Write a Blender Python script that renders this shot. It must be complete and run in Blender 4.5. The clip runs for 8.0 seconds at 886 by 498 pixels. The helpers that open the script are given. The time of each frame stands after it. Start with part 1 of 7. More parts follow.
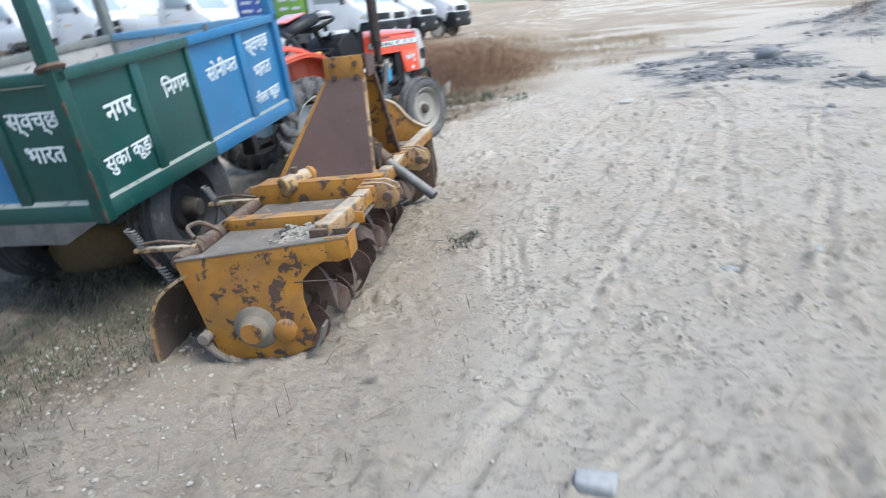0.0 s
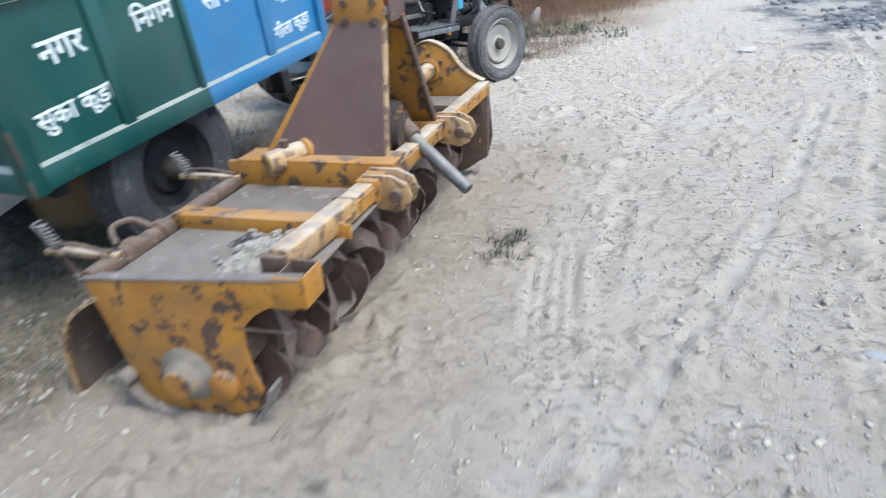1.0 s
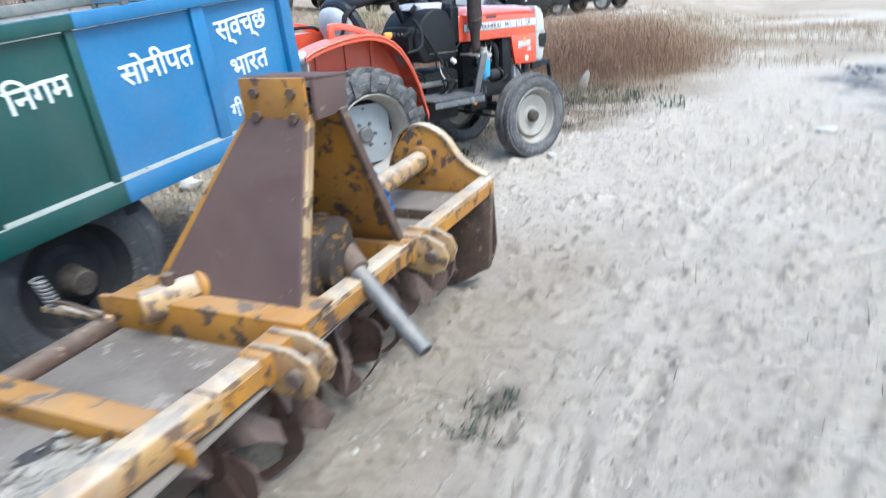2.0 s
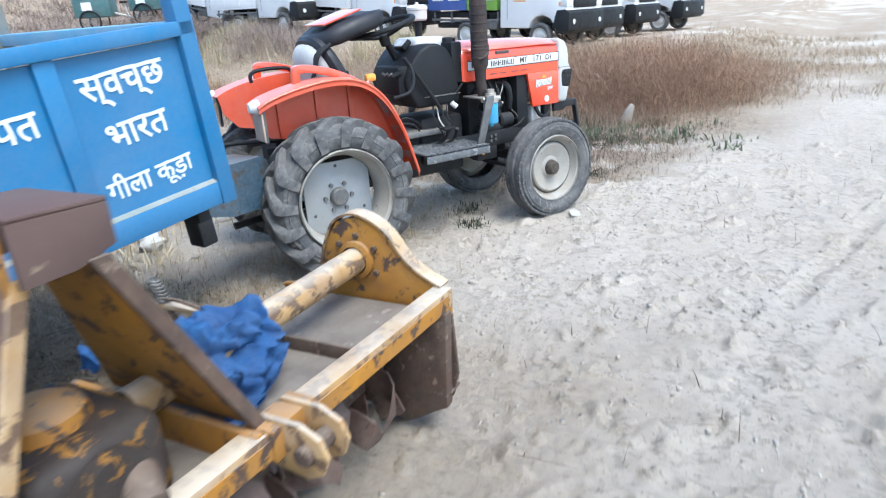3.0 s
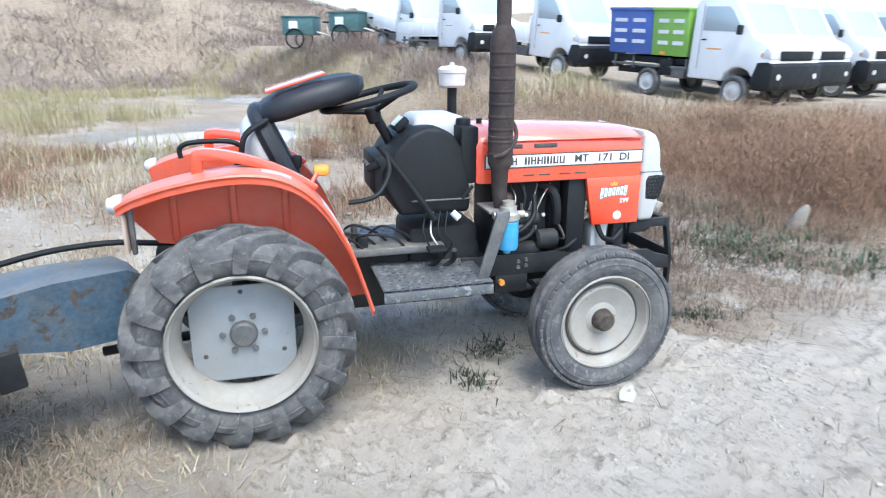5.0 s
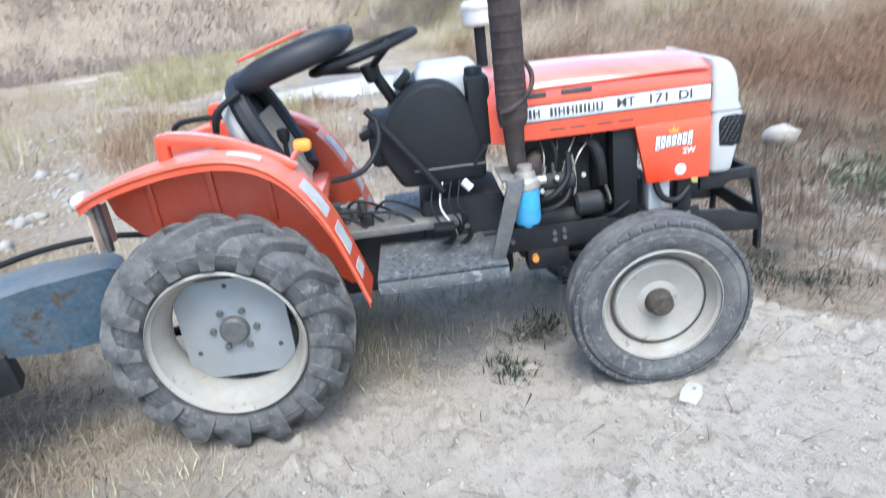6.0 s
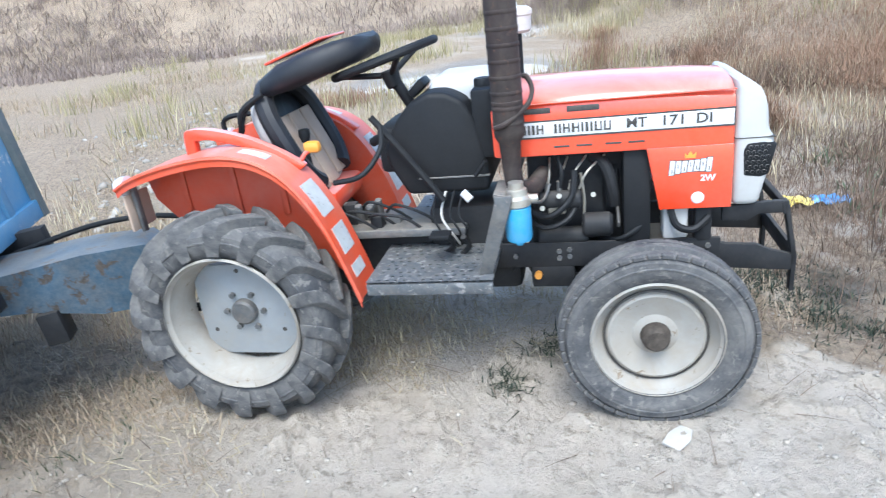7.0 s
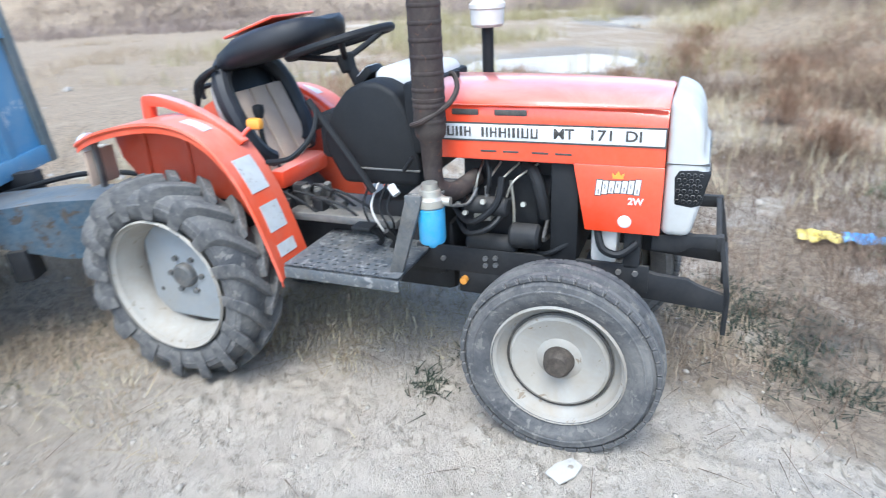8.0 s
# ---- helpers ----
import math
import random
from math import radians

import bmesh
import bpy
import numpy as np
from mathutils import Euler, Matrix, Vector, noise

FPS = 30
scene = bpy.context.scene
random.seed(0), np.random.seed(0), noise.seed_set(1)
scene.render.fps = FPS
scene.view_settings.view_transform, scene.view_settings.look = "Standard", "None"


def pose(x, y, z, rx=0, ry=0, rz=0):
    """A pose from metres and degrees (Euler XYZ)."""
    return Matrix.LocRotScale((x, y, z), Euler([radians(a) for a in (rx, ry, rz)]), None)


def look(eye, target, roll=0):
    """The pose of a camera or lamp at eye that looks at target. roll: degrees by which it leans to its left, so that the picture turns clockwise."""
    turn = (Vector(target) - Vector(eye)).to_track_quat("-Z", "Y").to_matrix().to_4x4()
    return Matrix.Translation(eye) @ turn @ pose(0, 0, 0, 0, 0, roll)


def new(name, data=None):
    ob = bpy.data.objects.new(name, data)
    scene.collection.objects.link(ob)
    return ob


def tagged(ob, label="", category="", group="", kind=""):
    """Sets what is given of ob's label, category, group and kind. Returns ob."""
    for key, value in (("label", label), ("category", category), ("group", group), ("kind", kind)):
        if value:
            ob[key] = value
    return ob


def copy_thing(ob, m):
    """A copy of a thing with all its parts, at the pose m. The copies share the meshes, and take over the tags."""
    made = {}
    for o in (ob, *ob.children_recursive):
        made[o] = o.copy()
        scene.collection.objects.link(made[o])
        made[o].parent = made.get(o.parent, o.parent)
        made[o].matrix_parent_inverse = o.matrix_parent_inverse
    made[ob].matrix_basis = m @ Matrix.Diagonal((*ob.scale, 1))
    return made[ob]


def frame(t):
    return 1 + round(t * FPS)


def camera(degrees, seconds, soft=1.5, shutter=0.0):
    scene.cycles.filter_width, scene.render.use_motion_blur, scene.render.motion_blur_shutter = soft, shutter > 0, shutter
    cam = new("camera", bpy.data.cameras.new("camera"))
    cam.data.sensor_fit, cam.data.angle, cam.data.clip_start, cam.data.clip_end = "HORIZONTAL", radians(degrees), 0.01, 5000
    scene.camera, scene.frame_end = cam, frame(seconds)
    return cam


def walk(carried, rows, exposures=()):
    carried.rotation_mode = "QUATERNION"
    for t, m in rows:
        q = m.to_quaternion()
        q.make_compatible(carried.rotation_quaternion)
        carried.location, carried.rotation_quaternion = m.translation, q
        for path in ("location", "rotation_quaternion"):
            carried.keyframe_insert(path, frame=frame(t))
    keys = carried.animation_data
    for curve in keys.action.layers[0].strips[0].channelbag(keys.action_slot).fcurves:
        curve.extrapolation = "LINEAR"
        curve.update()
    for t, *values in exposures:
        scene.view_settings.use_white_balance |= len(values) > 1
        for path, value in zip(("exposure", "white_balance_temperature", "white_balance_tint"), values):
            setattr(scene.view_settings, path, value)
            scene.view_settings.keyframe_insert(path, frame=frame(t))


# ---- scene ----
cam = camera(69.1, 8.0, 1.05, 0.5)
PATH = [
    (0, (1.008, 0.864, 1.15), (0.593, 2.698, 0.468), -6.7),
    (0.4, (1.056, 1.197, 1.184), (0.446, 2.947, 0.433), -4.5),
    (0.5, (1.06, 1.278, 1.188), (0.403, 3.008, 0.429), -6.0),
    (0.6, (1.06, 1.366, 1.188), (0.404, 3.089, 0.412), -5.7),
    (0.9, (1.024, 1.626, 1.172), (0.374, 3.3, 0.292), -3.9),
    (1, (1.022, 1.723, 1.186), (0.376, 3.395, 0.299), -4.2),
    (1.1, (1.023, 1.805, 1.184), (0.402, 3.487, 0.298), -6.2),
    (1.4, (1.055, 2.052, 1.183), (0.423, 3.735, 0.308), -7.5),
    (1.5, (1.078, 2.141, 1.165), (0.393, 3.859, 0.403), -7.0),
    (1.6, (1.067, 2.223, 1.18), (0.336, 3.909, 0.392), -7.7),
    (1.9, (1.042, 2.464, 1.185), (0.213, 4.114, 0.415), -5.5),
    (2, (1.019, 2.55, 1.19), (0.202, 4.217, 0.446), -3.3),
    (2.1, (0.999, 2.636, 1.2), (0.185, 4.312, 0.472), -1.5),
    (2.2, (0.973, 2.745, 1.222), (0.13, 4.39, 0.457), -3.1),
    (3.3, (0.997, 3.645, 1.237), (-0.067, 5.206, 0.581), -4.8),
    (3.4, (0.978, 3.731, 1.239), (-0.122, 5.242, 0.529), -6.1),
    (3.5, (0.961, 3.817, 1.252), (-0.121, 5.323, 0.502), -5.3),
    (3.6, (0.957, 3.883, 1.258), (-0.117, 5.384, 0.487), -6.5),
    (3.9, (0.968, 4.109, 1.287), (-0.179, 5.577, 0.557), -5.3),
    (4, (0.965, 4.188, 1.293), (-0.216, 5.669, 0.651), -3.1),
    (4.1, (0.971, 4.262, 1.309), (-0.281, 5.702, 0.709), -2.0),
    (4.4, (0.984, 4.517, 1.361), (-0.352, 5.868, 0.737), -2.7),
    (4.5, (0.989, 4.592, 1.382), (-0.351, 5.93, 0.739), -2.9),
    (4.6, (0.977, 4.688, 1.377), (-0.369, 6.031, 0.756), -1.7),
    (4.7, (0.968, 4.766, 1.374), (-0.388, 6.111, 0.782), -0.3),
    (6, (0.945, 5.631, 1.372), (-0.702, 6.475, 0.615), -7.4),
    (6.1, (0.959, 5.687, 1.369), (-0.686, 6.495, 0.567), -8.1),
    (6.4, (1.01, 5.858, 1.345), (-0.666, 6.687, 0.636), -10.8),
    (6.5, (1.041, 5.905, 1.343), (-0.661, 6.698, 0.654), -8.3),
    (6.9, (1.135, 6.058, 1.392), (-0.672, 6.516, 0.669), -6.6),
    (7, (1.138, 6.103, 1.398), (-0.668, 6.523, 0.649), -7.1),
    (7.5, (1.099, 6.398, 1.394), (-0.693, 6.816, 0.611), -3.6),
    (8, (1.185, 6.677, 1.387), (-0.651, 6.804, 0.605), -3.1),
]
walk(cam, [(t, look(eye, target, roll)) for t, eye, target, roll in PATH], ((0.0, 1.08, 6000, 3), (1.0, 1.25, 5880, 3), (2.0, 1.43, 5780, 2), (3.5, 1.45, 5780, 3), (8.0, 1.52, 5720, 3)))


# ---- world, sun ----
SUN_EL, SUN_AZ = 60.0, -18.0  # degrees; azimuth anticlockwise from +x
world = bpy.data.worlds.new("sky")
scene.world = world
world.use_nodes = True
wn = world.node_tree.nodes
sky = wn.new("ShaderNodeTexSky")
sky.sky_type = "NISHITA"
sky.sun_disc = False
sky.sun_elevation = radians(SUN_EL)
sky.sun_rotation = radians(90.0 - SUN_AZ)
sky.dust_density = 2.0
sky.air_density = 1.0
sky.ozone_density = 1.0
wn["Background"].inputs["Strength"].default_value = 0.15
world.node_tree.links.new(sky.outputs[0], wn["Background"].inputs["Color"])
sun = new("sun", bpy.data.lights.new("sun", "SUN"))
sun.data.energy = 1.5
sun.data.angle = radians(34)
sun.data.color = (1.0, 0.96, 0.9)
a, e = radians(SUN_AZ), radians(SUN_EL)
sun.matrix_world = look((40 * math.cos(a) * math.cos(e), 40 * math.sin(a) * math.cos(e), 40 * math.sin(e)), (0, 0, 0))


# ---- mesh helpers ----
def thing(name, m, label, category, group="", kind=""):
    ob = new(name)
    ob.empty_display_size = 0.1
    ob.matrix_world = m
    return tagged(ob, label, category, group, kind)


def finish(me, bm, material, smooth=0.6):
    bm.normal_update()
    bm.to_mesh(me)
    bm.free()
    me.materials.append(material)
    if smooth:
        for p in me.polygons:
            p.use_smooth = True
        me.set_sharp_from_angle(angle=smooth)


def part(name, bm, material, parent=None, label="", m=None, smooth=0.6):
    me = bpy.data.meshes.new(name)
    finish(me, bm, material, smooth)
    ob = new(name, me)
    if parent is not None:
        ob.parent = parent
    if m is not None:
        ob.matrix_basis = m
    return tagged(ob, label)


def again(name, ob, m, parent=None):
    """A further part on the same mesh."""
    o = new(name, ob.data)
    o.parent = parent or ob.parent
    o.matrix_basis = m
    return o


def box(x0, x1, y0, y1, z0, z1, bev=0.0, m=None, bm=None, seg=2):
    b = bmesh.new()
    bmesh.ops.create_cube(b, size=1.0)
    for v in b.verts:
        v.co = Vector(((x0 + x1) / 2 + v.co.x * (x1 - x0), (y0 + y1) / 2 + v.co.y * (y1 - y0), (z0 + z1) / 2 + v.co.z * (z1 - z0)))
    if bev:
        bmesh.ops.bevel(b, geom=b.edges[:], offset=bev, segments=seg, affect="EDGES", profile=0.5)
    return join(bm, b, m)


def join(bm, b, m=None):
    if m is not None:
        bmesh.ops.transform(b, matrix=m, verts=b.verts)
    if bm is None:
        return b
    tmp = bpy.data.meshes.new("tmp")
    b.to_mesh(tmp)
    b.free()
    bm.from_mesh(tmp)
    bpy.data.meshes.remove(tmp)
    return bm


def frame_of(d):
    d = Vector(d).normalized()
    u = Vector((0, 0, 1)) if abs(d.z) < 0.9 else Vector((1, 0, 0))
    s = d.cross(u).normalized()
    return d, s, s.cross(d)


def lathe(profile, origin=(0, 0, 0), axis=(0, 1, 0), n=32, bm=None, closed=False):
    """Turns (radius, height) pairs about an axis."""
    b = bmesh.new()
    d, s, u = frame_of(axis)
    o = Vector(origin)
    rings = []
    for r, h in profile:
        if r < 1e-5:
            rings.append([b.verts.new(o + d * h)])
        else:
            rings.append([b.verts.new(o + d * h + (s * math.cos(2 * math.pi * k / n) + u * math.sin(2 * math.pi * k / n)) * r) for k in range(n)])
    pairs = list(zip(rings, rings[1:]))
    if closed:
        pairs.append((rings[-1], rings[0]))
    for p, q in pairs:
        for k in range(n):
            k2 = (k + 1) % n
            if len(p) == 1 and len(q) == 1:
                continue
            if len(p) == 1:
                b.faces.new((p[0], q[k2], q[k]))
            elif len(q) == 1:
                b.faces.new((p[k], p[k2], q[0]))
            else:
                b.faces.new((p[k], p[k2], q[k2], q[k]))
    bmesh.ops.recalc_face_normals(b, faces=b.faces[:])
    return join(bm, b)


def rod(p, q, r, r2=None, n=14, bm=None, bev=0.0):
    p, q = Vector(p), Vector(q)
    h = (q - p).length
    r2 = r if r2 is None else r2
    c = min(bev, r * 0.5, r2 * 0.5)
    prof = [(0, 0), (r - c, 0), (r, c), (r2, h - c), (r2 - c, h), (0, h)] if c else [(0, 0), (r, 0), (r2, h), (0, h)]
    return lathe(prof, p, q - p, n, bm)


def curve_points(pts, sub=6):
    P = [Vector(p) for p in pts]
    out = []
    for i in range(len(P) - 1):
        a, b, c, d = P[max(i - 1, 0)], P[i], P[i + 1], P[min(i + 2, len(P) - 1)]
        for k in range(sub):
            t = k / sub
            out.append(0.5 * ((2 * b) + (c - a) * t + (2 * a - 5 * b + 4 * c - d) * t * t + (3 * b - a - 3 * c + d) * t ** 3))
    return out + [P[-1]]


def tube(pts, r, n=8, sub=5, bm=None, closed=False, flat=1.0):
    """A round bar along a smooth line."""
    b = bmesh.new()
    P = curve_points(pts, sub) if sub > 1 else [Vector(p) for p in pts]
    rings, s = [], None
    for i, p in enumerate(P):
        d = (P[min(i + 1, len(P) - 1)] - P[max(i - 1, 0)]).normalized()
        if s is None:
            _, s, _ = frame_of(d)
        s = (s - d * s.dot(d)).normalized()
        u = s.cross(d)
        rr = r(i / (len(P) - 1)) if callable(r) else r
        rings.append([b.verts.new(p + (s * math.cos(2 * math.pi * k / n) + u * flat * math.sin(2 * math.pi * k / n)) * rr) for k in range(n)])
    for p, q in zip(rings, rings[1:]):
        for k in range(n):
            b.faces.new((p[k], p[(k + 1) % n], q[(k + 1) % n], q[k]))
    b.faces.new(rings[0])
    b.faces.new(rings[-1])
    bmesh.ops.recalc_face_normals(b, faces=b.faces[:])
    return join(bm, b)


def prism(poly, lo, hi, plane="xz", bev=0.0, bm=None, m=None, seg=2):
    """A flat outline given thickness; the plane names its two axes."""
    b = bmesh.new()

    def at(p, w):
        return {"xz": (p[0], w, p[1]), "xy": (p[0], p[1], w), "yz": (w, p[0], p[1])}[plane]
    A = [b.verts.new(at(p, lo)) for p in poly]
    B = [b.verts.new(at(p, hi)) for p in poly]
    b.faces.new(A)
    b.faces.new(B)
    for k in range(len(poly)):
        k2 = (k + 1) % len(poly)
        b.faces.new((A[k], A[k2], B[k2], B[k]))
    bmesh.ops.recalc_face_normals(b, faces=b.faces[:])
    if bev:
        bmesh.ops.bevel(b, geom=b.edges[:], offset=bev, segments=seg, affect="EDGES", profile=0.5)
    return join(bm, b, m)


def strip(line, lo, hi, thick, plane="xz", bm=None):
    """A bent sheet: a line of points in a plane, swept across it, with thickness."""
    P = [Vector((p[0], p[1])) for p in line]
    off = []
    for i, p in enumerate(P):
        d = (P[min(i + 1, len(P) - 1)] - P[max(i - 1, 0)]).normalized()
        off.append(p + Vector((-d.y, d.x)) * thick)
    return prism([tuple(p) for p in P] + [tuple(p) for p in reversed(off)], lo, hi, plane, 0.0, bm)


def lettering(parent, body, size, m, material, depth=0.0025, heavy=0.014, name="lettering", label="", shake=0.035):
    c = bpy.data.curves.new("text", "FONT")
    c.body, c.size, c.extrude, c.offset = body, size, depth, heavy * size
    c.align_x, c.align_y = "CENTER", "CENTER"
    c.resolution_u = 3
    o = new("text", c)
    dg = bpy.context.evaluated_depsgraph_get()
    me = bpy.data.meshes.new_from_object(o.evaluated_get(dg))
    bpy.data.objects.remove(o)
    bpy.data.curves.remove(c)
    lb = bmesh.new()
    lb.from_mesh(me)
    long = [ed for ed in lb.edges if ed.calc_length() > 0.02 * size * 8]
    bmesh.ops.subdivide_edges(lb, edges=long, cuts=2)
    for vt in lb.verts:
        q = Vector((vt.co.x, vt.co.y, 0)) * (2.2 / size)
        vt.co.x += shake * size * noise.noise(q + Vector((size * 90, 0, 1)))
        vt.co.y += shake * size * noise.noise(q + Vector((0, size * 70, 7)))
    lb.to_mesh(me)
    lb.free()
    me.materials.clear()
    me.materials.append(material)
    ob = new(name, me)
    ob.parent = parent
    ob.matrix_basis = m
    return tagged(ob, label)


# ---- materials ----
def material(name, rough=0.6, metal=0.0):
    mt = bpy.data.materials.new(name)
    mt.use_nodes = True
    b = mt.node_tree.nodes["Principled BSDF"]
    b.inputs["Roughness"].default_value = rough
    b.inputs["Metallic"].default_value = metal
    b.inputs["Specular IOR Level"].default_value = 0.4
    return mt, mt.node_tree, b


def noise_node(nt, scale, detail=6.0, rough=0.6, vec=None, distort=0.0):
    n = nt.nodes.new("ShaderNodeTexNoise")
    n.inputs["Scale"].default_value = scale
    n.inputs["Detail"].default_value = detail
    n.inputs["Roughness"].default_value = rough
    n.inputs["Distortion"].default_value = distort
    if vec is not None:
        nt.links.new(vec, n.inputs["Vector"])
    return n.outputs["Fac"]


def ramp(nt, fac, lo, hi, a=0.0, b=1.0):
    r = nt.nodes.new("ShaderNodeMapRange")
    r.inputs["From Min"].default_value = lo
    r.inputs["From Max"].default_value = hi
    r.inputs["To Min"].default_value = a
    r.inputs["To Max"].default_value = b
    nt.links.new(fac, r.inputs["Value"])
    return r.outputs["Result"]


def mix(nt, fac, a, b):
    m = nt.nodes.new("ShaderNodeMix")
    m.data_type = "RGBA"
    for sock, v in ((m.inputs["Factor"], fac), (m.inputs[6], a), (m.inputs[7], b)):
        if isinstance(v, (int, float)):
            sock.default_value = v
        elif isinstance(v, tuple):
            sock.default_value = (*v, 1.0)
        else:
            nt.links.new(v, sock)
    return m.outputs[2]


def bump(nt, b, height, dist=0.002, strength=0.6):
    n = nt.nodes.new("ShaderNodeBump")
    n.inputs["Distance"].default_value = dist
    n.inputs["Strength"].default_value = strength
    nt.links.new(height, n.inputs["Height"])
    nt.links.new(n.outputs[0], b.inputs["Normal"])


def coords(nt, kind="Object"):
    return nt.nodes.new("ShaderNodeTexCoord").outputs[kind]


def worn(name, base, second, wear=(0.1, 0.05, 0.03), rough=0.5, metal=0.0, size=6.0, wear_at=0.62, dust=0.25, dust_col=(0.42, 0.36, 0.29), relief=0.0006, fine=60.0, coat=0.0, grime=0.16, spec=0.5, dust_sheen=0.0, dust_sheen_col=(0.5, 0.44, 0.36)):
    """Paint or other coating with broad tone changes, dust and worn spots."""
    mt, nt, b = material(name, rough, metal)
    v = coords(nt)
    broad = noise_node(nt, size, 4, 0.6, v)
    spots = noise_node(nt, size * 3.1, 8, 0.65, v, 0.4)
    grain = noise_node(nt, fine, 6, 0.7, v)
    film = noise_node(nt, size * 0.7, 7, 0.7, v, 0.8)
    c = mix(nt, ramp(nt, broad, 0.35, 0.65), base, second)
    c = mix(nt, ramp(nt, film, 0.42, 0.72, 0.0, dust), c, dust_col)
    edge = ramp(nt, spots, wear_at, wear_at + 0.035)
    c = mix(nt, edge, c, wear)
    c = mix(nt, ramp(nt, grain, 0.3, 0.75, 0.0, grime), c, dust_col)
    # up-facing faces go paler: lying dust, or sky sheen painted on the bonnet red
    if dust_sheen:
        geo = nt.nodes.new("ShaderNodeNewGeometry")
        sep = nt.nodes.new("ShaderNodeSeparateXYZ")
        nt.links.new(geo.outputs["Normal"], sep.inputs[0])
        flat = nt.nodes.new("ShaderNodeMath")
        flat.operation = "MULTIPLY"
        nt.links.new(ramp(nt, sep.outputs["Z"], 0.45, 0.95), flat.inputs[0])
        nt.links.new(ramp(nt, film, 0.3, 0.6, dust_sheen * 0.3, dust_sheen), flat.inputs[1])
        c = mix(nt, flat.outputs[0], c, dust_sheen_col)
    nt.links.new(c, b.inputs["Base Color"])
    nt.links.new(ramp(nt, film, 0.35, 0.75, rough, min(1.0, rough + 0.3)), b.inputs["Roughness"])
    if relief:
        bump(nt, b, grain, relief, 0.7)
    b.inputs["Specular IOR Level"].default_value = spec
    if coat:
        b.inputs["Coat Weight"].default_value = coat
        b.inputs["Coat Roughness"].default_value = 0.12
    return mt


# pale pink on the red's upper faces paints in the sky's sheen
M_RED = worn("tractor_red_paint", (0.82, 0.066, 0.014), (0.76, 0.054, 0.013), (0.42, 0.07, 0.03), 0.32, 0.0, 3.0, 0.78, 0.06, coat=1.0, relief=0.0, grime=0.05, dust_sheen=0.52, dust_sheen_col=(0.76, 0.54, 0.48))
M_FENDER = worn("dusty_red_paint", (0.7, 0.078, 0.022), (0.58, 0.064, 0.022), (0.24, 0.08, 0.045), 0.4, 0.0, 4.0, 0.72, 0.22, coat=0.25, relief=0.0003, grime=0.08, dust_sheen=0.4, dust_sheen_col=(0.62, 0.44, 0.38))
M_SILVER = worn("silver_grey_paint", (0.55, 0.55, 0.53), (0.48, 0.48, 0.47), (0.3, 0.28, 0.26), 0.4, 0.15, 5.0, 0.74, 0.25, relief=0.0003)
M_BLACK = worn("black_plastic", (0.006, 0.007, 0.009), (0.011, 0.012, 0.014), (0.04, 0.038, 0.035), 0.5, 0.0, 6.0, 0.74, 0.05, (0.12, 0.11, 0.095), fine=90.0, grime=0.04, spec=0.28)
M_CHASSIS = worn("black_chassis_iron", (0.009, 0.01, 0.012), (0.018, 0.019, 0.022), (0.07, 0.05, 0.035), 0.55, 0.0, 9.0, 0.7, 0.14, (0.12, 0.11, 0.095), grime=0.06, spec=0.28, dust_sheen=0.15, dust_sheen_col=(0.25, 0.22, 0.19))
M_STEEL = worn("dusty_grey_steel", (0.12, 0.13, 0.14), (0.07, 0.075, 0.08), (0.24, 0.21, 0.18), 0.5, 0.4, 12.0, 0.64, 0.3, dust_sheen=0.35)
M_BRIGHT = worn("plated_metal", (0.5, 0.48, 0.42), (0.4, 0.38, 0.33), (0.2, 0.16, 0.1), 0.35, 0.7, 14.0, 0.66, 0.3)
M_FOOT = worn("scuffed_blue_grey_steel", (0.06, 0.075, 0.092), (0.1, 0.115, 0.13), (0.26, 0.26, 0.26), 0.45, 0.3, 14.0, 0.57, 0.3)
M_TYRE = worn("dusty_tyre_rubber", (0.032, 0.034, 0.04), (0.07, 0.071, 0.075), (0.15, 0.142, 0.132), 0.85, 0.0, 9.0, 0.57, 0.65, (0.24, 0.225, 0.205), 0.0015, 120.0)
# tyre rubber darkened to paint in the shade beneath the trailer
M_TYRESHADE = worn("grimy_shade_darkened_tyre_rubber", (0.02, 0.022, 0.027), (0.036, 0.038, 0.042), (0.1, 0.095, 0.088), 0.85, 0.0, 7.0, 0.6, 0.4, (0.13, 0.125, 0.118), 0.0015, 120.0)
M_RIM = worn("wheel_rim_paint", (0.345, 0.33, 0.3), (0.285, 0.268, 0.24), (0.2, 0.155, 0.11), 0.55, 0.05, 8.0, 0.63, 0.85, (0.3, 0.255, 0.2))
M_DISC = worn("blue_grey_disc_paint", (0.31, 0.33, 0.345), (0.26, 0.28, 0.295), (0.22, 0.18, 0.13), 0.5, 0.05, 7.0, 0.66, 0.5, (0.34, 0.31, 0.26))
M_MUFFLER = worn("rusty_brown_silencer", (0.028, 0.016, 0.015), (0.018, 0.012, 0.012), (0.07, 0.035, 0.024), 0.7, 0.2, 14.0, 0.6, 0.1, grime=0.05, dust_sheen=0.1)
M_YELLOW = worn("chipped_yellow_paint", (0.4, 0.175, 0.008), (0.3, 0.12, 0.008), (0.06, 0.034, 0.023), 0.6, 0.0, 5.0, 0.548, 0.5, (0.13, 0.09, 0.06), 0.0008, dust_sheen=0.2)
M_CREAM = worn("dusty_faded_yellow_paint", (0.38, 0.22, 0.065), (0.22, 0.11, 0.038), (0.1, 0.055, 0.03), 0.7, 0.0, 6.0, 0.515, 0.65, (0.42, 0.34, 0.24), 0.0008, dust_sheen=0.7)
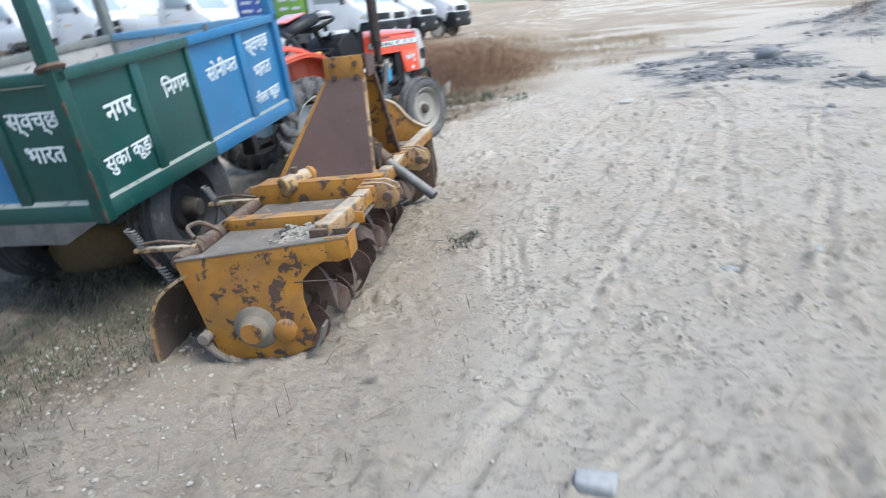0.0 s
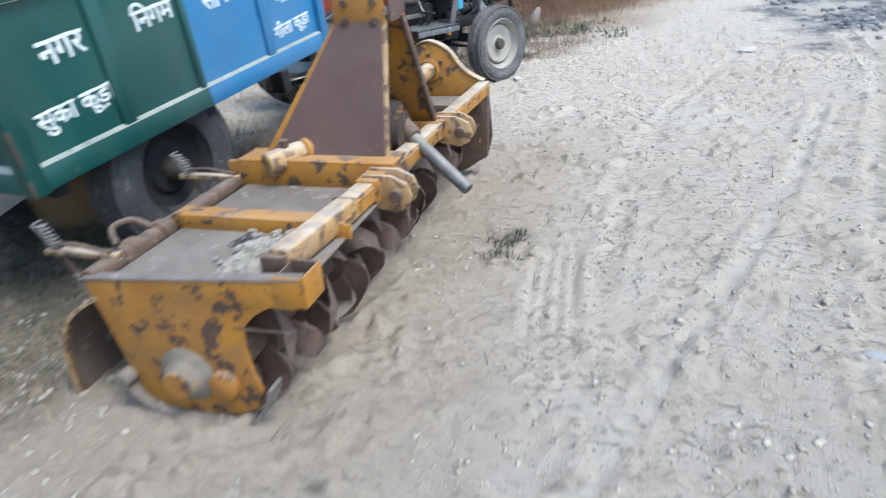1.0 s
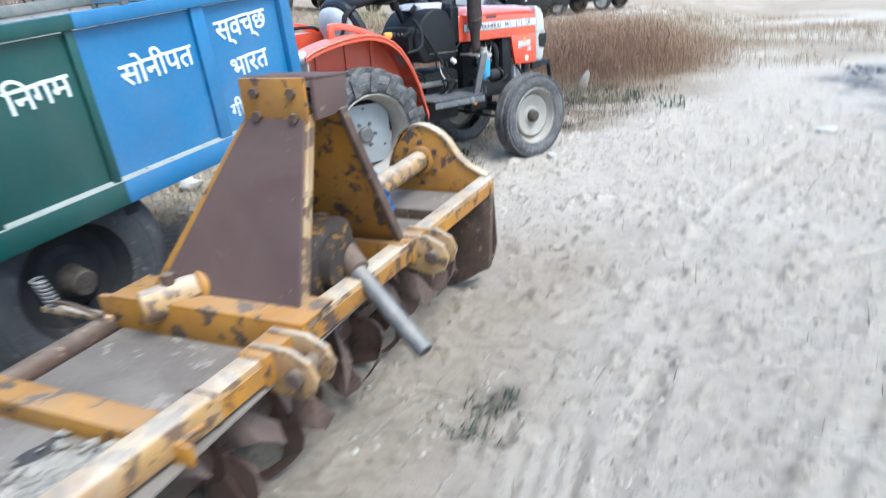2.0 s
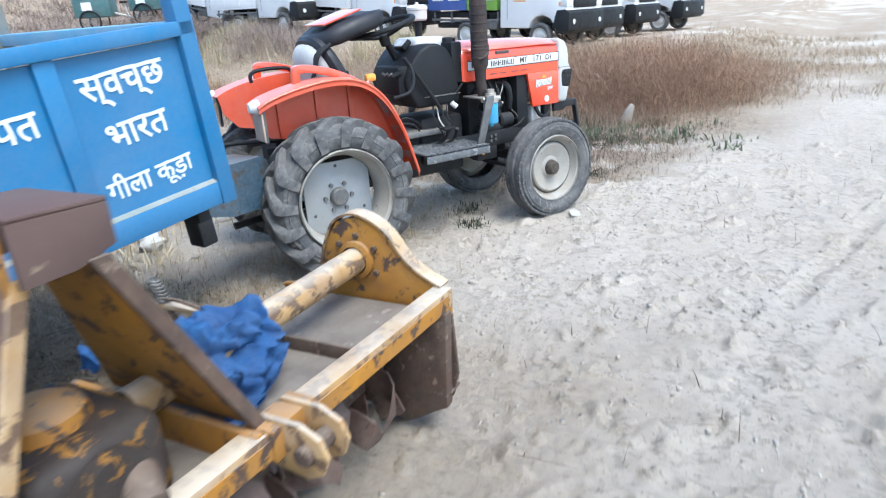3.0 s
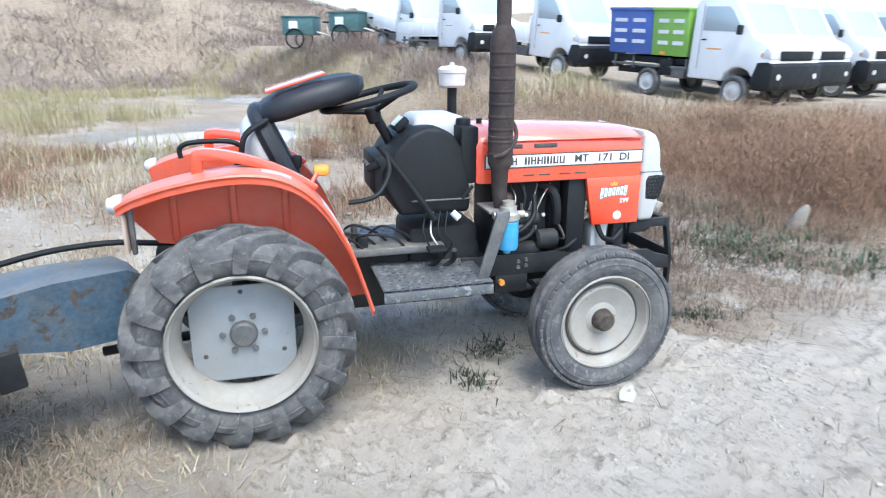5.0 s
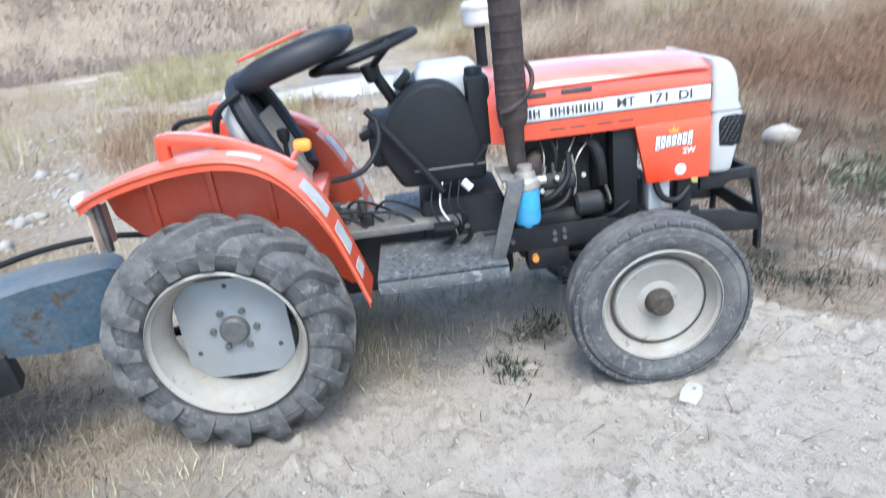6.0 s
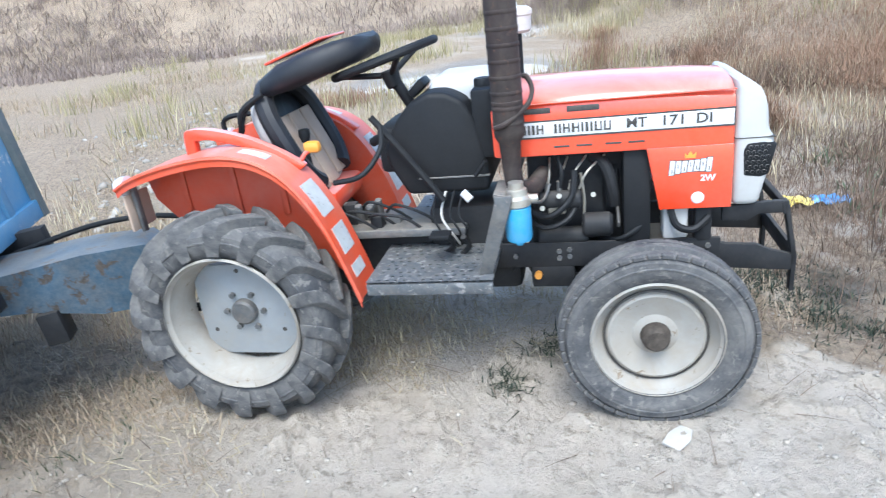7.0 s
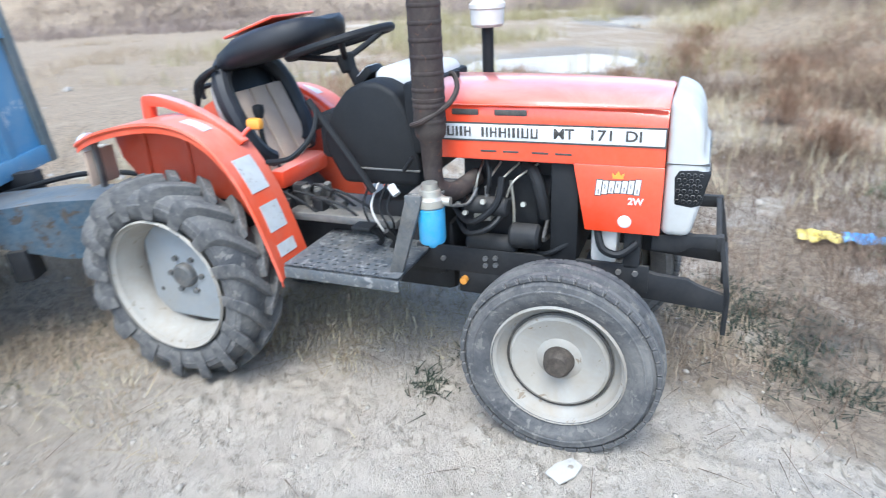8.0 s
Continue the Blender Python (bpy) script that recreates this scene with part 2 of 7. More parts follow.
M_RUST = worn("brown_primer_plate", (0.085, 0.045, 0.036), (0.07, 0.038, 0.032), (0.2, 0.15, 0.1), 0.65, 0.0, 5.0, 0.655, 0.45, (0.14, 0.1, 0.085), 0.0006, grime=0.08)
M_RUSTDARK = worn("rusty_iron", (0.085, 0.045, 0.03), (0.05, 0.032, 0.024), (0.2, 0.14, 0.1), 0.8, 0.15, 12.0, 0.6, 0.4, (0.2, 0.15, 0.11), 0.0012, dust_sheen=0.3, dust_sheen_col=(0.4, 0.33, 0.26))
M_GREASE = worn("greasy_dark_iron", (0.016, 0.012, 0.01), (0.032, 0.02, 0.016), (0.22, 0.1, 0.01), 0.65, 0.1, 8.0, 0.57, 0.2, (0.1, 0.08, 0.06), 0.001)
M_MUDDARK = worn("caked_grey_mud", (0.16, 0.135, 0.105), (0.11, 0.09, 0.07), (0.26, 0.16, 0.03), 0.9, 0.0, 7.0, 0.62, 0.5, (0.24, 0.21, 0.17), 0.002)
M_BLADE = worn("worn_blade_steel", (0.125, 0.068, 0.052), (0.075, 0.043, 0.034), (0.04, 0.026, 0.021), 0.55, 0.25, 12.0, 0.6, 0.4, (0.26, 0.21, 0.17), 0.001)
M_BOARD = worn("muddy_brown_sheet", (0.105, 0.074, 0.055), (0.075, 0.053, 0.04), (0.2, 0.16, 0.12), 0.85, 0.0, 5.0, 0.62, 0.4, (0.18, 0.155, 0.125), 0.0015)
M_MUDPLATE = worn("mud_covered_sheet", (0.15, 0.124, 0.104), (0.112, 0.092, 0.077), (0.25, 0.215, 0.185), 0.9, 0.0, 5.0, 0.6, 0.6, (0.27, 0.24, 0.2), 0.0015)
M_GREEN = worn("dark_green_trailer_paint", (0.002, 0.062, 0.054), (0.003, 0.046, 0.041), (0.06, 0.09, 0.082), 0.32, 0.0, 3.0, 0.69, 0.05, relief=0.0003, grime=0.025)
M_BLUE = worn("bright_blue_trailer_paint", (0.009, 0.15, 0.33), (0.008, 0.128, 0.29), (0.08, 0.2, 0.32), 0.38, 0.0, 3.0, 0.75, 0.1, relief=0.0003, grime=0.06)
M_DARKBLUE = worn("worn_dark_blue_paint", (0.009, 0.03, 0.05), (0.013, 0.068, 0.125), (0.035, 0.025, 0.02), 0.45, 0.0, 4.0, 0.56, 0.1, dust_sheen=0.2)
M_INSIDE = worn("dusty_trailer_lining", (0.46, 0.44, 0.42), (0.36, 0.35, 0.34), (0.2, 0.17, 0.14), 0.8, 0.0, 5.0, 0.62, 0.4)
M_WHITE = worn("white_vehicle_paint", (0.8, 0.8, 0.8), (0.76, 0.76, 0.77), (0.6, 0.58, 0.55), 0.3, 0.0, 2.0, 0.82, 0.1, coat=0.3, relief=0.0)
M_LETTER = worn("white_brush_lettering", (0.7, 0.74, 0.75), (0.6, 0.65, 0.67), (0.35, 0.45, 0.48), 0.6, 0.0, 20.0, 0.64, 0.15, relief=0.0)
M_STICKER = worn("white_sticker", (0.72, 0.73, 0.74), (0.66, 0.67, 0.69), (0.5, 0.5, 0.5), 0.4, 0.0, 14.0, 0.74, 0.2, relief=0.0)
M_INK = worn("black_print", (0.02, 0.02, 0.022), (0.03, 0.03, 0.03), (0.06, 0.06, 0.06), 0.5, 0.0, 20.0, 0.8, 0.05, relief=0.0)
M_FILTER = worn("bright_blue_filter_can", (0.02, 0.33, 0.6), (0.02, 0.29, 0.55), (0.1, 0.3, 0.5), 0.35, 0.0, 9.0, 0.74, 0.15, relief=0.0)
M_ORANGE = worn("amber_lens", (0.75, 0.32, 0.02), (0.7, 0.28, 0.02), (0.4, 0.2, 0.05), 0.25, 0.0, 10.0, 0.8, 0.1, relief=0.0)
M_BEIGE = worn("beige_seat_board", (0.52, 0.385, 0.29), (0.45, 0.33, 0.25), (0.24, 0.17, 0.12), 0.75, 0.0, 9.0, 0.7, 0.3)
M_VINYL = worn("black_seat_vinyl", (0.008, 0.009, 0.013), (0.014, 0.015, 0.02), (0.08, 0.08, 0.08), 0.4, 0.0, 9.0, 0.72, 0.08, (0.12, 0.11, 0.095), grime=0.05, spec=0.4)
M_CLOTH = worn("faded_blue_cloth", (0.013, 0.11, 0.33), (0.02, 0.15, 0.41), (0.2, 0.3, 0.42), 0.9, 0.0, 14.0, 0.66, 0.15, relief=0.002, fine=200.0)
M_BLACKWHITE = worn("pale_grey_plastic", (0.6, 0.58, 0.55), (0.5, 0.48, 0.45), (0.4, 0.36, 0.3), 0.5, 0.0, 9.0, 0.72, 0.3)


def glass(name, col, rough):
    mt, nt, b = material(name, rough)
    b.inputs["Base Color"].default_value = (*col, 1)
    b.inputs["Specular IOR Level"].default_value = 0.8
    v = coords(nt)
    nt.links.new(ramp(nt, noise_node(nt, 4, 4, 0.6, v), 0.3, 0.7, rough, rough + 0.12), b.inputs["Roughness"])
    return mt


# the window colour itself carries the reflected pale sky
M_GLASS = glass("sky_paled_window_glass", (0.36, 0.41, 0.44), 0.05)
M_LAMP = glass("clear_lamp_lens", (0.6, 0.6, 0.6), 0.12)


# ---- ground ----
def value_noise(x, y, seed=0):
    xi, yi = np.floor(x).astype(np.int64), np.floor(y).astype(np.int64)
    fx, fy = x - xi, y - yi
    fx, fy = fx * fx * (3 - 2 * fx), fy * fy * (3 - 2 * fy)

    def h(i, j):
        n = (i * 374761393 + j * 668265263 + seed * 1442695041) & 0x7FFFFFFF
        n = ((n ^ (n >> 13)) * 1274126177) & 0x7FFFFFFF
        return ((n ^ (n >> 16)) & 0xFFFF) / 65535.0
    return (h(xi, yi) * (1 - fx) + h(xi + 1, yi) * fx) * (1 - fy) + (h(xi, yi + 1) * (1 - fx) + h(xi + 1, yi + 1) * fx) * fy - 0.5


def fractal(x, y, scale, octaves=4, seed=0, gain=0.5):
    out, amp = 0.0, 1.0
    for k in range(octaves):
        out = out + amp * value_noise(x * scale * 2 ** k + 17.3 * k, y * scale * 2 ** k - 9.1 * k, seed + k)
        amp *= gain
    return out


def sstep(v, lo, hi):
    t = np.clip((v - lo) / (hi - lo), 0, 1)
    return t * t * (3 - 2 * t)


def pond(x, y):
    """1 inside the puddles, 0 outside."""
    wob = fractal(x, y, 0.9, 3, 40) * 0.9
    p = np.maximum(1 - np.hypot((x + 9.4) / 1.2, (y - 9.3) / 1.7), 1 - np.hypot((x + 16.2) / 2.4, (y - 13.7) / 1.2))
    return sstep(p + 0.35 * wob, 0.0, 0.18)


def land(x, y):
    """The ground's broad height."""
    x, y = np.asarray(x, float), np.asarray(y, float)
    start = 12.6 + 2.6 * sstep(-x, 11.0, 14.5)
    bank = sstep(y, start, start + 2.4) * (0.4 + 0.63 * sstep(-x, 4.0, 13.0) + 0.45 * sstep(-x, 14.5, 18.0)) * (1 - sstep(x, -2.5, 1.5))
    ridge = 4.1 * sstep(-x, 25.0, 35.0) * (1 - 0.45 * sstep(y, 16.0, 24.0)) * (1 + 0.5 * fractal(x, y, 0.3, 3, 8))
    heap = 0.55 * np.exp(-(((x - 8.2) / 2.2) ** 2 + ((y - 15.5) / 3.0) ** 2))
    far = 0.5 * fractal(x, y, 0.05, 2, 3) * sstep(np.hypot(x, y - 5), 18, 60)
    return bank + np.maximum(ridge, 0) + heap + far - 0.05 * pond(x, y)


def tread_mark(x, y, x0, y0, x1, y1, width, wave, seed):
    """A tyre's print along a line: a shallow rut with slanting bars."""
    dx, dy = x1 - x0, y1 - y0
    ln = math.hypot(dx, dy)
    s = ((x - x0) * dx + (y - y0) * dy) / ln
    d = ((x - x0) * dy - (y - y0) * dx) / ln + 0.06 * np.sin(s * 0.8 + seed)
    on = sstep(width / 2 - np.abs(d), 0, 0.03) * sstep(s, 0, 0.2) * sstep(ln - s, 0, 0.2)
    fade = np.clip(0.75 + 1.0 * fractal(x, y, 1.1, 2, seed), 0.25, 1)
    along = wave < 0  # grooves that run with the track
    bars = np.cos(d * 2 * math.pi / wave) if along else np.sin((s + 0.7 * np.abs(d)) * 2 * math.pi / wave)
    bars = np.clip(bars * 2.5, -1, 1)
    # mask paler on bars, darker between: relief shading painted over the compacted soil
    bar_shading = 0.55 + 0.45 * bars if wave < 0.2 else 1.0
    lip = 0.008 * np.exp(-((np.abs(d) - width / 2 - 0.015) / 0.02) ** 2) * sstep(s, 0, 0.2) * sstep(ln - s, 0, 0.2)
    return on * fade * bar_shading, on * fade * (-0.009 + (0.005 if along else 0.009) * bars) + lip * fade


# x0, y0, x1, y1, width, spacing of the bars
TRACKS = (
    (0.7, 3.3, 0.63, 4.15, 0.2, -0.05), (0.86, 3.1, 0.9, 4.75, 0.12, 0.06), (0.8, 4.6, 0.98, 6.35, 0.13, 0.07), (0.96, 6.2, 1.45, 8.4, 0.12, 0.08),
    (0.5, 1.8, 0.96, 3.2, 0.09, 0.3), (0.93, 3.1, 1.46, 4.65, 0.09, 0.3), (1.42, 4.5, 2.0, 6.6, 0.1, 0.3),
    (1.26, 3.3, 1.49, 2.15, 0.035, 0.5), (1.33, 2.95, 1.57, 2.05, 0.035, 0.5),
    (1.08, 2.1, 1.37, 2.52, 0.2, -0.052),
    (1.55, 3.3, 1.92, 5.3, 0.12, 0.09), (1.9, 5.2, 2.4, 7.4, 0.13, 0.09), (2.38, 7.2, 2.85, 12.2, 0.16, 0.1),
    (1.54, 2.0, 2.58, 5.1, 0.1, 0.08), (2.55, 5.0, 3.85, 9.6, 0.1, 0.08), (3.83, 9.4, 5.4, 15.8, 0.11, 0.3), (5.35, 15.6, 11.0, 34.6, 0.14, 0.3),
)


def track_at(x, y):
    out = np.zeros_like(x)
    for k, t in enumerate(TRACKS):
        out = np.maximum(out, tread_mark(x, y, *t, 50 + k)[0])
    return out


def ground_z(x, y):
    x, y = np.asarray(x, float), np.asarray(y, float)
    z = land(x, y)
    near = np.exp(-(np.hypot(x - 0.5, y - 5) / 9.0) ** 2)
    z = z + near * (0.03 * fractal(x, y, 0.8, 3, 11) + 0.016 * fractal(x, y, 4.5, 3, 12, 0.6) + 0.018 * np.maximum(fractal(x, y, 9.0, 2, 13), 0.12) + 0.09 * np.maximum(fractal(0.8 * x + 0.6 * y, 0.8 * y - 0.6 * x, 7.0, 4, 14, 0.62) - 0.3, 0.0) + 0.07 * np.maximum(fractal(0.5 * x - 0.87 * y, 0.87 * x + 0.5 * y, 19.0, 2, 15, 0.7) - 0.3, 0.0))
    for k, t in enumerate(TRACKS):
        z = z + tread_mark(x, y, *t, 50 + k)[1]
    return z


def spread(lo, hi, step, far, grow=1.16):
    mid = list(np.arange(lo, hi, step))
    up, s = [hi], step
    while up[-1] < far:
        s *= grow
        up.append(up[-1] + s)
    dn, s = [lo - step], step
    while dn[-1] > -far:
        s *= grow
        dn.append(dn[-1] - s)
    return np.array(sorted(dn) + mid + up)


def sheet(name, xs, ys, z, mt):
    X, Y = np.meshgrid(xs, ys)
    Z = z(X, Y)
    nx, ny = len(xs), len(ys)
    co = np.stack([X, Y, Z], -1).reshape(-1, 3)
    i = np.arange(nx * ny).reshape(ny, nx)
    quads = np.stack([i[:-1, :-1], i[:-1, 1:], i[1:, 1:], i[1:, :-1]], -1).reshape(-1, 4)
    return arrays(name, co, quads, mt, True)


def arrays(name, co, faces, mt, smooth=False):
    me = bpy.data.meshes.new(name)
    k = faces.shape[1]
    me.vertices.add(len(co))
    me.vertices.foreach_set("co", np.ascontiguousarray(co, dtype=np.float32).ravel())
    me.loops.add(faces.size)
    me.loops.foreach_set("vertex_index", np.ascontiguousarray(faces, dtype=np.int32).ravel())
    me.polygons.add(len(faces))
    me.polygons.foreach_set("loop_start", np.arange(0, faces.size, k, dtype=np.int32))
    me.update(calc_edges=True)
    if smooth:
        me.polygons.foreach_set("use_smooth", np.ones(len(faces), dtype=bool))
    me.materials.append(mt)
    return new(name, me)


def litter_at(x, y):
    """How much dry plant litter darkens the soil, 0 to 1."""
    n = fractal(x, y, 0.7, 4, 21)
    field = sstep(y + 0.25 * x + 1.2 * n, 9.3, 10.6) * (1 - sstep(x + 0.6 * n, 0.2, 1.2)) * sstep(18.0 - y, 0, 3)
    left = sstep(-x + 0.9 * n - 0.12 * (y - 5), 0.7, 1.2) * sstep(6.2 - y + 0.8 * n, 0.0, 1.0)
    back = np.maximum((0.5 + 0.4 * sstep(fractal(x, y, 1.1, 3, 26), -0.15, 0.2)) * sstep(-x + 1.5 * n, 2.6, 4.2) * (0.15 + 0.85 * sstep(y + 1.2 * n, 5.3, 6.4)), 0.95 * sstep(-x + 2 * n, 21.0, 24.0))
    edge = 0.95 * sstep(fractal(x, y, 2.6, 4, 23), -0.16, 0.1) * sstep(y - 0.35 * x + 0.4 * n, 7.6, 8.05) * (1 - sstep(x + 0.5 * n, -0.3, 0.6))
    verge = 0.85 * sstep(fractal(x, y, 0.5, 4, 24), -0.15, 0.25) * sstep(y - 1.2 * x + 2 * n, 9.5, 12.5) * sstep(y, 11.5, 14.0)
    far = 0.7 * sstep(fractal(x, y, 0.22, 4, 25), -0.1, 0.3) * sstep(np.hypot(x, y), 13.0, 22.0)
    bank = 0.95 * sstep(y + 1.5 * n, 14.0, 15.2) * sstep(-x, 7.0, 10.0)
    beside = 0.5 * (1 - sstep(x + 0.35 * n - 0.04 * (y - 3), 0.3, 0.8)) * sstep(6.2 - y, 0, 1.2)
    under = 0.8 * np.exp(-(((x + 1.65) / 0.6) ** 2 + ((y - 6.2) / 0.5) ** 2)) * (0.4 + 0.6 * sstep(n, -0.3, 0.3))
    return np.clip(np.maximum.reduce([field, left, back, edge, verge, far, under, beside, bank]), 0, 1)


def damp_shade_at(x, y):
    """Darkened soil: oil, dampness, wet mud round the puddles, and shade painted under the drawbar."""
    n = fractal(x, y, 5.0, 3, 31)
    out = np.zeros_like(x)
    for cx, cy, rx, ry in ((0.41, 4.1, 0.09, 0.1), (-0.93, 7.0, 0.1, 0.1), (0.3, 2.65, 0.05, 0.04), (1.65, 3.55, 0.05, 0.04)):
        out = np.maximum(out, sstep(1 - np.hypot((x - cx) / rx, (y - cy) / ry) + 1.2 * n, -0.1, 0.5) * 0.6)
    m = fractal(x, y, 1.3, 4, 32)
    # darker soil ahead of the front bumper
    out = np.maximum(out, 0.85 * np.exp(-((np.abs(x + 0.95) / 0.6) ** 3 + (np.abs(y - 8.16 - 0.3 * (x + 0.95)) / 0.34) ** 3)) * sstep(fractal(x, y, 4.5, 4, 35), -0.2, 0.25))
    # shade below drawbar and trailer front, painted into the soil colour
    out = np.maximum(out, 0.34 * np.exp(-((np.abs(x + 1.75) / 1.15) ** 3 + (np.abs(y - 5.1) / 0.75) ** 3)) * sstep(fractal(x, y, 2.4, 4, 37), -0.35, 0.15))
    turf = sstep(-x + 0.5 * m - 0.12 * (y - 3.0), 0.62, 0.9) * sstep(4.5 - y + 0.8 * m, 0.0, 0.8) * sstep(x, -4.5, -3.5)
    return np.maximum(out, turf * (0.3 + 0.42 * sstep(fractal(x, y, 2.1, 4, 34), -0.2, 0.2)))


def rubble_at(x, y):
    n = fractal(x, y, 1.3, 3, 33)
    a = sstep(1 - np.hypot((x - 3.3 - 0.1 * (y - 11)) / 1.6, (y - 11.6) / 4.0) + 0.8 * n, 0.0, 0.5)
    b = sstep(1 - np.hypot((x - 4.5) / 0.8, (y - 8.3) / 0.5) + 0.7 * n, 0.0, 0.35)
    c = sstep(1 - np.hypot((x - 7.5) / 2.6, (y - 14.5) / 4.0) + 0.7 * n, 0.0, 0.35)
    return np.maximum.reduce([a, b, c]) * (0.3 + 0.7 * sstep(fractal(x, y, 1.9, 4, 38), -0.2, 0.06))


def wet_at(x, y):
    n = fractal(x, y, 0.8, 3, 36)
    p = np.maximum(1 - np.hypot((x + 9.4) / 2.1, (y - 9.3) / 2.3), 1 - np.hypot((x + 15.8) / 3.4, (y - 13.5) / 1.6))
    return sstep(p + 0.6 * n, 0.0, 0.25)


def dirt_material():
    mt, nt, b = material("pale_dry_earth", 0.95)
    v = coords(nt)

    def zone(name):
        a = nt.nodes.new("ShaderNodeAttribute")
        a.attribute_name = name
        return a.outputs["Fac"]
    broad = noise_node(nt, 0.45, 6, 0.65, v, 0.6)
    mid = noise_node(nt, 2.6, 9, 0.72, v, 0.5)
    fine = noise_node(nt, 24, 9, 0.78, v, 0.3)
    tiny = noise_node(nt, 120, 5, 0.75, v)
    wave = nt.nodes.new("ShaderNodeMapping")
    wave.inputs["Scale"].default_value = (9.0, 1.3, 1.0)
    wave.inputs["Rotation"].default_value = (0, 0, radians(-8))
    nt.links.new(v, wave.inputs["Vector"])
    tracks = noise_node(nt, 1.0, 4, 0.6, wave.outputs[0], 0.2)
    c = mix(nt, ramp(nt, broad, 0.34, 0.64), (0.481, 0.411, 0.332), (0.539, 0.481, 0.411))
    c = mix(nt, ramp(nt, tracks, 0.52, 0.7, 0.0, 0.5), c, (0.53, 0.469, 0.388))
    c = mix(nt, ramp(nt, mid, 0.47, 0.72, 0.0, 0.6), c, (0.54, 0.483, 0.411))
    c = mix(nt, ramp(nt, mid, 0.3, 0.46, 0.6, 0.0), c, (0.355, 0.307, 0.244))
    patch = noise_node(nt, 6.5, 8, 0.75, v, 1.0)
    speck = noise_node(nt, 34, 7, 0.72, v, 0.6)
    c = mix(nt, ramp(nt, patch, 0.56, 0.7, 0.0, 0.5), c, (0.278, 0.241, 0.19))
    c = mix(nt, ramp(nt, fine, 0.54, 0.61, 0.0, 0.55), c, (0.24, 0.2, 0.155))
    c = mix(nt, ramp(nt, zone("track"), 0.0, 1.0, 0.0, 0.5), c, (0.592, 0.536, 0.456))
    c = mix(nt, ramp(nt, speck, 0.62, 0.67, 0.0, 0.6), c, (0.131, 0.113, 0.0904))
    c = mix(nt, ramp(nt, speck, 0.36, 0.31, 0.0, 0.4), c, (0.571, 0.517, 0.442))
    c = mix(nt, ramp(nt, tiny, 0.56, 0.72, 0.0, 0.4), c, (0.529, 0.462, 0.376))
    # stretched dark dashes and pale gaps paint the small clods' shadows and lit tops
    dash = nt.nodes.new("ShaderNodeMapping")
    dash.inputs["Scale"].default_value = (17.0, 38.0, 1.0)
    dash.inputs["Rotation"].default_value = (0, 0, radians(-14))
    nt.links.new(v, dash.inputs["Vector"])
    shade_dashes = noise_node(nt, 1.0, 5, 0.62, dash.outputs[0], 0.5)
    where = nt.nodes.new("ShaderNodeMath")
    where.operation = "MULTIPLY"
    nt.links.new(ramp(nt, shade_dashes, 0.54, 0.63), where.inputs[0])
    nt.links.new(ramp(nt, mid, 0.42, 0.64, 0.04, 0.62), where.inputs[1])
    c = mix(nt, where.outputs[0], c, (0.225, 0.188, 0.145))
    c = mix(nt, ramp(nt, shade_dashes, 0.42, 0.3, 0.0, 0.2), c, (0.606, 0.549, 0.469))
    spec = mix(nt, ramp(nt, fine, 0.42, 0.58), (0.15, 0.108, 0.073), (0.38, 0.29, 0.2))
    spec = mix(nt, ramp(nt, mid, 0.5, 0.72, 0.0, 0.5), spec, (0.46, 0.37, 0.255))
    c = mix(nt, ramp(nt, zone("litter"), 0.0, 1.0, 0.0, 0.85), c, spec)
    c = mix(nt, ramp(nt, zone("rubble"), 0.0, 1.0, 0.0, 0.92), c, mix(nt, ramp(nt, patch, 0.38, 0.52), (0.42, 0.4, 0.375), (0.085, 0.088, 0.095)))
    c = mix(nt, zone("damp_shade"), c, (0.075, 0.07, 0.06))
    c = mix(nt, ramp(nt, zone("wet"), 0.0, 1.0, 0.0, 0.8), c, mix(nt, ramp(nt, fine, 0.35, 0.65), (0.15, 0.13, 0.11), (0.36, 0.33, 0.29)))
    nt.links.new(c, b.inputs["Base Color"])
    nt.links.new(ramp(nt, zone("wet"), 0.0, 1.0, 0.95, 0.55), b.inputs["Roughness"])
    b.inputs["Specular IOR Level"].default_value = 0.2
    s = nt.nodes.new("ShaderNodeMath")
    s.operation = "ADD"
    nt.links.new(fine, s.inputs[0])
    nt.links.new(tiny, s.inputs[1])
    s2 = nt.nodes.new("ShaderNodeMath")
    s2.operation = "SUBTRACT"
    nt.links.new(s.outputs[0], s2.inputs[0])
    nt.links.new(ramp(nt, where.outputs[0], 0.0, 0.6, 0.0, 0.7), s2.inputs[1])
    bump(nt, b, s2.outputs[0], 0.0135, 1.0)
    return mt


M_DIRT = dirt_material()
ground = sheet("ground", spread(-1.6, 3.2, 0.0135, 900.0, 1.06), spread(1.6, 8.8, 0.0145, 900.0, 1.06), ground_z, M_DIRT)
tagged(ground, "pale dry compacted earth with tyre tracks and sparse dry grass", "ground", kind="structure")
gco = np.empty(len(ground.data.vertices) * 3, dtype=np.float32)
ground.data.vertices.foreach_get("co", gco)
gx, gy = gco[0::3].astype(float), gco[1::3].astype(float)
for key, fn in (("litter", litter_at), ("damp_shade", damp_shade_at), ("rubble", rubble_at), ("wet", wet_at), ("track", track_at)):
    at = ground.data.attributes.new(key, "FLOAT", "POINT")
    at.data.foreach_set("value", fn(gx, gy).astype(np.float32))

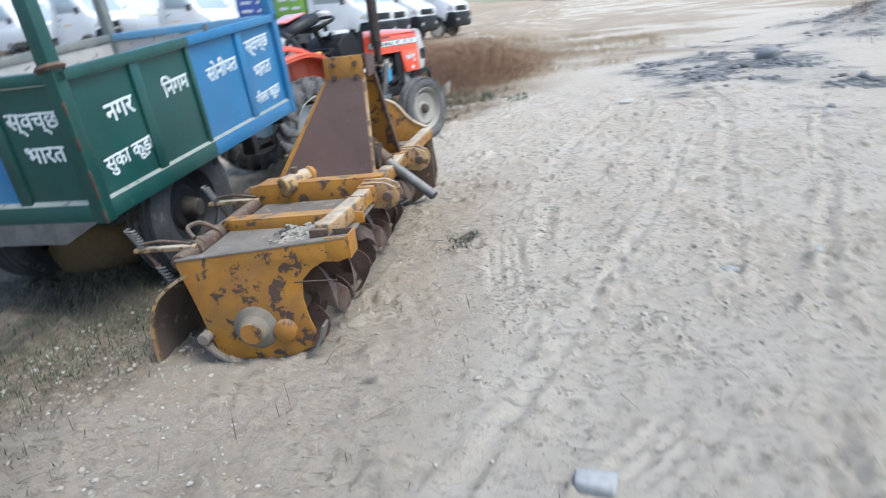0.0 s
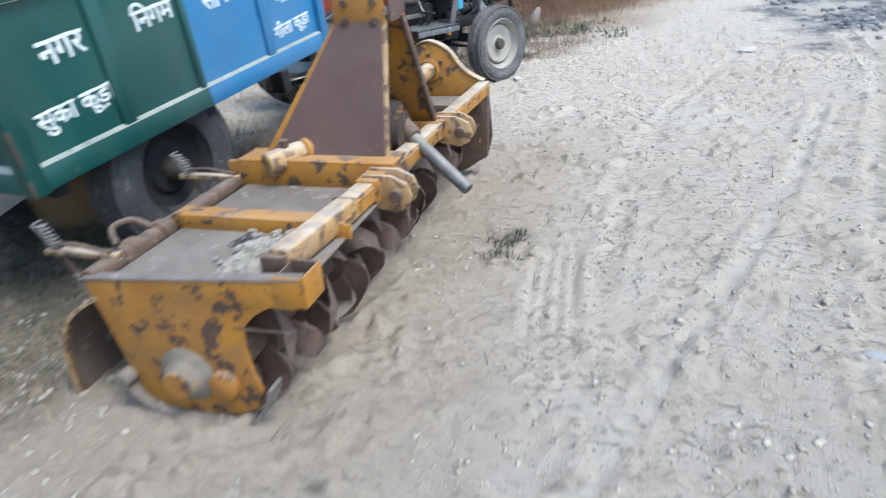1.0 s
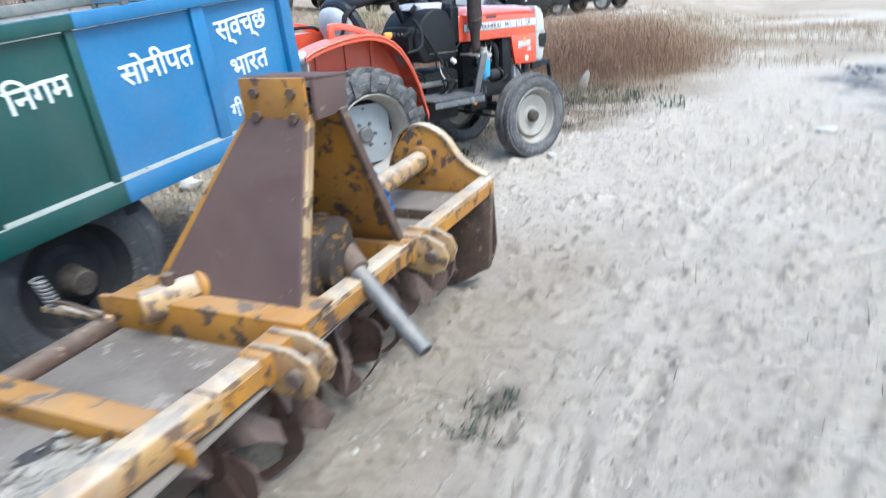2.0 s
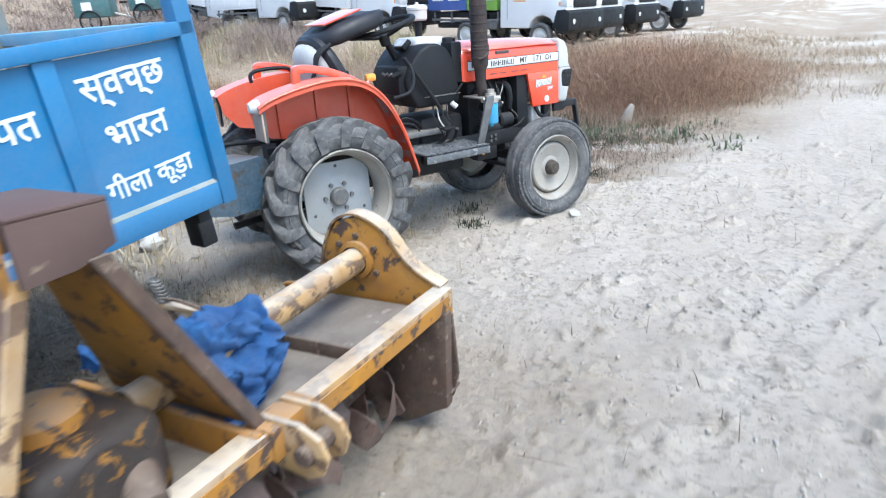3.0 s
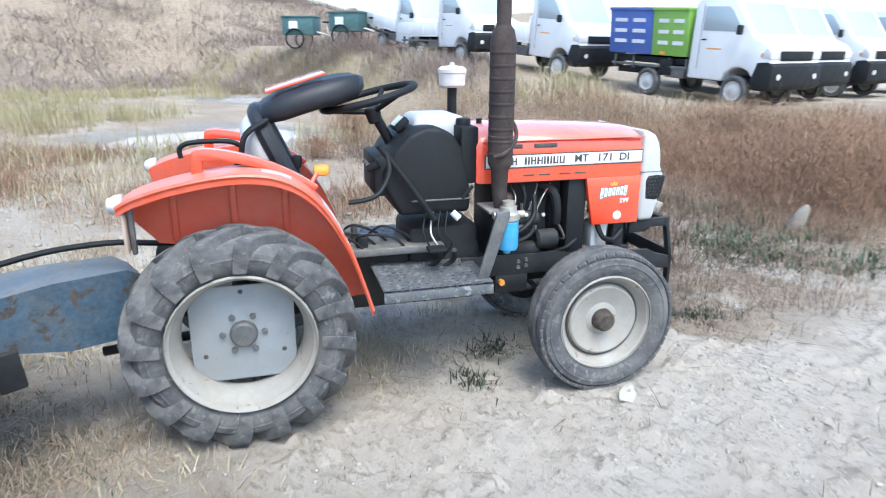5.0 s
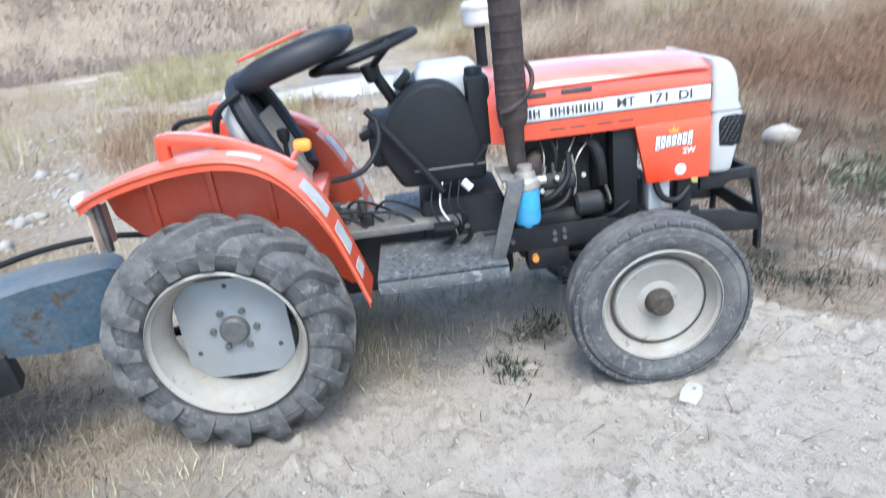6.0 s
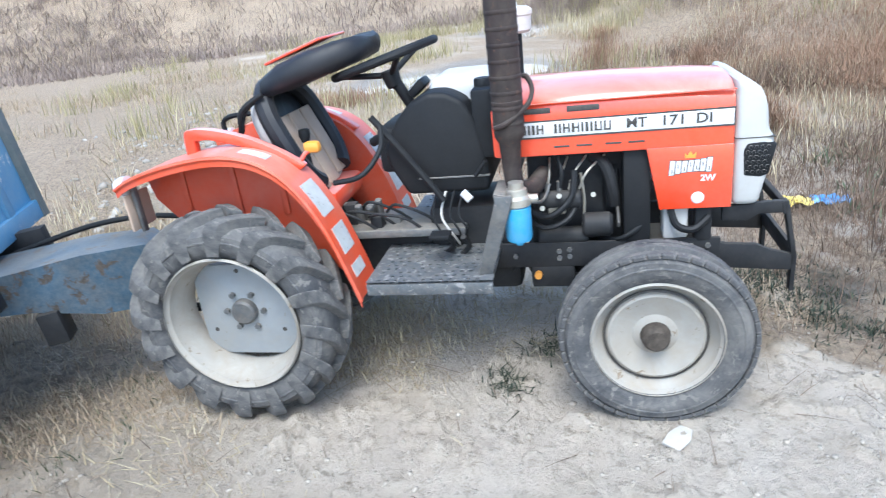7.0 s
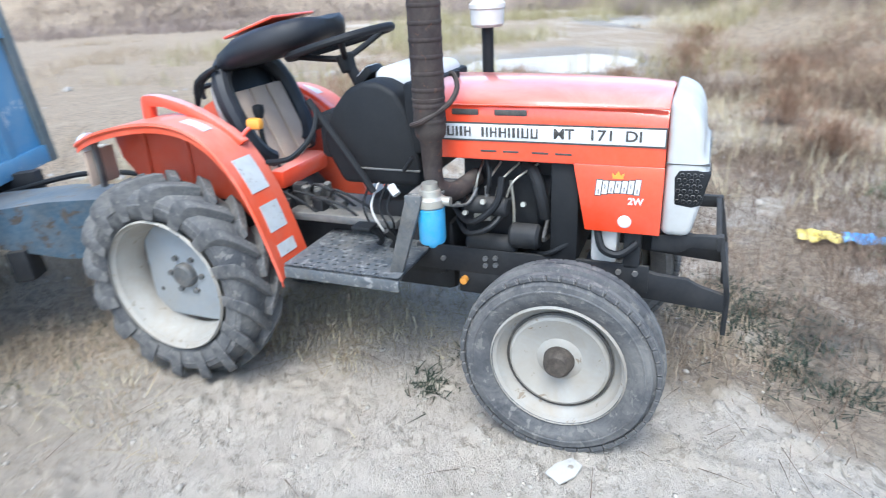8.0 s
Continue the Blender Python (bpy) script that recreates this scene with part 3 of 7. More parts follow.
# pale base colour adds the white sky's reflection to the muddy water
mt_w, nt_w, b_w = material("sky_paled_muddy_water", 0.12)
b_w.inputs["Base Color"].default_value = (0.62, 0.6, 0.56, 1)
b_w.inputs["Specular IOR Level"].default_value = 0.8
bump(nt_w, b_w, noise_node(nt_w, 3.0, 3, 0.5, coords(nt_w)), 0.004, 0.3)
for k, (cx, cy, rx, ry) in enumerate(((-9.4, 9.3, 1.7, 2.3), (-16.2, 13.7, 3.2, 1.7))):
    pts = [(cx + rx * math.cos(t), cy + ry * math.sin(t)) for t in np.linspace(0, 2 * math.pi, 41)[:-1]]
    wz = float(np.min(land(np.array([cx, cx + 0.3, cx - 0.3]), np.array([cy, cy, cy])))) + 0.022
    w_ob = part("water", prism(pts, wz - 0.01, wz, "xy"), mt_w, None, "shallow muddy puddle, its colour paled for the white sky's reflection", smooth=0)
    tagged(w_ob, category="puddle", kind="structure")


# ---- tractor ----
def lug_bm(side, r, w, depth, half, sweep=0.34):
    """One slanting tread bar from the middle of a tyre over its shoulder."""
    b = bmesh.new()
    rings = []
    for i, t in enumerate((0.0, 0.35, 0.7, 0.92, 1.0, 1.06)):
        y = side * w * (-0.02 + 0.52 * min(t, 1.0)) if i < 5 else side * w * 0.505
        top = (r, r - 0.002, r - 0.008, r - 0.022, r - 0.048, r - 0.09)[i]
        low = top - depth - (0.012 if i < 4 else 0.02)
        ang, hw = sweep * t, half * (1.0 + 0.25 * t) / r
        ring = []
        for rr, aa in ((low, ang - hw * 1.3), (top, ang - hw), (top, ang + hw), (low, ang + hw * 1.3)):
            ring.append(b.verts.new((rr * math.cos(aa), y if rr == top else y * 0.93, rr * math.sin(aa))))
        rings.append(ring)
    for p, q in zip(rings, rings[1:]):
        for n in range(4):
            b.faces.new((p[n], p[(n + 1) % 4], q[(n + 1) % 4], q[n]))
    b.faces.new(rings[0])
    b.faces.new(rings[-1])
    bmesh.ops.recalc_face_normals(b, faces=b.faces[:])
    bmesh.ops.bevel(b, geom=b.edges[:], offset=0.003, segments=1, affect="EDGES")
    return b


LUGS = {}
M_TANK = worn("dusty_grey_tank", (0.52, 0.52, 0.525), (0.44, 0.44, 0.45), (0.4, 0.37, 0.33), 0.45, 0.0, 6.0, 0.7, 0.35)
M_HUB = worn("greasy_hub_iron", (0.022, 0.016, 0.013), (0.035, 0.026, 0.021), (0.08, 0.058, 0.042), 0.6, 0.3, 20.0, 0.66, 0.12)


def tyre_bm(r, w, rim, n=56, ribs=()):
    """A tyre's section turned round; ribs: places and widths of raised bands round the tread."""
    h = w / 2
    side = [(rim, 0.72), (rim + 0.012, 0.8), (rim + (r - rim) * 0.3, 0.99), (rim + (r - rim) * 0.5, 1.0), (rim + (r - rim) * 0.52, 1.03), (rim + (r - rim) * 0.56, 1.03), (rim + (r - rim) * 0.58, 0.995), (rim + (r - rim) * 0.72, 0.97), (r - 0.026, 0.86), (r - 0.01, 0.7)]
    prof = [(rr, -h * f) for rr, f in side]
    if ribs:
        for y, wd in ribs:
            c = r - 0.01 - abs(y) * 0.12
            prof += [(c, y - wd / 2 - 0.004), (c + 0.012, y - wd / 2), (c + 0.012, y + wd / 2), (c, y + wd / 2 + 0.004)]
    else:
        prof.append((r, 0.0))
    prof += [(rr, h * f) for rr, f in reversed(side)]
    return lathe(prof, n=n)


def rear_wheel(parent, y, side):
    """side -1: outer face towards -y."""
    m = pose(0, y, 0.402, 0, 23, 0 if side < 0 else 180) @ Matrix.Scale(0.952, 4)
    rimp = [(0.262, -0.1), (0.268, -0.09), (0.262, -0.084), (0.25, -0.078), (0.243, -0.05), (0.232, -0.035), (0.229, -0.01), (0.224, 0.0), (0.222, 0.055), (0.25, 0.07), (0.268, 0.085)]
    rim = part("rear_wheel", lathe(rimp, n=48), M_RIM, parent, "pale grey painted rear wheel rim", m)
    pl = []
    for k in range(72):
        a = 2 * math.pi * k / 72
        near = min(abs(math.remainder(a - t0, 2 * math.pi)) for t0 in (0.4, 0.4 + math.pi / 2, 0.4 + math.pi, 0.4 - math.pi / 2))
        rad = min(0.2225, 0.189 / max(math.cos(near), 0.2))
        pl.append((rad * math.cos(a), rad * math.sin(a)))
    disc = prism(pl, 0.03, 0.04, "xz", 0.003)
    d = part("wheel_disc", disc, M_DISC, rim, "pale grey flat wheel disc")
    part("hub_cap", lathe([(0, 0.0), (0.041, 0.0), (0.048, 0.006), (0.051, 0.018), (0.051, 0.032)], n=24), M_STEEL, rim, "dusty steel hub cap")
    bolt = None
    for k in range(6):
        a = 2 * math.pi * k / 6 + 0.4
        mm = pose(0.076 * math.cos(a), 0, 0.076 * math.sin(a))
        if bolt is None:
            bolt = part("wheel_nut", rod((0, 0.032, 0), (0, 0.017, 0), 0.012, n=6), M_STEEL, rim, m=mm, smooth=0.4)
        else:
            again("wheel_nut", bolt, mm, rim)
    hole = None
    for k in range(3):
        a = 2 * math.pi * k / 3 + math.pi / 2 + 0.4
        mm = pose(0.165 * math.cos(a), 0, 0.165 * math.sin(a))
        if hole is None:
            hole = part("disc_hole", rod((0, 0.032, 0), (0, 0.0285, 0), 0.009, n=10), M_INK, rim, m=mm)
        else:
            again("disc_hole", hole, mm, rim)
    tb = tyre_bm(0.387, 0.2, 0.262)
    ty = part("tyre", tb, M_TYRE, rim, "dusty black lugged rear tyre", smooth=0.7)
    for sd in (-1, 1):
        for k in range(16):
            mm = Matrix.Rotation(2 * math.pi * (k + (0.5 if sd > 0 else 0.0)) / 16, 4, "Y")
            if sd not in LUGS:
                LUGS[sd] = part("tread_lug", lug_bm(sd, 0.422, 0.22, 0.036, 0.023), M_TYRE, rim, m=mm)
            else:
                again("tread_lug", LUGS[sd], mm, rim)
    return rim


def front_wheel(parent, x, y, side):
    m = pose(x, y, 0.305, 0, 0, 0 if side < 0 else 180)
    rimp = [(0.198, -0.062), (0.204, -0.056), (0.196, -0.05), (0.188, -0.045), (0.178, -0.02), (0.16, -0.006), (0.156, -0.012), (0.15, -0.024), (0.142, -0.028), (0.1, -0.012), (0.07, -0.006), (0.055, -0.014), (0.0, -0.014)]
    rim = part("front_wheel", lathe(rimp, n=48), M_RIM, parent, "pale grey painted front wheel rim", m)
    part("rim_gap", lathe([(0.155, -0.019), (0.1615, -0.0165), (0.1615, -0.012), (0.155, -0.012)], n=48, closed=True), M_INK, rim, "dark gap round the wheel disc")
    part("hub_cap", lathe([(0, -0.056), (0.032, -0.056), (0.041, -0.047), (0.048, -0.012)], n=24), M_HUB, rim, "dark brown greasy hub cap")
    tb = tyre_bm(0.304, 0.145, 0.198, 64, ((-0.042, 0.018), (0.0, 0.024), (0.042, 0.018)))
    part("tyre", tb, M_TYRE, rim, "dusty black ribbed front tyre")
    for sd in (-1, 1):
        for k in range(44):
            mm = Matrix.Rotation(2 * math.pi * (k + 0.25 * sd) / 44, 4, "Y")
            key = ("block", sd)
            if key not in LUGS:
                LUGS[key] = part("tread_block", box(-0.0195, 0.0195, *sorted((sd * 0.048, sd * 0.0655)), 0.284, 0.299, 0.003, seg=1), M_TYRE, rim, m=mm)
            else:
                again("tread_block", LUGS[key], mm, rim)
    return rim


def bars(name, parent, x0, x1, y, z0, z1, seed, mt, gaps=(), label=""):
    """Plain upright bars in the place of printed letters, a piece each."""
    rnd = random.Random(seed)
    x = x0
    h = z1 - z0
    while x < x1 - 0.006:
        if any(g0 < x < g1 for g0, g1 in gaps):
            x += 0.004
            continue
        b = bmesh.new()
        w = rnd.uniform(0.006, 0.009)
        box(x, x + w, y - 0.0015, y, z0, z1, 0, None, b)
        if rnd.random() < 0.75:
            zz = rnd.choice((z0, z0 + h * 0.42, z1 - h * 0.16))
            box(x + w, x + w + 0.01, y - 0.0015, y, zz, zz + h * 0.16, 0, None, b)
            x += w + 0.01
            box(x, x + 0.005, y - 0.0015, y, z0, z1, 0, None, b)
            x += 0.005
        else:
            x += w
        bmesh.ops.remove_doubles(b, verts=b.verts, dist=1e-5)
        part(name, b, mt, parent, label, smooth=0)
        x += 0.006


def loft(sections, bm=None, caps=True):
    b = bmesh.new()
    rings = [[b.verts.new(p) for p in s] for s in sections]
    n = len(rings[0])
    for p, q in zip(rings, rings[1:]):
        for k in range(n):
            b.faces.new((p[k], p[(k + 1) % n], q[(k + 1) % n], q[k]))
    if caps:
        b.faces.new(rings[0])
        b.faces.new(rings[-1])
    bmesh.ops.recalc_face_normals(b, faces=b.faces[:])
    return join(bm, b)


def hood_section(x, hw, low, top, drop=0.0):
    half = [(hw, low), (hw, low + (top - low) * 0.5), (hw - 0.001, top - 0.085), (hw - 0.008, top - 0.058), (hw - 0.03, top - 0.03), (hw - 0.075, top - 0.013), (hw * 0.3, top - 0.002)]
    pts = [(x, y, z) for y, z in half] + [(x, -y, z) for y, z in reversed(half)]
    return pts


def fender(parent, s):
    """s: -1 right, 1 left."""
    line = [(-0.35, 0.89), (-0.3, 0.916), (-0.19, 0.948), (-0.05, 0.972), (0.07, 0.976), (0.17, 0.956), (0.255, 0.905), (0.325, 0.82), (0.385, 0.7), (0.43, 0.565), (0.462, 0.455)]
    line = [tuple(p)[:2] for p in curve_points([(x, z, 0) for x, z in line], 3)]
    lo, hi = sorted((s * 0.43, s * 0.25))
    top = strip(line, lo, hi, 0.004)
    # rolled outer lip
    tube([(x, s * 0.43, z - 0.004) for x, z in line], 0.008, 6, 1, top)
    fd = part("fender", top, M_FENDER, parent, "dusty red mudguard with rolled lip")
    part("outer_lip", prism(line + [(x + 0.0, z - 0.03) for x, z in reversed(line)], *sorted((s * 0.431, s * 0.424)), "xz"), M_FENDER, fd)
    under = [(-0.33, 0.80), (-0.26, 0.72), (-0.05, 0.68), (0.18, 0.66), (0.31, 0.52), (0.39, 0.45)]
    lo, hi = sorted((s * 0.25, s * 0.258))
    part("inner_panel", prism(line + list(reversed(under)), lo, hi, "xz"), M_FENDER, fd)
    # pressed ribs on the inner panel
    for x in (-0.2, 0.0, 0.18):
        part("panel_rib", box(x - 0.012, x + 0.012, min(s * 0.258, s * 0.27), max(s * 0.258, s * 0.27), 0.72, 0.945, 0.004), M_FENDER, fd)
    over = [tuple(p)[:2] for p in curve_points([(-0.125, 0.955, 0), (-0.122, 1.02, 0), (-0.105, 1.048, 0), (-0.03, 1.046, 0), (0.1, 1.012, 0), (0.22, 0.955, 0), (0.3, 0.9, 0)], 4)]
    below = [(-0.088, 0.955), (-0.086, 1.01), (-0.03, 1.01), (0.09, 0.978), (0.2, 0.925), (0.28, 0.885)]
    lo, hi = sorted((s * 0.31, s * 0.272))
    bar = prism(over + list(reversed(below)), lo, hi, "xz", 0.006)
    part("grab_rail", bar, M_RED, fd, "red squared grab rail")
    return fd, line


M_DECAL = worn("faded_grey_decal", (0.5, 0.52, 0.53), (0.42, 0.44, 0.45), (0.3, 0.28, 0.27), 0.5, 0.0, 18.0, 0.6, 0.3, relief=0.0)


def sticker_on(parent, line, i0, i1, y0, y1, name, lab):
    part(name, strip([(x + 0.0, z) for x, z in line[i0:i1]], y0, y1, 0.0062), M_DECAL, parent, lab)


def perforated(x0, x1, y0, y1, z0, z1, nx, ny, r):
    """A sheet with staggered round holes through it."""
    b = bmesh.new()
    cw, ch = (x1 - x0) / nx, (y1 - y0) / ny
    for i in range(nx):
        for j in range(ny):
            cx, cy = x0 + (i + 0.5) * cw, y0 + (j + 0.5) * ch
            rim = [(cx + 0.5 * cw * u, cy + 0.5 * ch * v) for u, v in ((1, 0), (1, 1), (0, 1), (-1, 1), (-1, 0), (-1, -1), (0, -1), (1, -1))]
            solid = (i * 7 + j * 3) % 5 == 0 or i in (0, nx - 1)
            ox = 0.16 * cw * (1 if j % 2 else -1)
            eye = [(cx + ox + r * math.cos(k * math.pi / 4), cy + 0.75 * r * math.sin(k * math.pi / 4)) for k in range(8)]
            top = [b.verts.new((*p, z1)) for p in rim]
            bot = [b.verts.new((*p, z0)) for p in rim]
            if solid:
                b.faces.new(top)
                b.faces.new(bot[::-1])
                continue
            te = [b.verts.new((*p, z1)) for p in eye]
            be = [b.verts.new((*p, z0)) for p in eye]
            for k in range(8):
                n = (k + 1) % 8
                b.faces.new((top[k], top[n], te[n], te[k]))
                b.faces.new((bot[n], bot[k], be[k], be[n]))
                b.faces.new((te[k], te[n], be[n], be[k]))
    bmesh.ops.remove_doubles(b, verts=b.verts[:], dist=0.0002)
    bmesh.ops.recalc_face_normals(b, faces=b.faces[:])
    return b


def make_tractor():
    T = thing("tractor", pose(-1.438, 6.041, 0, 0, 0, 63.31), "small red farm tractor with silver nose, hitched to a trailer", "tractor")
    for s in (-1, 1):
        rear_wheel(T, s * 0.42, s)
        front_wheel(T, 1.416, s * 0.40, s)
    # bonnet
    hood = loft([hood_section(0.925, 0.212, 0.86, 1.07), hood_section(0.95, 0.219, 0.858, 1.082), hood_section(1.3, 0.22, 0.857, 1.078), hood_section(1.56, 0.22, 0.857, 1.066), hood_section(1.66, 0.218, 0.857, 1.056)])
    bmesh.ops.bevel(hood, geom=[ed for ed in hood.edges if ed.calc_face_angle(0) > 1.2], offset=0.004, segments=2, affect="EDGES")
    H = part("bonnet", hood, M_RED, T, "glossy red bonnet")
    for s in (-1, 1):
        lo, hi = sorted((s * 0.2, s * 0.2215))
        part("side_panel", prism([(1.405, 0.86), (1.445, 0.656), (1.661, 0.656), (1.661, 0.86)], lo, hi, "xz", 0.003), M_RED, H)
        yy = s * 0.2225
        lo, hi = sorted((s * 0.215, yy))
        part("stripe", box(0.96, 1.656, lo, hi, 0.921, 0.968, 0.001), M_STICKER, H, "white stripe with black edges")
        lo, hi = sorted((s * 0.215, s * 0.2218))
        part("stripe_edge", box(0.955, 1.66, lo, hi, 0.916, 0.973), M_INK, H)
        for x0, x1 in ((1.03, 1.115), (1.165, 1.265)):
            part("vent_slot", box(x0, x1, min(lo, hi), max(lo, hi), 0.995, 1.012, 0.002), M_INK, H)
        for x0 in (1.12, 1.19, 1.28, 1.35):
            part("vent_slot", box(x0, x0 + 0.05, lo, hi, 0.883, 0.889, 0.001), M_INK, H)
    part("crease", box(0.95, 1.66, -0.2208, -0.2, 1.0235, 1.0255), M_FENDER, H)
    bars("lettering", H, 0.985, 1.296, -0.2225, 0.93, 0.96, 4, M_INK, ((1.085, 1.123),), label="black bars of lettering")
    for body, x, wide in (("MT", 1.3745, 1.05), ("171", 1.483, 1.2), ("DI", 1.572, 1.15)):
        lettering(H, body, 0.043, pose(x, -0.2226, 0.945, 90) @ Matrix.Diagonal((wide, 1, 1, 1)), M_INK, 0.0008, 0.02, "lettering", "black printed lettering", 0.0)
    # emblem: slanting white blocks on a black edge, largest at the ends
    for k in range(7):
        x0 = 1.472 + k * 0.0183
        z0, z1 = 0.776 + 0.0012 * k - 0.006 * (1 - k / 3) ** 2, 0.812 + 0.001 * k + 0.004 * (1 - k / 3) ** 2
        for grow, y, mt in ((0.0025, -0.2222, M_INK), (0.0, -0.2232, M_STICKER)):
            part("emblem", prism([(x0 - grow, z0 - grow), (x0 + 0.0145 + grow, z0 - grow), (x0 + 0.0185 + grow, z1 + grow), (x0 + 0.004 - grow, z1 + grow)], y, y + 0.002, "xz"), mt, H, "white slanting emblem block" if grow == 0 and k == 0 else "")
        part("emblem", box(x0 + 0.0075, x0 + 0.0105, -0.2238, -0.223, z0 + 0.004 + 0.012 * (k % 2), z0 + 0.018 + 0.012 * (k % 2)), M_INK, H)
    lettering(H, "2W", 0.028, pose(1.588, -0.2226, 0.756, 90), M_STICKER, 0.0008, 0.03, "lettering", "small white lettering", 0.0)
    part("emblem_crown", prism([(1.52, 0.823), (1.518, 0.84), (1.527, 0.832), (1.535, 0.845), (1.543, 0.832), (1.552, 0.84), (1.55, 0.823)], -0.2235, -0.2215), M_ORANGE, H, "yellow crown shape")
    part("badge", lathe([(0, 0), (0.016, 0), (0.02, 0.003), (0.02, 0.006)], (1.56, -0.2245, 0.692), (0, 1, 0), 20), M_STICKER, H, "small oval white badge")
    # nose
    nose = prism([(1.662, 0.656), (1.742, 0.656), (1.76, 0.74), (1.776, 0.835), (1.78, 0.868), (1.76, 0.885), (1.758, 0.94), (1.748, 0.99), (1.724, 1.032), (1.662, 1.056)], -0.218, 0.218, "xz", 0.022, seg=3)
    N = part("nose_cowl", nose, M_SILVER, T, "silver grey nose cowl")
    part("cowl_seam", box(1.663, 1.776, -0.2192, 0.2192, 0.872, 0.8745), M_INK, N)
    for s in (-1, 1):
        lamp = prism([(1.692, 0.755), (1.74, 0.748), (1.764, 0.757), (1.775, 0.815), (1.783, 0.852), (1.745, 0.86), (1.698, 0.857), (1.687, 0.835)], *sorted((s * 0.1, s * 0.2205)), "xz", 0.006)
        L = part("headlamp", lamp, M_BLACK, N, "dark honeycomb headlamp grille")
        for i in range(4):
            for j in range(6):
                part("honeycomb_cell", lathe([(0.007, 0.0), (0.0055, 0.003)], (1.7 + i * 0.0165 + 0.008 * (j % 2), s * 0.2195, 0.767 + j * 0.0155), (0, s, 0), 6), M_STEEL, L)
    # engine and chassis
    E = part("engine_block", box(1.02, 1.4, -0.12, 0.12, 0.5, 0.84, 0.02), M_CHASSIS, T, "dirty black engine block")
    part("oil_pan", box(1.0, 1.3, -0.13, 0.13, 0.39, 0.5, 0.025), M_CHASSIS, E)
    part("radiator", box(1.335, 1.42, -0.2, 0.2, 0.53, 0.855, 0.006), M_BLACK, E, "black radiator")
    part("fan_shroud", lathe([(0.12, 0), (0.15, 0.01), (0.15, 0.05), (0.12, 0.06)], (1.27, 0, 0.7), (1, 0, 0), 28), M_BLACK, E)
    for k in range(5):
        a = 2 * math.pi * k / 5
        part("fan_blade", box(-0.004, 0.004, -0.025, 0.025, 0.02, 0.125, 0.002, pose(1.29, 0, 0.7, math.degrees(a), 0, 22)), M_BLACKWHITE, E)
    part("injection_pump", rod((1.06, -0.2, 0.7), (1.2, -0.2, 0.7), 0.032, bev=0.006), M_CHASSIS, E)
    for k in range(3):
        part("pump_nipple", rod((1.09 + k * 0.04, -0.2, 0.73), (1.09 + k * 0.04, -0.2, 0.765), 0.008), M_STEEL, E)
    part("alternator", rod((1.2, -0.18, 0.6), (1.3, -0.18, 0.6), 0.042, bev=0.01), M_CHASSIS, E)
    part("starter", rod((1.05, -0.17, 0.56), (1.22, -0.17, 0.56), 0.032, bev=0.006), M_CHASSIS, E)
    part("crank_pulley", lathe([(0.02, 0), (0.06, 0.0), (0.05, 0.012), (0.06, 0.024), (0.02, 0.024)], (1.31, 0, 0.58), (1, 0, 0), 24), M_CHASSIS, E)
    part("rocker_cover", box(1.04, 1.32, -0.07, 0.07, 0.83, 0.87, 0.015), M_STEEL, E)
    part("hose", tube([(1.02, -0.2, 0.69), (1.06, -0.23, 0.66), (1.11, -0.25, 0.665), (1.17, -0.23, 0.72), (1.18, -0.2, 0.8)], 0.011), M_BLACK, E, "black rubber hose")
    part("hose", tube([(1.02, -0.18, 0.64), (1.08, -0.25, 0.62), (1.16, -0.24, 0.65), (1.2, -0.16, 0.72)], 0.009), M_BLACK, E)
    part("hose", tube([(1.12, -0.17, 0.86), (1.14, -0.2, 0.8), (1.13, -0.2, 0.74)], 0.008), M_BLACK, E)
    part("hose", tube([(1.25, -0.14, 0.53), (1.33, -0.2, 0.555), (1.4, -0.19, 0.6)], 0.009), M_BLACK, E)
    part("fuel_line", tube([(1.01, -0.34, 0.76), (1.05, -0.33, 0.74), (1.08, -0.25, 0.72), (1.1, -0.21, 0.76)], 0.005), M_STEEL, E)
    for k, (x, y, z) in enumerate(((1.05, -0.245, 0.715), (1.075, -0.25, 0.69), (1.13, -0.235, 0.725), (1.24, -0.16, 0.7))):
        part("banjo_bolt", rod((x, y, z), (x, y - 0.014, z + 0.004), 0.009, n=6), M_BRIGHT, E, "bright plated bolt" if k == 0 else "", smooth=0.4)
    part("valve_body", box(1.09, 1.15, -0.225, -0.17, 0.655, 0.71, 0.008), M_BRIGHT, E, "plated pump valve body")
    part("dipstick", tube([(1.2, -0.15, 0.56), (1.21, -0.17, 0.68), (1.2, -0.17, 0.78)], 0.005), M_BRIGHT, E)
    part("manifold_pipe", tube([(1.24, -0.13, 0.82), (1.28, -0.17, 0.8), (1.3, -0.17, 0.73), (1.31, -0.15, 0.66)], 0.02, 10), M_CHASSIS, E)
    for k in range(4):
        part("injector_pipe", tube([(1.09 + 0.035 * k, -0.2, 0.735), (1.1 + 0.04 * k, -0.2, 0.79), (1.1 + 0.06 * k, -0.14, 0.83)], 0.0035), M_BRIGHT, E)
    part("fan_belt", tube([(1.318, -0.06, 0.58), (1.318, -0.2, 0.6), (1.318, -0.2, 0.63), (1.318, -0.02, 0.73)], 0.006, 6, 3), M_INK, E)
    part("coolant_bottle", box(1.46, 1.54, -0.19, -0.11, 0.54, 0.66, 0.012), M_BLACKWHITE, E, "whitish plastic bottle")
    part("bracket", box(1.56, 1.61, -0.2, -0.15, 0.53, 0.66, 0.005), M_CHASSIS, E)
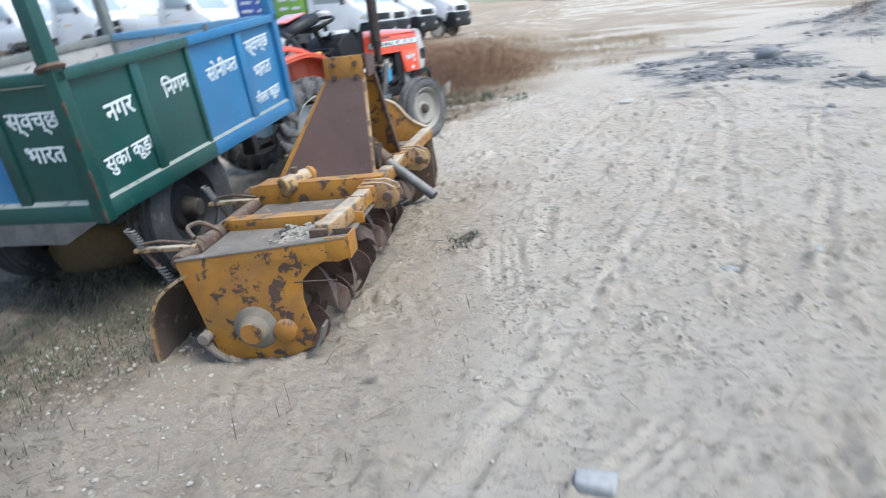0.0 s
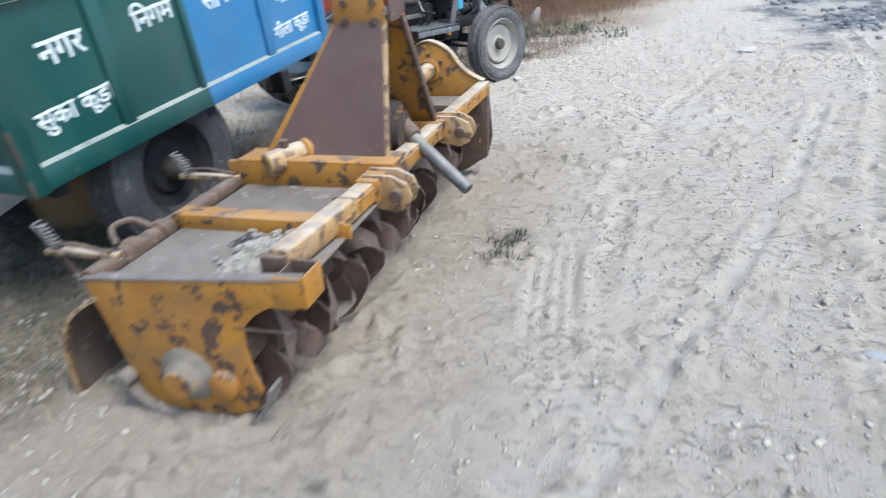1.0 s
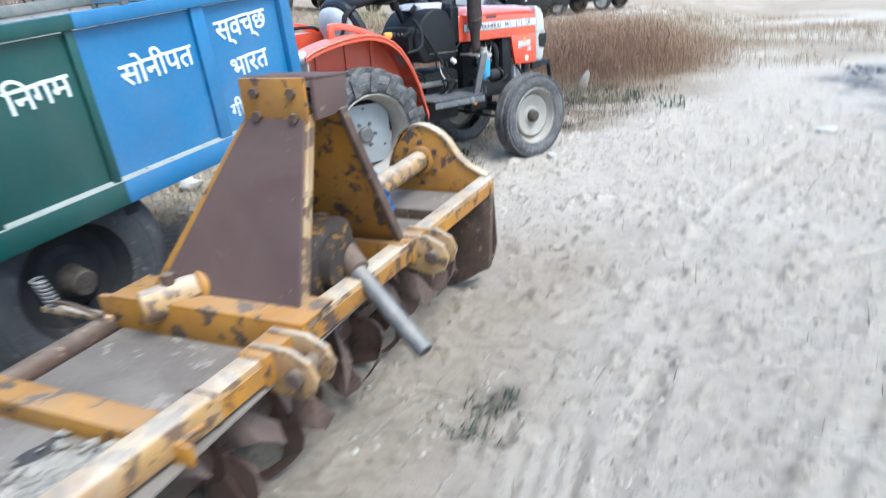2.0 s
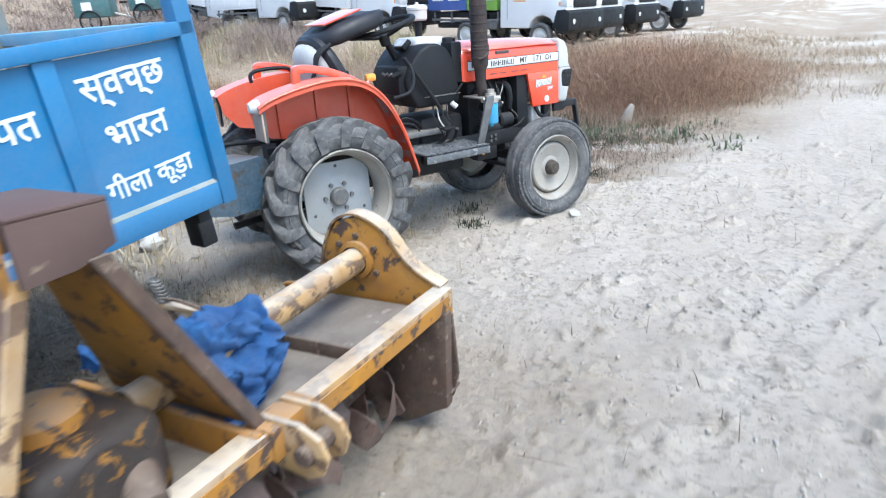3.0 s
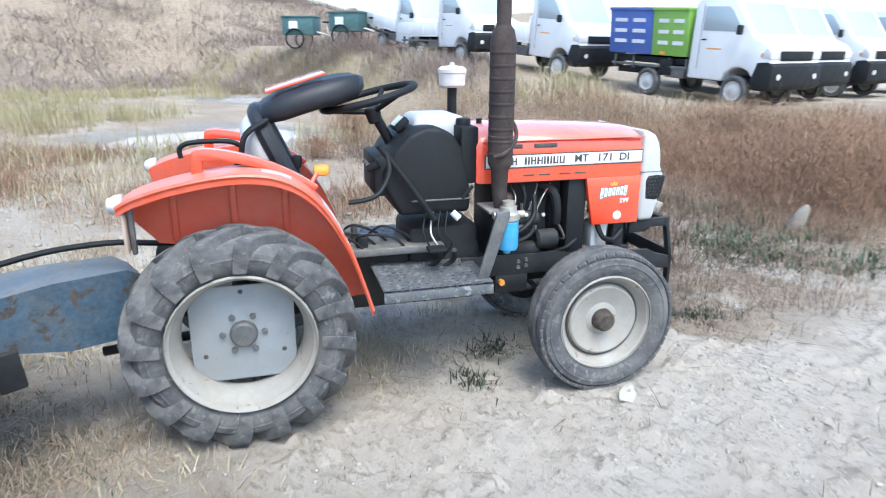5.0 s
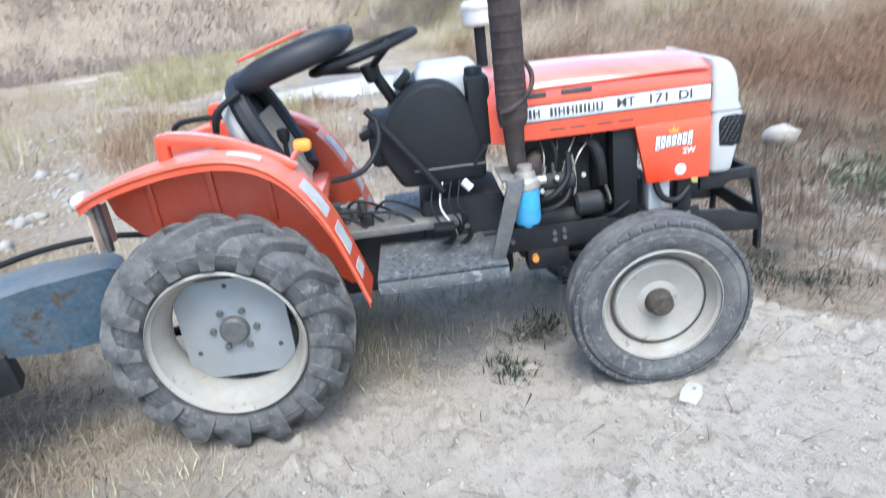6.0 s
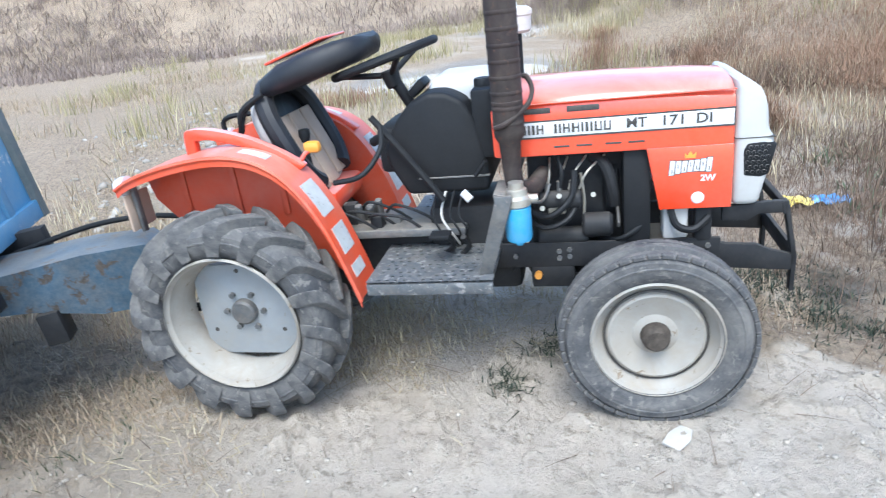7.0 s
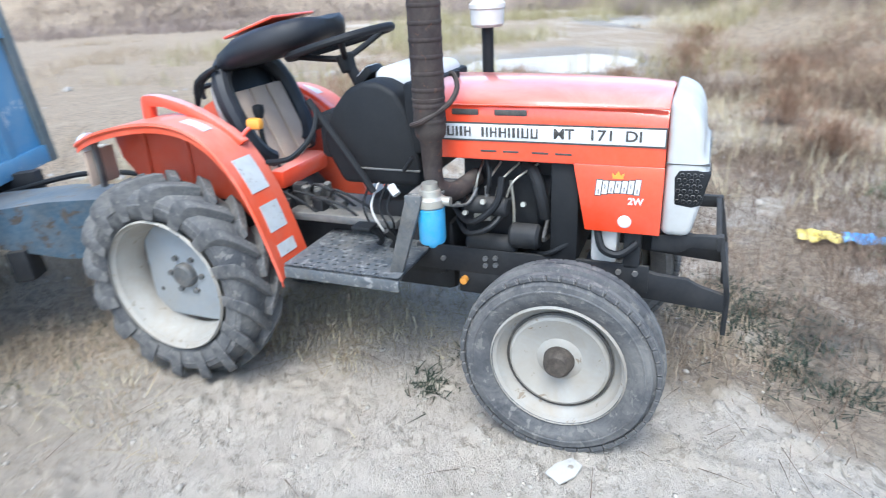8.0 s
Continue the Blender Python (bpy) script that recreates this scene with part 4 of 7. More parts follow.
    part("hose", tube([(1.48, -0.2, 0.655), (1.5, -0.22, 0.6), (1.55, -0.22, 0.585), (1.6, -0.2, 0.62)], 0.012), M_BLACK, E)
    for s in (-1, 1):
        lo, hi = sorted((s * 0.185, s * 0.2))
        C = part("chassis_rail", box(0.87, 1.64, lo, hi, 0.455, 0.545, 0.004), M_CHASSIS, T, "black chassis rail")
        if s < 0:
            for x, z in ((1.12, 0.515), (1.155, 0.52), (1.12, 0.49), (1.155, 0.495), (0.97, 0.5), (1.55, 0.52), (1.6, 0.52)):
                part("bolt", rod((x, -0.2, z), (x, -0.21, z), 0.009, n=6), M_STEEL, C, smooth=0.4)
    part("sump_bracket", box(1.02, 1.17, -0.2, -0.12, 0.375, 0.46, 0.01), M_CHASSIS, T)
    part("drain_plug", rod((1.045, -0.2, 0.43), (1.045, -0.222, 0.43), 0.013, n=8), M_ORANGE, T, "yellow drain plug")
    A = part("front_axle", box(1.38, 1.45, -0.32, 0.32, 0.30, 0.37, 0.015), M_CHASSIS, T, "black front axle beam")
    for s in (-1, 1):
        part("kingpin", rod((1.416, s * 0.32, 0.24), (1.416, s * 0.32, 0.42), 0.028, bev=0.006), M_CHASSIS, A)
        part("stub_axle", rod((1.416, s * 0.32, 0.305), (1.416, s * 0.38, 0.305), 0.022), M_CHASSIS, A)
    part("tie_rod", rod((1.33, -0.33, 0.28), (1.33, 0.33, 0.28), 0.012), M_CHASSIS, A)
    # front bumper frame
    B = part("bumper_frame", prism([(1.815, 0.655), (1.83, 0.66), (1.836, 0.62), (1.822, 0.615)], -0.2, 0.2, "xz", 0.002), M_CHASSIS, T, "black steel open front bumper frame")
    part("cross_bar", prism([(1.852, 0.505), (1.866, 0.505), (1.872, 0.44), (1.858, 0.44)], -0.2, 0.2, "xz", 0.002), M_CHASSIS, B)
    for s in (-1, 1):
        part("upright", prism([(1.822, 0.66), (1.836, 0.66), (1.872, 0.47), (1.872, 0.345), (1.858, 0.345), (1.858, 0.465)], *sorted((s * 0.2, s * 0.165)), "xz", 0.002), M_CHASSIS, B)
    for s in (-1, 1):
        lo, hi = sorted((s * 0.178, s * 0.198))
        part("bumper_arm", prism([(1.64, 0.65), (1.64, 0.6), (1.72, 0.6), (1.75, 0.62), (1.832, 0.62), (1.825, 0.66), (1.79, 0.66)], lo, hi, "xz", 0.003), M_CHASSIS, B)
        part("bumper_arm", prism([(1.58, 0.54), (1.58, 0.44), (1.86, 0.42), (1.864, 0.475), (1.79, 0.495), (1.75, 0.515), (1.66, 0.52)], lo, hi, "xz", 0.003), M_CHASSIS, B)
    # gearbox, axle, underside
    G = part("gearbox", box(0.02, 0.98, -0.12, 0.12, 0.33, 0.6, 0.03), M_CHASSIS, T, "dusty iron gearbox housing")
    part("axle_tube", rod((0, -0.36, 0.402), (0, 0.36, 0.402), 0.06, bev=0.01), M_CHASSIS, G)
    part("clutch_housing", box(0.66, 0.96, -0.15, 0.15, 0.4, 0.68, 0.03), M_CHASSIS, G)
    part("cover_plate", box(0.35, 0.8, -0.2, 0.05, 0.585, 0.615, 0.006), M_STEEL, G)
    part("lift_housing", box(-0.2, 0.2, -0.13, 0.13, 0.5, 0.72, 0.03), M_CHASSIS, G)
    for s in (-1, 1):
        part("lower_link", rod((-0.02, s * 0.2, 0.35), (-0.5, s * 0.24, 0.32), 0.018), M_CHASSIS, G)
        part("lift_arm", box(-0.26, -0.02, s * 0.17 - 0.012, s * 0.17 + 0.012, 0.62, 0.66, 0.006, None), M_CHASSIS, G)
    part("tow_hitch", box(-0.46, -0.1, -0.08, 0.08, 0.36, 0.4, 0.008), M_CHASSIS, G)
    part("hitch_clevis", box(-0.5, -0.42, -0.06, 0.06, 0.36, 0.5, 0.01), M_CHASSIS, G)
    part("hydraulic_hose", tube([(-0.1, -0.1, 0.68), (-0.25, -0.16, 0.69), (-0.45, -0.18, 0.71), (-0.7, -0.22, 0.69), (-1.0, -0.32, 0.62)], 0.011), M_BLACK, G, "black hydraulic hose running to the trailer")
    # footboards
    for s in (-1, 1):
        lo, hi = sorted((s * 0.46, s * 0.13))
        F = part("footboard", perforated(0.5, 0.92, lo, hi, 0.525, 0.533, 14, 11, 0.0085), M_FOOT, T, "scuffed perforated steel footboard", smooth=0.3)
        lo2, hi2 = sorted((s * 0.46, s * 0.452))
        part("footboard_lip", box(0.5, 0.92, lo2, hi2, 0.485, 0.5245, 0.002), M_FOOT, F)
        part("step_strut", prism([(0.86, 0.5), (0.905, 0.5), (0.995, 0.77), (0.995, 0.79), (0.94, 0.79), (0.94, 0.77)], *sorted((s * 0.4, s * 0.415)), "xz", 0.003), M_STEEL, T, "grey step strut")
    part("brake_pedal", tube([(0.72, -0.2, 0.52), (0.76, -0.24, 0.56), (0.76, -0.27, 0.6), (0.74, -0.29, 0.63)], 0.01), M_CHASSIS, T, "black brake pedal arm")
    part("pedal_pad", box(0.7, 0.77, -0.34, -0.28, 0.625, 0.64, 0.004, pose(0, 0, 0)), M_BLACK, T)
    part("brake_pedal", tube([(0.78, -0.22, 0.52), (0.82, -0.26, 0.57), (0.81, -0.3, 0.62)], 0.01), M_CHASSIS, T)
    for k in range(4):
        part("cable", tube([(0.72 + 0.03 * k, -0.2, 0.76), (0.7 + 0.03 * k, -0.24, 0.68), (0.74 + 0.025 * k, -0.25, 0.6 + 0.01 * k), (0.78, -0.2, 0.55)], 0.004), M_BLACKWHITE if k == 1 else M_BLACK, T)
    # dashboard side cover and tank
    arch = [(0.615, 0.745), (0.56, 0.85), (0.55, 0.91), (0.6, 1.0), (0.655, 1.06), (0.72, 1.088), (0.78, 1.085), (0.835, 1.055), (0.875, 0.99), (0.895, 0.9), (0.905, 0.8), (0.9, 0.745)]
    D = part("dashboard_housing", prism(arch, -0.21, 0.21, "xz", 0.02, seg=3), M_BLACK, T, "black moulded dashboard housing")
    part("seam_strip", box(0.66, 0.905, -0.2135, -0.2, 0.8, 0.806, 0.001), M_STEEL, D)
    part("fuel_tank", box(0.7, 0.925, -0.1, 0.19, 0.96, 1.118, 0.04, seg=3), M_TANK, D, "pale dusty fuel tank top")
    part("tank_cap", lathe([(0, 0.03), (0.026, 0.03), (0.03, 0.024), (0.03, 0)], (0.895, -0.12, 1.08), (0, 0, 1), 20), M_BLACK, D, "black filler cap")
    part("battery_box", box(0.862, 0.935, -0.205, 0.205, 0.86, 1.085, 0.01), M_BLACK, D)
    part("instrument_panel", box(-0.016, 0.016, -0.055, 0.055, -0.034, 0.034, 0.01, pose(0.655, -0.02, 1.085, 0, 48, 0)), M_BLACK, D)
    part("dial_glass", box(-0.019, -0.0155, -0.042, 0.042, -0.026, 0.026, 0.0015, pose(0.655, -0.02, 1.085, 0, 48, 0)), M_LAMP, D, "pale instrument glass")
    part("side_lever", tube([(0.53, -0.235, 1.03), (0.6, -0.24, 0.94), (0.7, -0.24, 0.8), (0.745, -0.24, 0.73)], 0.012, sub=3), M_BLACK, T, "black throttle lever")
    part("lever_tip", rod((0.86, -0.235, 0.81), (0.9, -0.245, 0.86), 0.007), M_BLACK, T)
    part("white_switch", rod((0.815, -0.25, 0.76), (0.84, -0.26, 0.735), 0.014), M_STICKER, T, "small white switch")
    part("control_knob", rod((0.5, -0.16, 0.93), (0.54, -0.18, 0.95), 0.016), M_BLACK, D)
    part("control_panel", box(0.52, 0.6, -0.18, 0.1, 0.82, 0.98, 0.02, pose(0, 0, 0)), M_BLACK, D)
    for k in range(3):
        part("toggle", rod((0.515, -0.14 + 0.05 * k, 0.93), (0.5, -0.14 + 0.05 * k, 0.945), 0.008), M_STEEL, D)
    # steering
    S = part("steering_column", rod((0.66, 0, 0.93), (0.565, 0, 1.11), 0.02, bev=0.004), M_BLACK, T, "black steering column")
    ctr, ax = Vector((0.54, 0, 1.175)), Vector((-0.26, 0, 1)).normalized()
    _, u, w = frame_of(ax)
    ring = [ctr + ax * 0.015 + (u * math.cos(t) + w * math.sin(t)) * 0.188 for t in np.linspace(0, 2 * math.pi, 33)]
    hub = ctr - ax * 0.045
    SW = part("steering_wheel", tube(ring, 0.0145, 10, 1), M_BLACK, S, "black steering wheel")
    for k in range(3):
        t = 2 * math.pi * k / 3 + 0.5
        part("spoke", tube([hub, hub + ax * 0.02 + (u * math.cos(t) + w * math.sin(t)) * 0.07, ctr + ax * 0.013 + (u * math.cos(t) + w * math.sin(t)) * 0.186], 0.011, 8, 2), M_BLACK, SW)
    part("hub", rod(hub - ax * 0.045, hub + ax * 0.02, 0.028, 0.034, bev=0.006), M_BLACK, SW)
    # seat: bucket shell upright, cushion folded forwards on to the wheel
    base = pose(0.185, 0.0, 0.955, 0, -24, 0)
    shell = bmesh.new()
    rings = []
    for i, (sc, dep) in enumerate(((1.0, 0.0), (0.97, -0.035), (0.86, -0.07), (0.6, -0.095), (0.25, -0.105))):
        rings.append([(dep, 0.2 * sc * math.copysign(abs(math.cos(t)) ** 0.7, math.cos(t)), 0.215 * sc * math.copysign(abs(math.sin(t)) ** 0.75, math.sin(t))) for t in np.linspace(0, 2 * math.pi, 29)[:-1]])
    shell = loft([[Vector(p) for p in r] for r in rings], caps=False)
    rings2 = [[Vector(p) + Vector((-0.012, 0, 0)) for p in r] for r in rings]
    loft(rings2, shell, caps=False)
    ST = part("seat", shell, M_BLACKWHITE, T, "worn tractor seat with its torn backrest folded forwards", base)
    rim_pts = [Vector((0.0, 0.19 * math.copysign(abs(math.cos(t)) ** 0.7, math.cos(t)), 0.205 * math.copysign(abs(math.sin(t)) ** 0.75, math.sin(t)))) for t in np.linspace(-0.32 * math.pi, 1.34 * math.pi, 29)]
    part("seat_bolster", tube(rim_pts, 0.036, 10, 1), M_VINYL, ST, "black vinyl bolster")
    for y0, low in ((-0.148, -0.23), (-0.046, -0.215), (0.056, -0.2)):
        part("seat_board", box(-0.012, 0.006, y0, y0 + 0.093, low, 0.085, 0.006, pose(0, 0, 0)), M_BEIGE, ST, "bare beige board")
    part("seat_lining", box(-0.05, -0.022, -0.15, 0.15, -0.2, 0.17, 0.012), M_VINYL, ST)
    cush = loft([[(x, yy * wd, z0 + zz * th) for yy, zz in ((-1, -0.4), (-0.9, -1), (0, -1.15), (0.9, -1), (1, -0.4), (0.95, 0.6), (0.75, 1), (0, 0.85), (-0.75, 1), (-0.95, 0.6))]
                 for x, wd, z0, th in ((0.1, 0.1, 1.136, 0.018), (0.125, 0.17, 1.144, 0.036), (0.2, 0.205, 1.172, 0.047), (0.3, 0.21, 1.203, 0.048), (0.41, 0.195, 1.23, 0.045), (0.475, 0.16, 1.243, 0.039), (0.505, 0.09, 1.25, 0.022))])
    part("seat_cushion", cush, M_VINYL, T, "black vinyl cushion folded on to the steering wheel", smooth=1.0)
    part("cushion_back", box(-0.14, 0.09, -0.13, 0.13, -0.004, 0.006, 0.004, pose(0.275, 0.0, 1.26, 0, -17, 0)), M_RED, T, "thin orange-red panel on the cushion")
    for k in range(2):
        part("seat_strap", tube([(0.14, -0.19 + k * 0.03, 1.13), (0.06, -0.21 + k * 0.03, 1.08), (0.035, -0.2, 1.0), (-0.01, -0.18, 0.92)], 0.01, 8, 4), M_BLACK, T)
    part("gear_lever", tube([(0.3, -0.06, 0.62), (0.29, -0.1, 0.72), (0.24, -0.12, 0.84), (0.235, -0.12, 0.95)], 0.009), M_BLACK, T, "black gear lever")
    part("gear_knob", lathe([(0, 0), (0.014, 0), (0.022, 0.025), (0.02, 0.045), (0, 0.05)], (0.235, -0.12, 0.94), (0, 0, 1), 14), M_BLACK, T)
    for k in range(6):
        part("valve_fitting", rod((0.3 + 0.03 * k, -0.1 + 0.03 * (k % 3), 0.6), (0.3 + 0.03 * k, -0.12 + 0.03 * (k % 3), 0.67 + 0.02 * (k % 2)), 0.014, bev=0.003), M_STEEL, G)
    for k in range(5):
        x, y = 0.28 + 0.055 * k, -0.17 + 0.045 * (k % 3)
        part("valve_block", box(x, x + 0.045, y, y + 0.05, 0.6, 0.64 + 0.018 * (k * 7 % 4), 0.006), M_CHASSIS if k % 2 else M_STEEL, G)
        part("linkage_rod", tube([(x, y, 0.66), (x + 0.05, y - 0.04, 0.7 - 0.02 * (k % 2)), (x + 0.14, y - 0.03, 0.66), (x + 0.2, y, 0.6)], 0.0055), M_CHASSIS, G)
    part("seat_bracket", box(-0.05, 0.33, -0.16, 0.16, 0.68, 0.755, 0.02), M_RED, T, "red seat bracket")
    part("long_lever", tube([(0.4, -0.33, 0.84), (0.5, -0.33, 0.86), (0.56, -0.28, 0.93), (0.56, -0.24, 1.0)], 0.009), M_BLACK, T)
    # mudguards and their fittings
    for s in (-1, 1):
        fd, line = fender(T, s)
        n = len(line)
        lo, hi = sorted((s * 0.395, s * 0.3))
        sticker_on(fd, line, 20, 24, lo, hi, "sticker", "pale grey printed sticker")
        sticker_on(fd, line, 24, 27, lo, hi, "sticker", "white printed sticker")
        sticker_on(fd, line, 27, 29, lo, hi, "sticker", "white printed sticker")
        sticker_on(fd, line, 13, 17, *sorted((s * 0.38, s * 0.335)), "sticker", "pale sticker")
        part("tail_lamp", lathe([(0, -0.05), (0.022, -0.045), (0.034, -0.02), (0.036, 0.0), (0.0, 0.004)], (-0.335, s * 0.38, 0.888), (1, 0, 0), 20), M_LAMP, fd, "clear domed side lamp")
        part("lamp_stay", box(-0.325, -0.31, s * 0.38 - 0.012, s * 0.38 + 0.012, 0.72, 0.885, 0.003), M_STEEL, fd)
    part("rear_plate", box(-0.34, -0.33, -0.42, -0.29, 0.73, 0.86, 0.004), M_BEIGE, T, "pale rear light board")
    part("indicator_stalk", tube([(0.26, -0.3, 0.88), (0.29, -0.27, 0.93), (0.32, -0.25, 0.945)], 0.008), M_RED, T)
    part("indicator", box(0.285, 0.345, -0.27, -0.235, 0.93, 0.97, 0.014), M_ORANGE, T, "amber indicator lamp")
    part("grab_handle", tube([(-0.2, 0.1, 0.96), (-0.2, 0.1, 1.0), (-0.15, 0.1, 1.02), (-0.02, 0.1, 1.02), (0.03, 0.1, 1.0)], 0.01), M_BLACK, T)
    # silencer
    SL = part("silencer", lathe([(0, 0.85), (0.03, 0.85), (0.034, 0.93), (0.046, 0.95), (0.048, 0.965), (0.048, 1.405), (0.044, 1.42), (0.04, 1.44), (0.03, 1.452), (0.027, 1.46), (0.027, 1.85), (0.022, 1.85), (0.02, 1.6), (0, 1.6)], (0.99, -0.3, 0), (0, 0, 1), 24), M_MUFFLER, T, "rusty brown vertical silencer pipe")
    part("exhaust_elbow", tube([(0.99, -0.3, 0.86), (1.0, -0.3, 0.79), (1.04, -0.25, 0.76), (1.08, -0.15, 0.78)], 0.03, 12), M_MUFFLER, SL)
    for k in range(9):
        part("shield_rib", lathe([(0.047, 0), (0.0495, 0.004), (0.0495, 0.012), (0.047, 0.016)], (0.99, -0.3, 0.985 + 0.046 * k), (0, 0, 1), 24), M_MUFFLER, SL)
    part("clamp", lathe([(0.047, 0), (0.0495, 0.002), (0.0495, 0.01), (0.047, 0.012)], (0.99, -0.3, 1.05), (0, 0, 1), 24), M_MUFFLER, SL)
    part("bonnet_stay", tube([(0.95, -0.345, 0.985), (0.99, -0.352, 1.0), (1.05, -0.3, 1.04), (1.065, -0.26, 1.08), (1.05, -0.24, 1.115), (1.035, -0.24, 1.12)], 0.008), M_MUFFLER, SL)
    # air intake
    I = part("air_intake", rod((0.975, 0.32, 0.9), (0.975, 0.32, 1.215), 0.022), M_BLACK, T, "black intake pipe")
    part("pre_cleaner", lathe([(0, 1.205), (0.05, 1.205), (0.06, 1.215), (0.062, 1.265), (0.066, 1.27), (0.066, 1.285), (0.05, 1.298), (0.012, 1.302), (0.01, 1.315), (0, 1.315)], (0.975, 0.32, 0), (0, 0, 1), 24), M_BLACKWHITE, I, "whitish pre-cleaner bowl")
    part("intake_elbow", tube([(0.975, 0.32, 0.91), (0.975, 0.31, 0.87), (1.0, 0.22, 0.84)], 0.022), M_BLACK, I)
    part("bonnet_latch", rod((0.985, -0.05, 1.07), (0.985, -0.05, 1.1), 0.012), M_BLACK, T)
    # fuel filter
    FF = part("fuel_filter", lathe([(0, 0.612), (0.012, 0.612), (0.016, 0.625), (0.038, 0.63), (0.042, 0.64), (0.042, 0.74), (0.038, 0.745), (0, 0.745)], (1.005, -0.365, 0), (0, 0, 1), 22), M_FILTER, T, "bright blue fuel filter with steel head")
    part("filter_head", lathe([(0, 0.744), (0.04, 0.744), (0.046, 0.75), (0.046, 0.772), (0.034, 0.78), (0.032, 0.798), (0.024, 0.8), (0.024, 0.82), (0, 0.822)], (1.005, -0.365, 0), (0, 0, 1), 18), M_BRIGHT, FF, "plated filter head")
    part("filter_port", rod((0.945, -0.365, 0.765), (1.07, -0.365, 0.765), 0.014), M_BRIGHT, FF)
    part("filter_bracket", box(0.93, 1.03, -0.36, -0.2, 0.77, 0.78, 0.002), M_STEEL, FF)
    return T


make_tractor()


# ---- rotavator: local x along its length from the near end plate, y to its rear, z up ----
def make_rotavator():
    R = thing("rotavator", pose(0.229, 2.852, 0, 0, 0, 93.6), "chipped yellow rotary tiller with brown headstock, resting on bare earth", "rotary tiller")
    # near end plate with front arm and round skid
    outline = [(0.008, 0.473), (0.0, 0.45), (0.0, 0.398), (0.045, 0.384), (0.1, 0.388), (0.15, 0.36), (0.19, 0.32), (0.2, 0.25), (0.19, 0.17), (0.175, 0.12), (0.2, 0.06), (0.27, 0.025), (0.36, 0.015), (0.5, 0.02), (0.565, 0.045), (0.595, 0.15), (0.62, 0.27), (0.648, 0.38), (0.655, 0.425)]
    NP = part("end_plate", prism(outline, -0.012, 0.0, "yz", 0.003), M_YELLOW, R, "chipped yellow end plate")
    part("plate_flange", prism([(0.008, 0.475), (0.655, 0.427), (0.655, 0.419), (0.008, 0.467)], -0.016, 0.022, "yz", 0.002), M_MUDPLATE, NP, "dusty folded top edge")
    CUP = part("arm_cup", box(-0.012, 0.085, -0.004, 0.002, 0.395, 0.478, 0.001), M_YELLOW, NP, "small open rusty box at the arm's end")
    part("cup_wall", box(-0.0145, -0.0085, 0.002, 0.08, 0.397, 0.476, 0.001), M_YELLOW, CUP)
    part("cup_wall", box(0.08, 0.086, 0.002, 0.08, 0.395, 0.476, 0.001), M_RUSTDARK, CUP)
    part("cup_wall", box(-0.008, 0.08, 0.075, 0.08, 0.395, 0.47, 0.001), M_RUSTDARK, CUP)
    part("cup_floor", box(-0.008, 0.08, 0.002, 0.075, 0.395, 0.4, 0.001), M_RUSTDARK, CUP)
    part("seam", box(-0.0145, -0.011, 0.06, 0.22, 0.315, 0.32, 0.001), M_RUSTDARK, NP)
    B1 = part("bearing_boss", lathe([(0, 0.052), (0.043, 0.051), (0.05, 0.045), (0.06, 0.02), (0.078, 0.01), (0.086, 0.0)], (-0.012, 0.4, 0.145), (-1, 0, 0), 26), M_MUDDARK, NP, "yellow bearing cap on a muddy flange")
    part("bearing_cap", lathe([(0, 0.006), (0.039, 0.005), (0.043, 0.0)], (-0.063, 0.4, 0.145), (-1, 0, 0), 24), M_YELLOW, B1)
    part("bearing_boss", lathe([(0, 0.03), (0.03, 0.028), (0.042, 0.02), (0.045, 0.0)], (-0.012, 0.285, 0.13), (-1, 0, 0), 22), M_YELLOW, NP)
    sk = [tuple(p)[:2] for p in curve_points([(0.62, 0.13, 0), (0.56, 0.05, 0), (0.46, 0.0, 0), (0.34, -0.015, 0), (0.24, 0.01, 0), (0.17, 0.08, 0), (0.14, 0.15, 0)], 4)]
    part("skid", strip(sk, -0.04, 0.02, 0.01, "yz"), M_MUDPLATE, NP, "muddy curved skid shoe")
    part("skid_bolt", rod((-0.05, 0.6, 0.12), (0.01, 0.6, 0.12), 0.024, bev=0.004), M_MUDPLATE, NP)
    # far end plate with rounded ear
    FP = part("end_plate", prism([(-0.01, 0.402), (-0.01, 0.45), (0.02, 0.48), (0.1, 0.522), (0.15, 0.57), (0.185, 0.62), (0.23, 0.658), (0.3, 0.682), (0.37, 0.658), (0.41, 0.595), (0.44, 0.51), (0.5, 0.44), (0.62, 0.42), (0.61, 0.402)], 2.045, 2.06, "yz", 0.003), M_YELLOW, R, "chipped yellow end plate with a rounded ear")
    part("lower_plate", prism([(-0.01, 0.4), (-0.02, 0.2), (0.0, 0.12), (0.12, 0.06), (0.25, 0.03), (0.4, 0.03), (0.52, 0.1), (0.6, 0.3), (0.6, 0.4)], 2.046, 2.058, "yz"), M_RUSTDARK, FP, "muddy lower end plate")
    earline = [(0.02, 0.482), (0.1, 0.524), (0.15, 0.572), (0.185, 0.622), (0.23, 0.66), (0.3, 0.684), (0.37, 0.66), (0.41, 0.597), (0.44, 0.512)]
    part("ear_rim", strip([tuple(p)[:2] for p in curve_points([(y, z, 0) for y, z in earline], 4)], 2.04, 2.094, 0.007, "yz"), M_CREAM, FP, "dusty pale rim of the drive case")
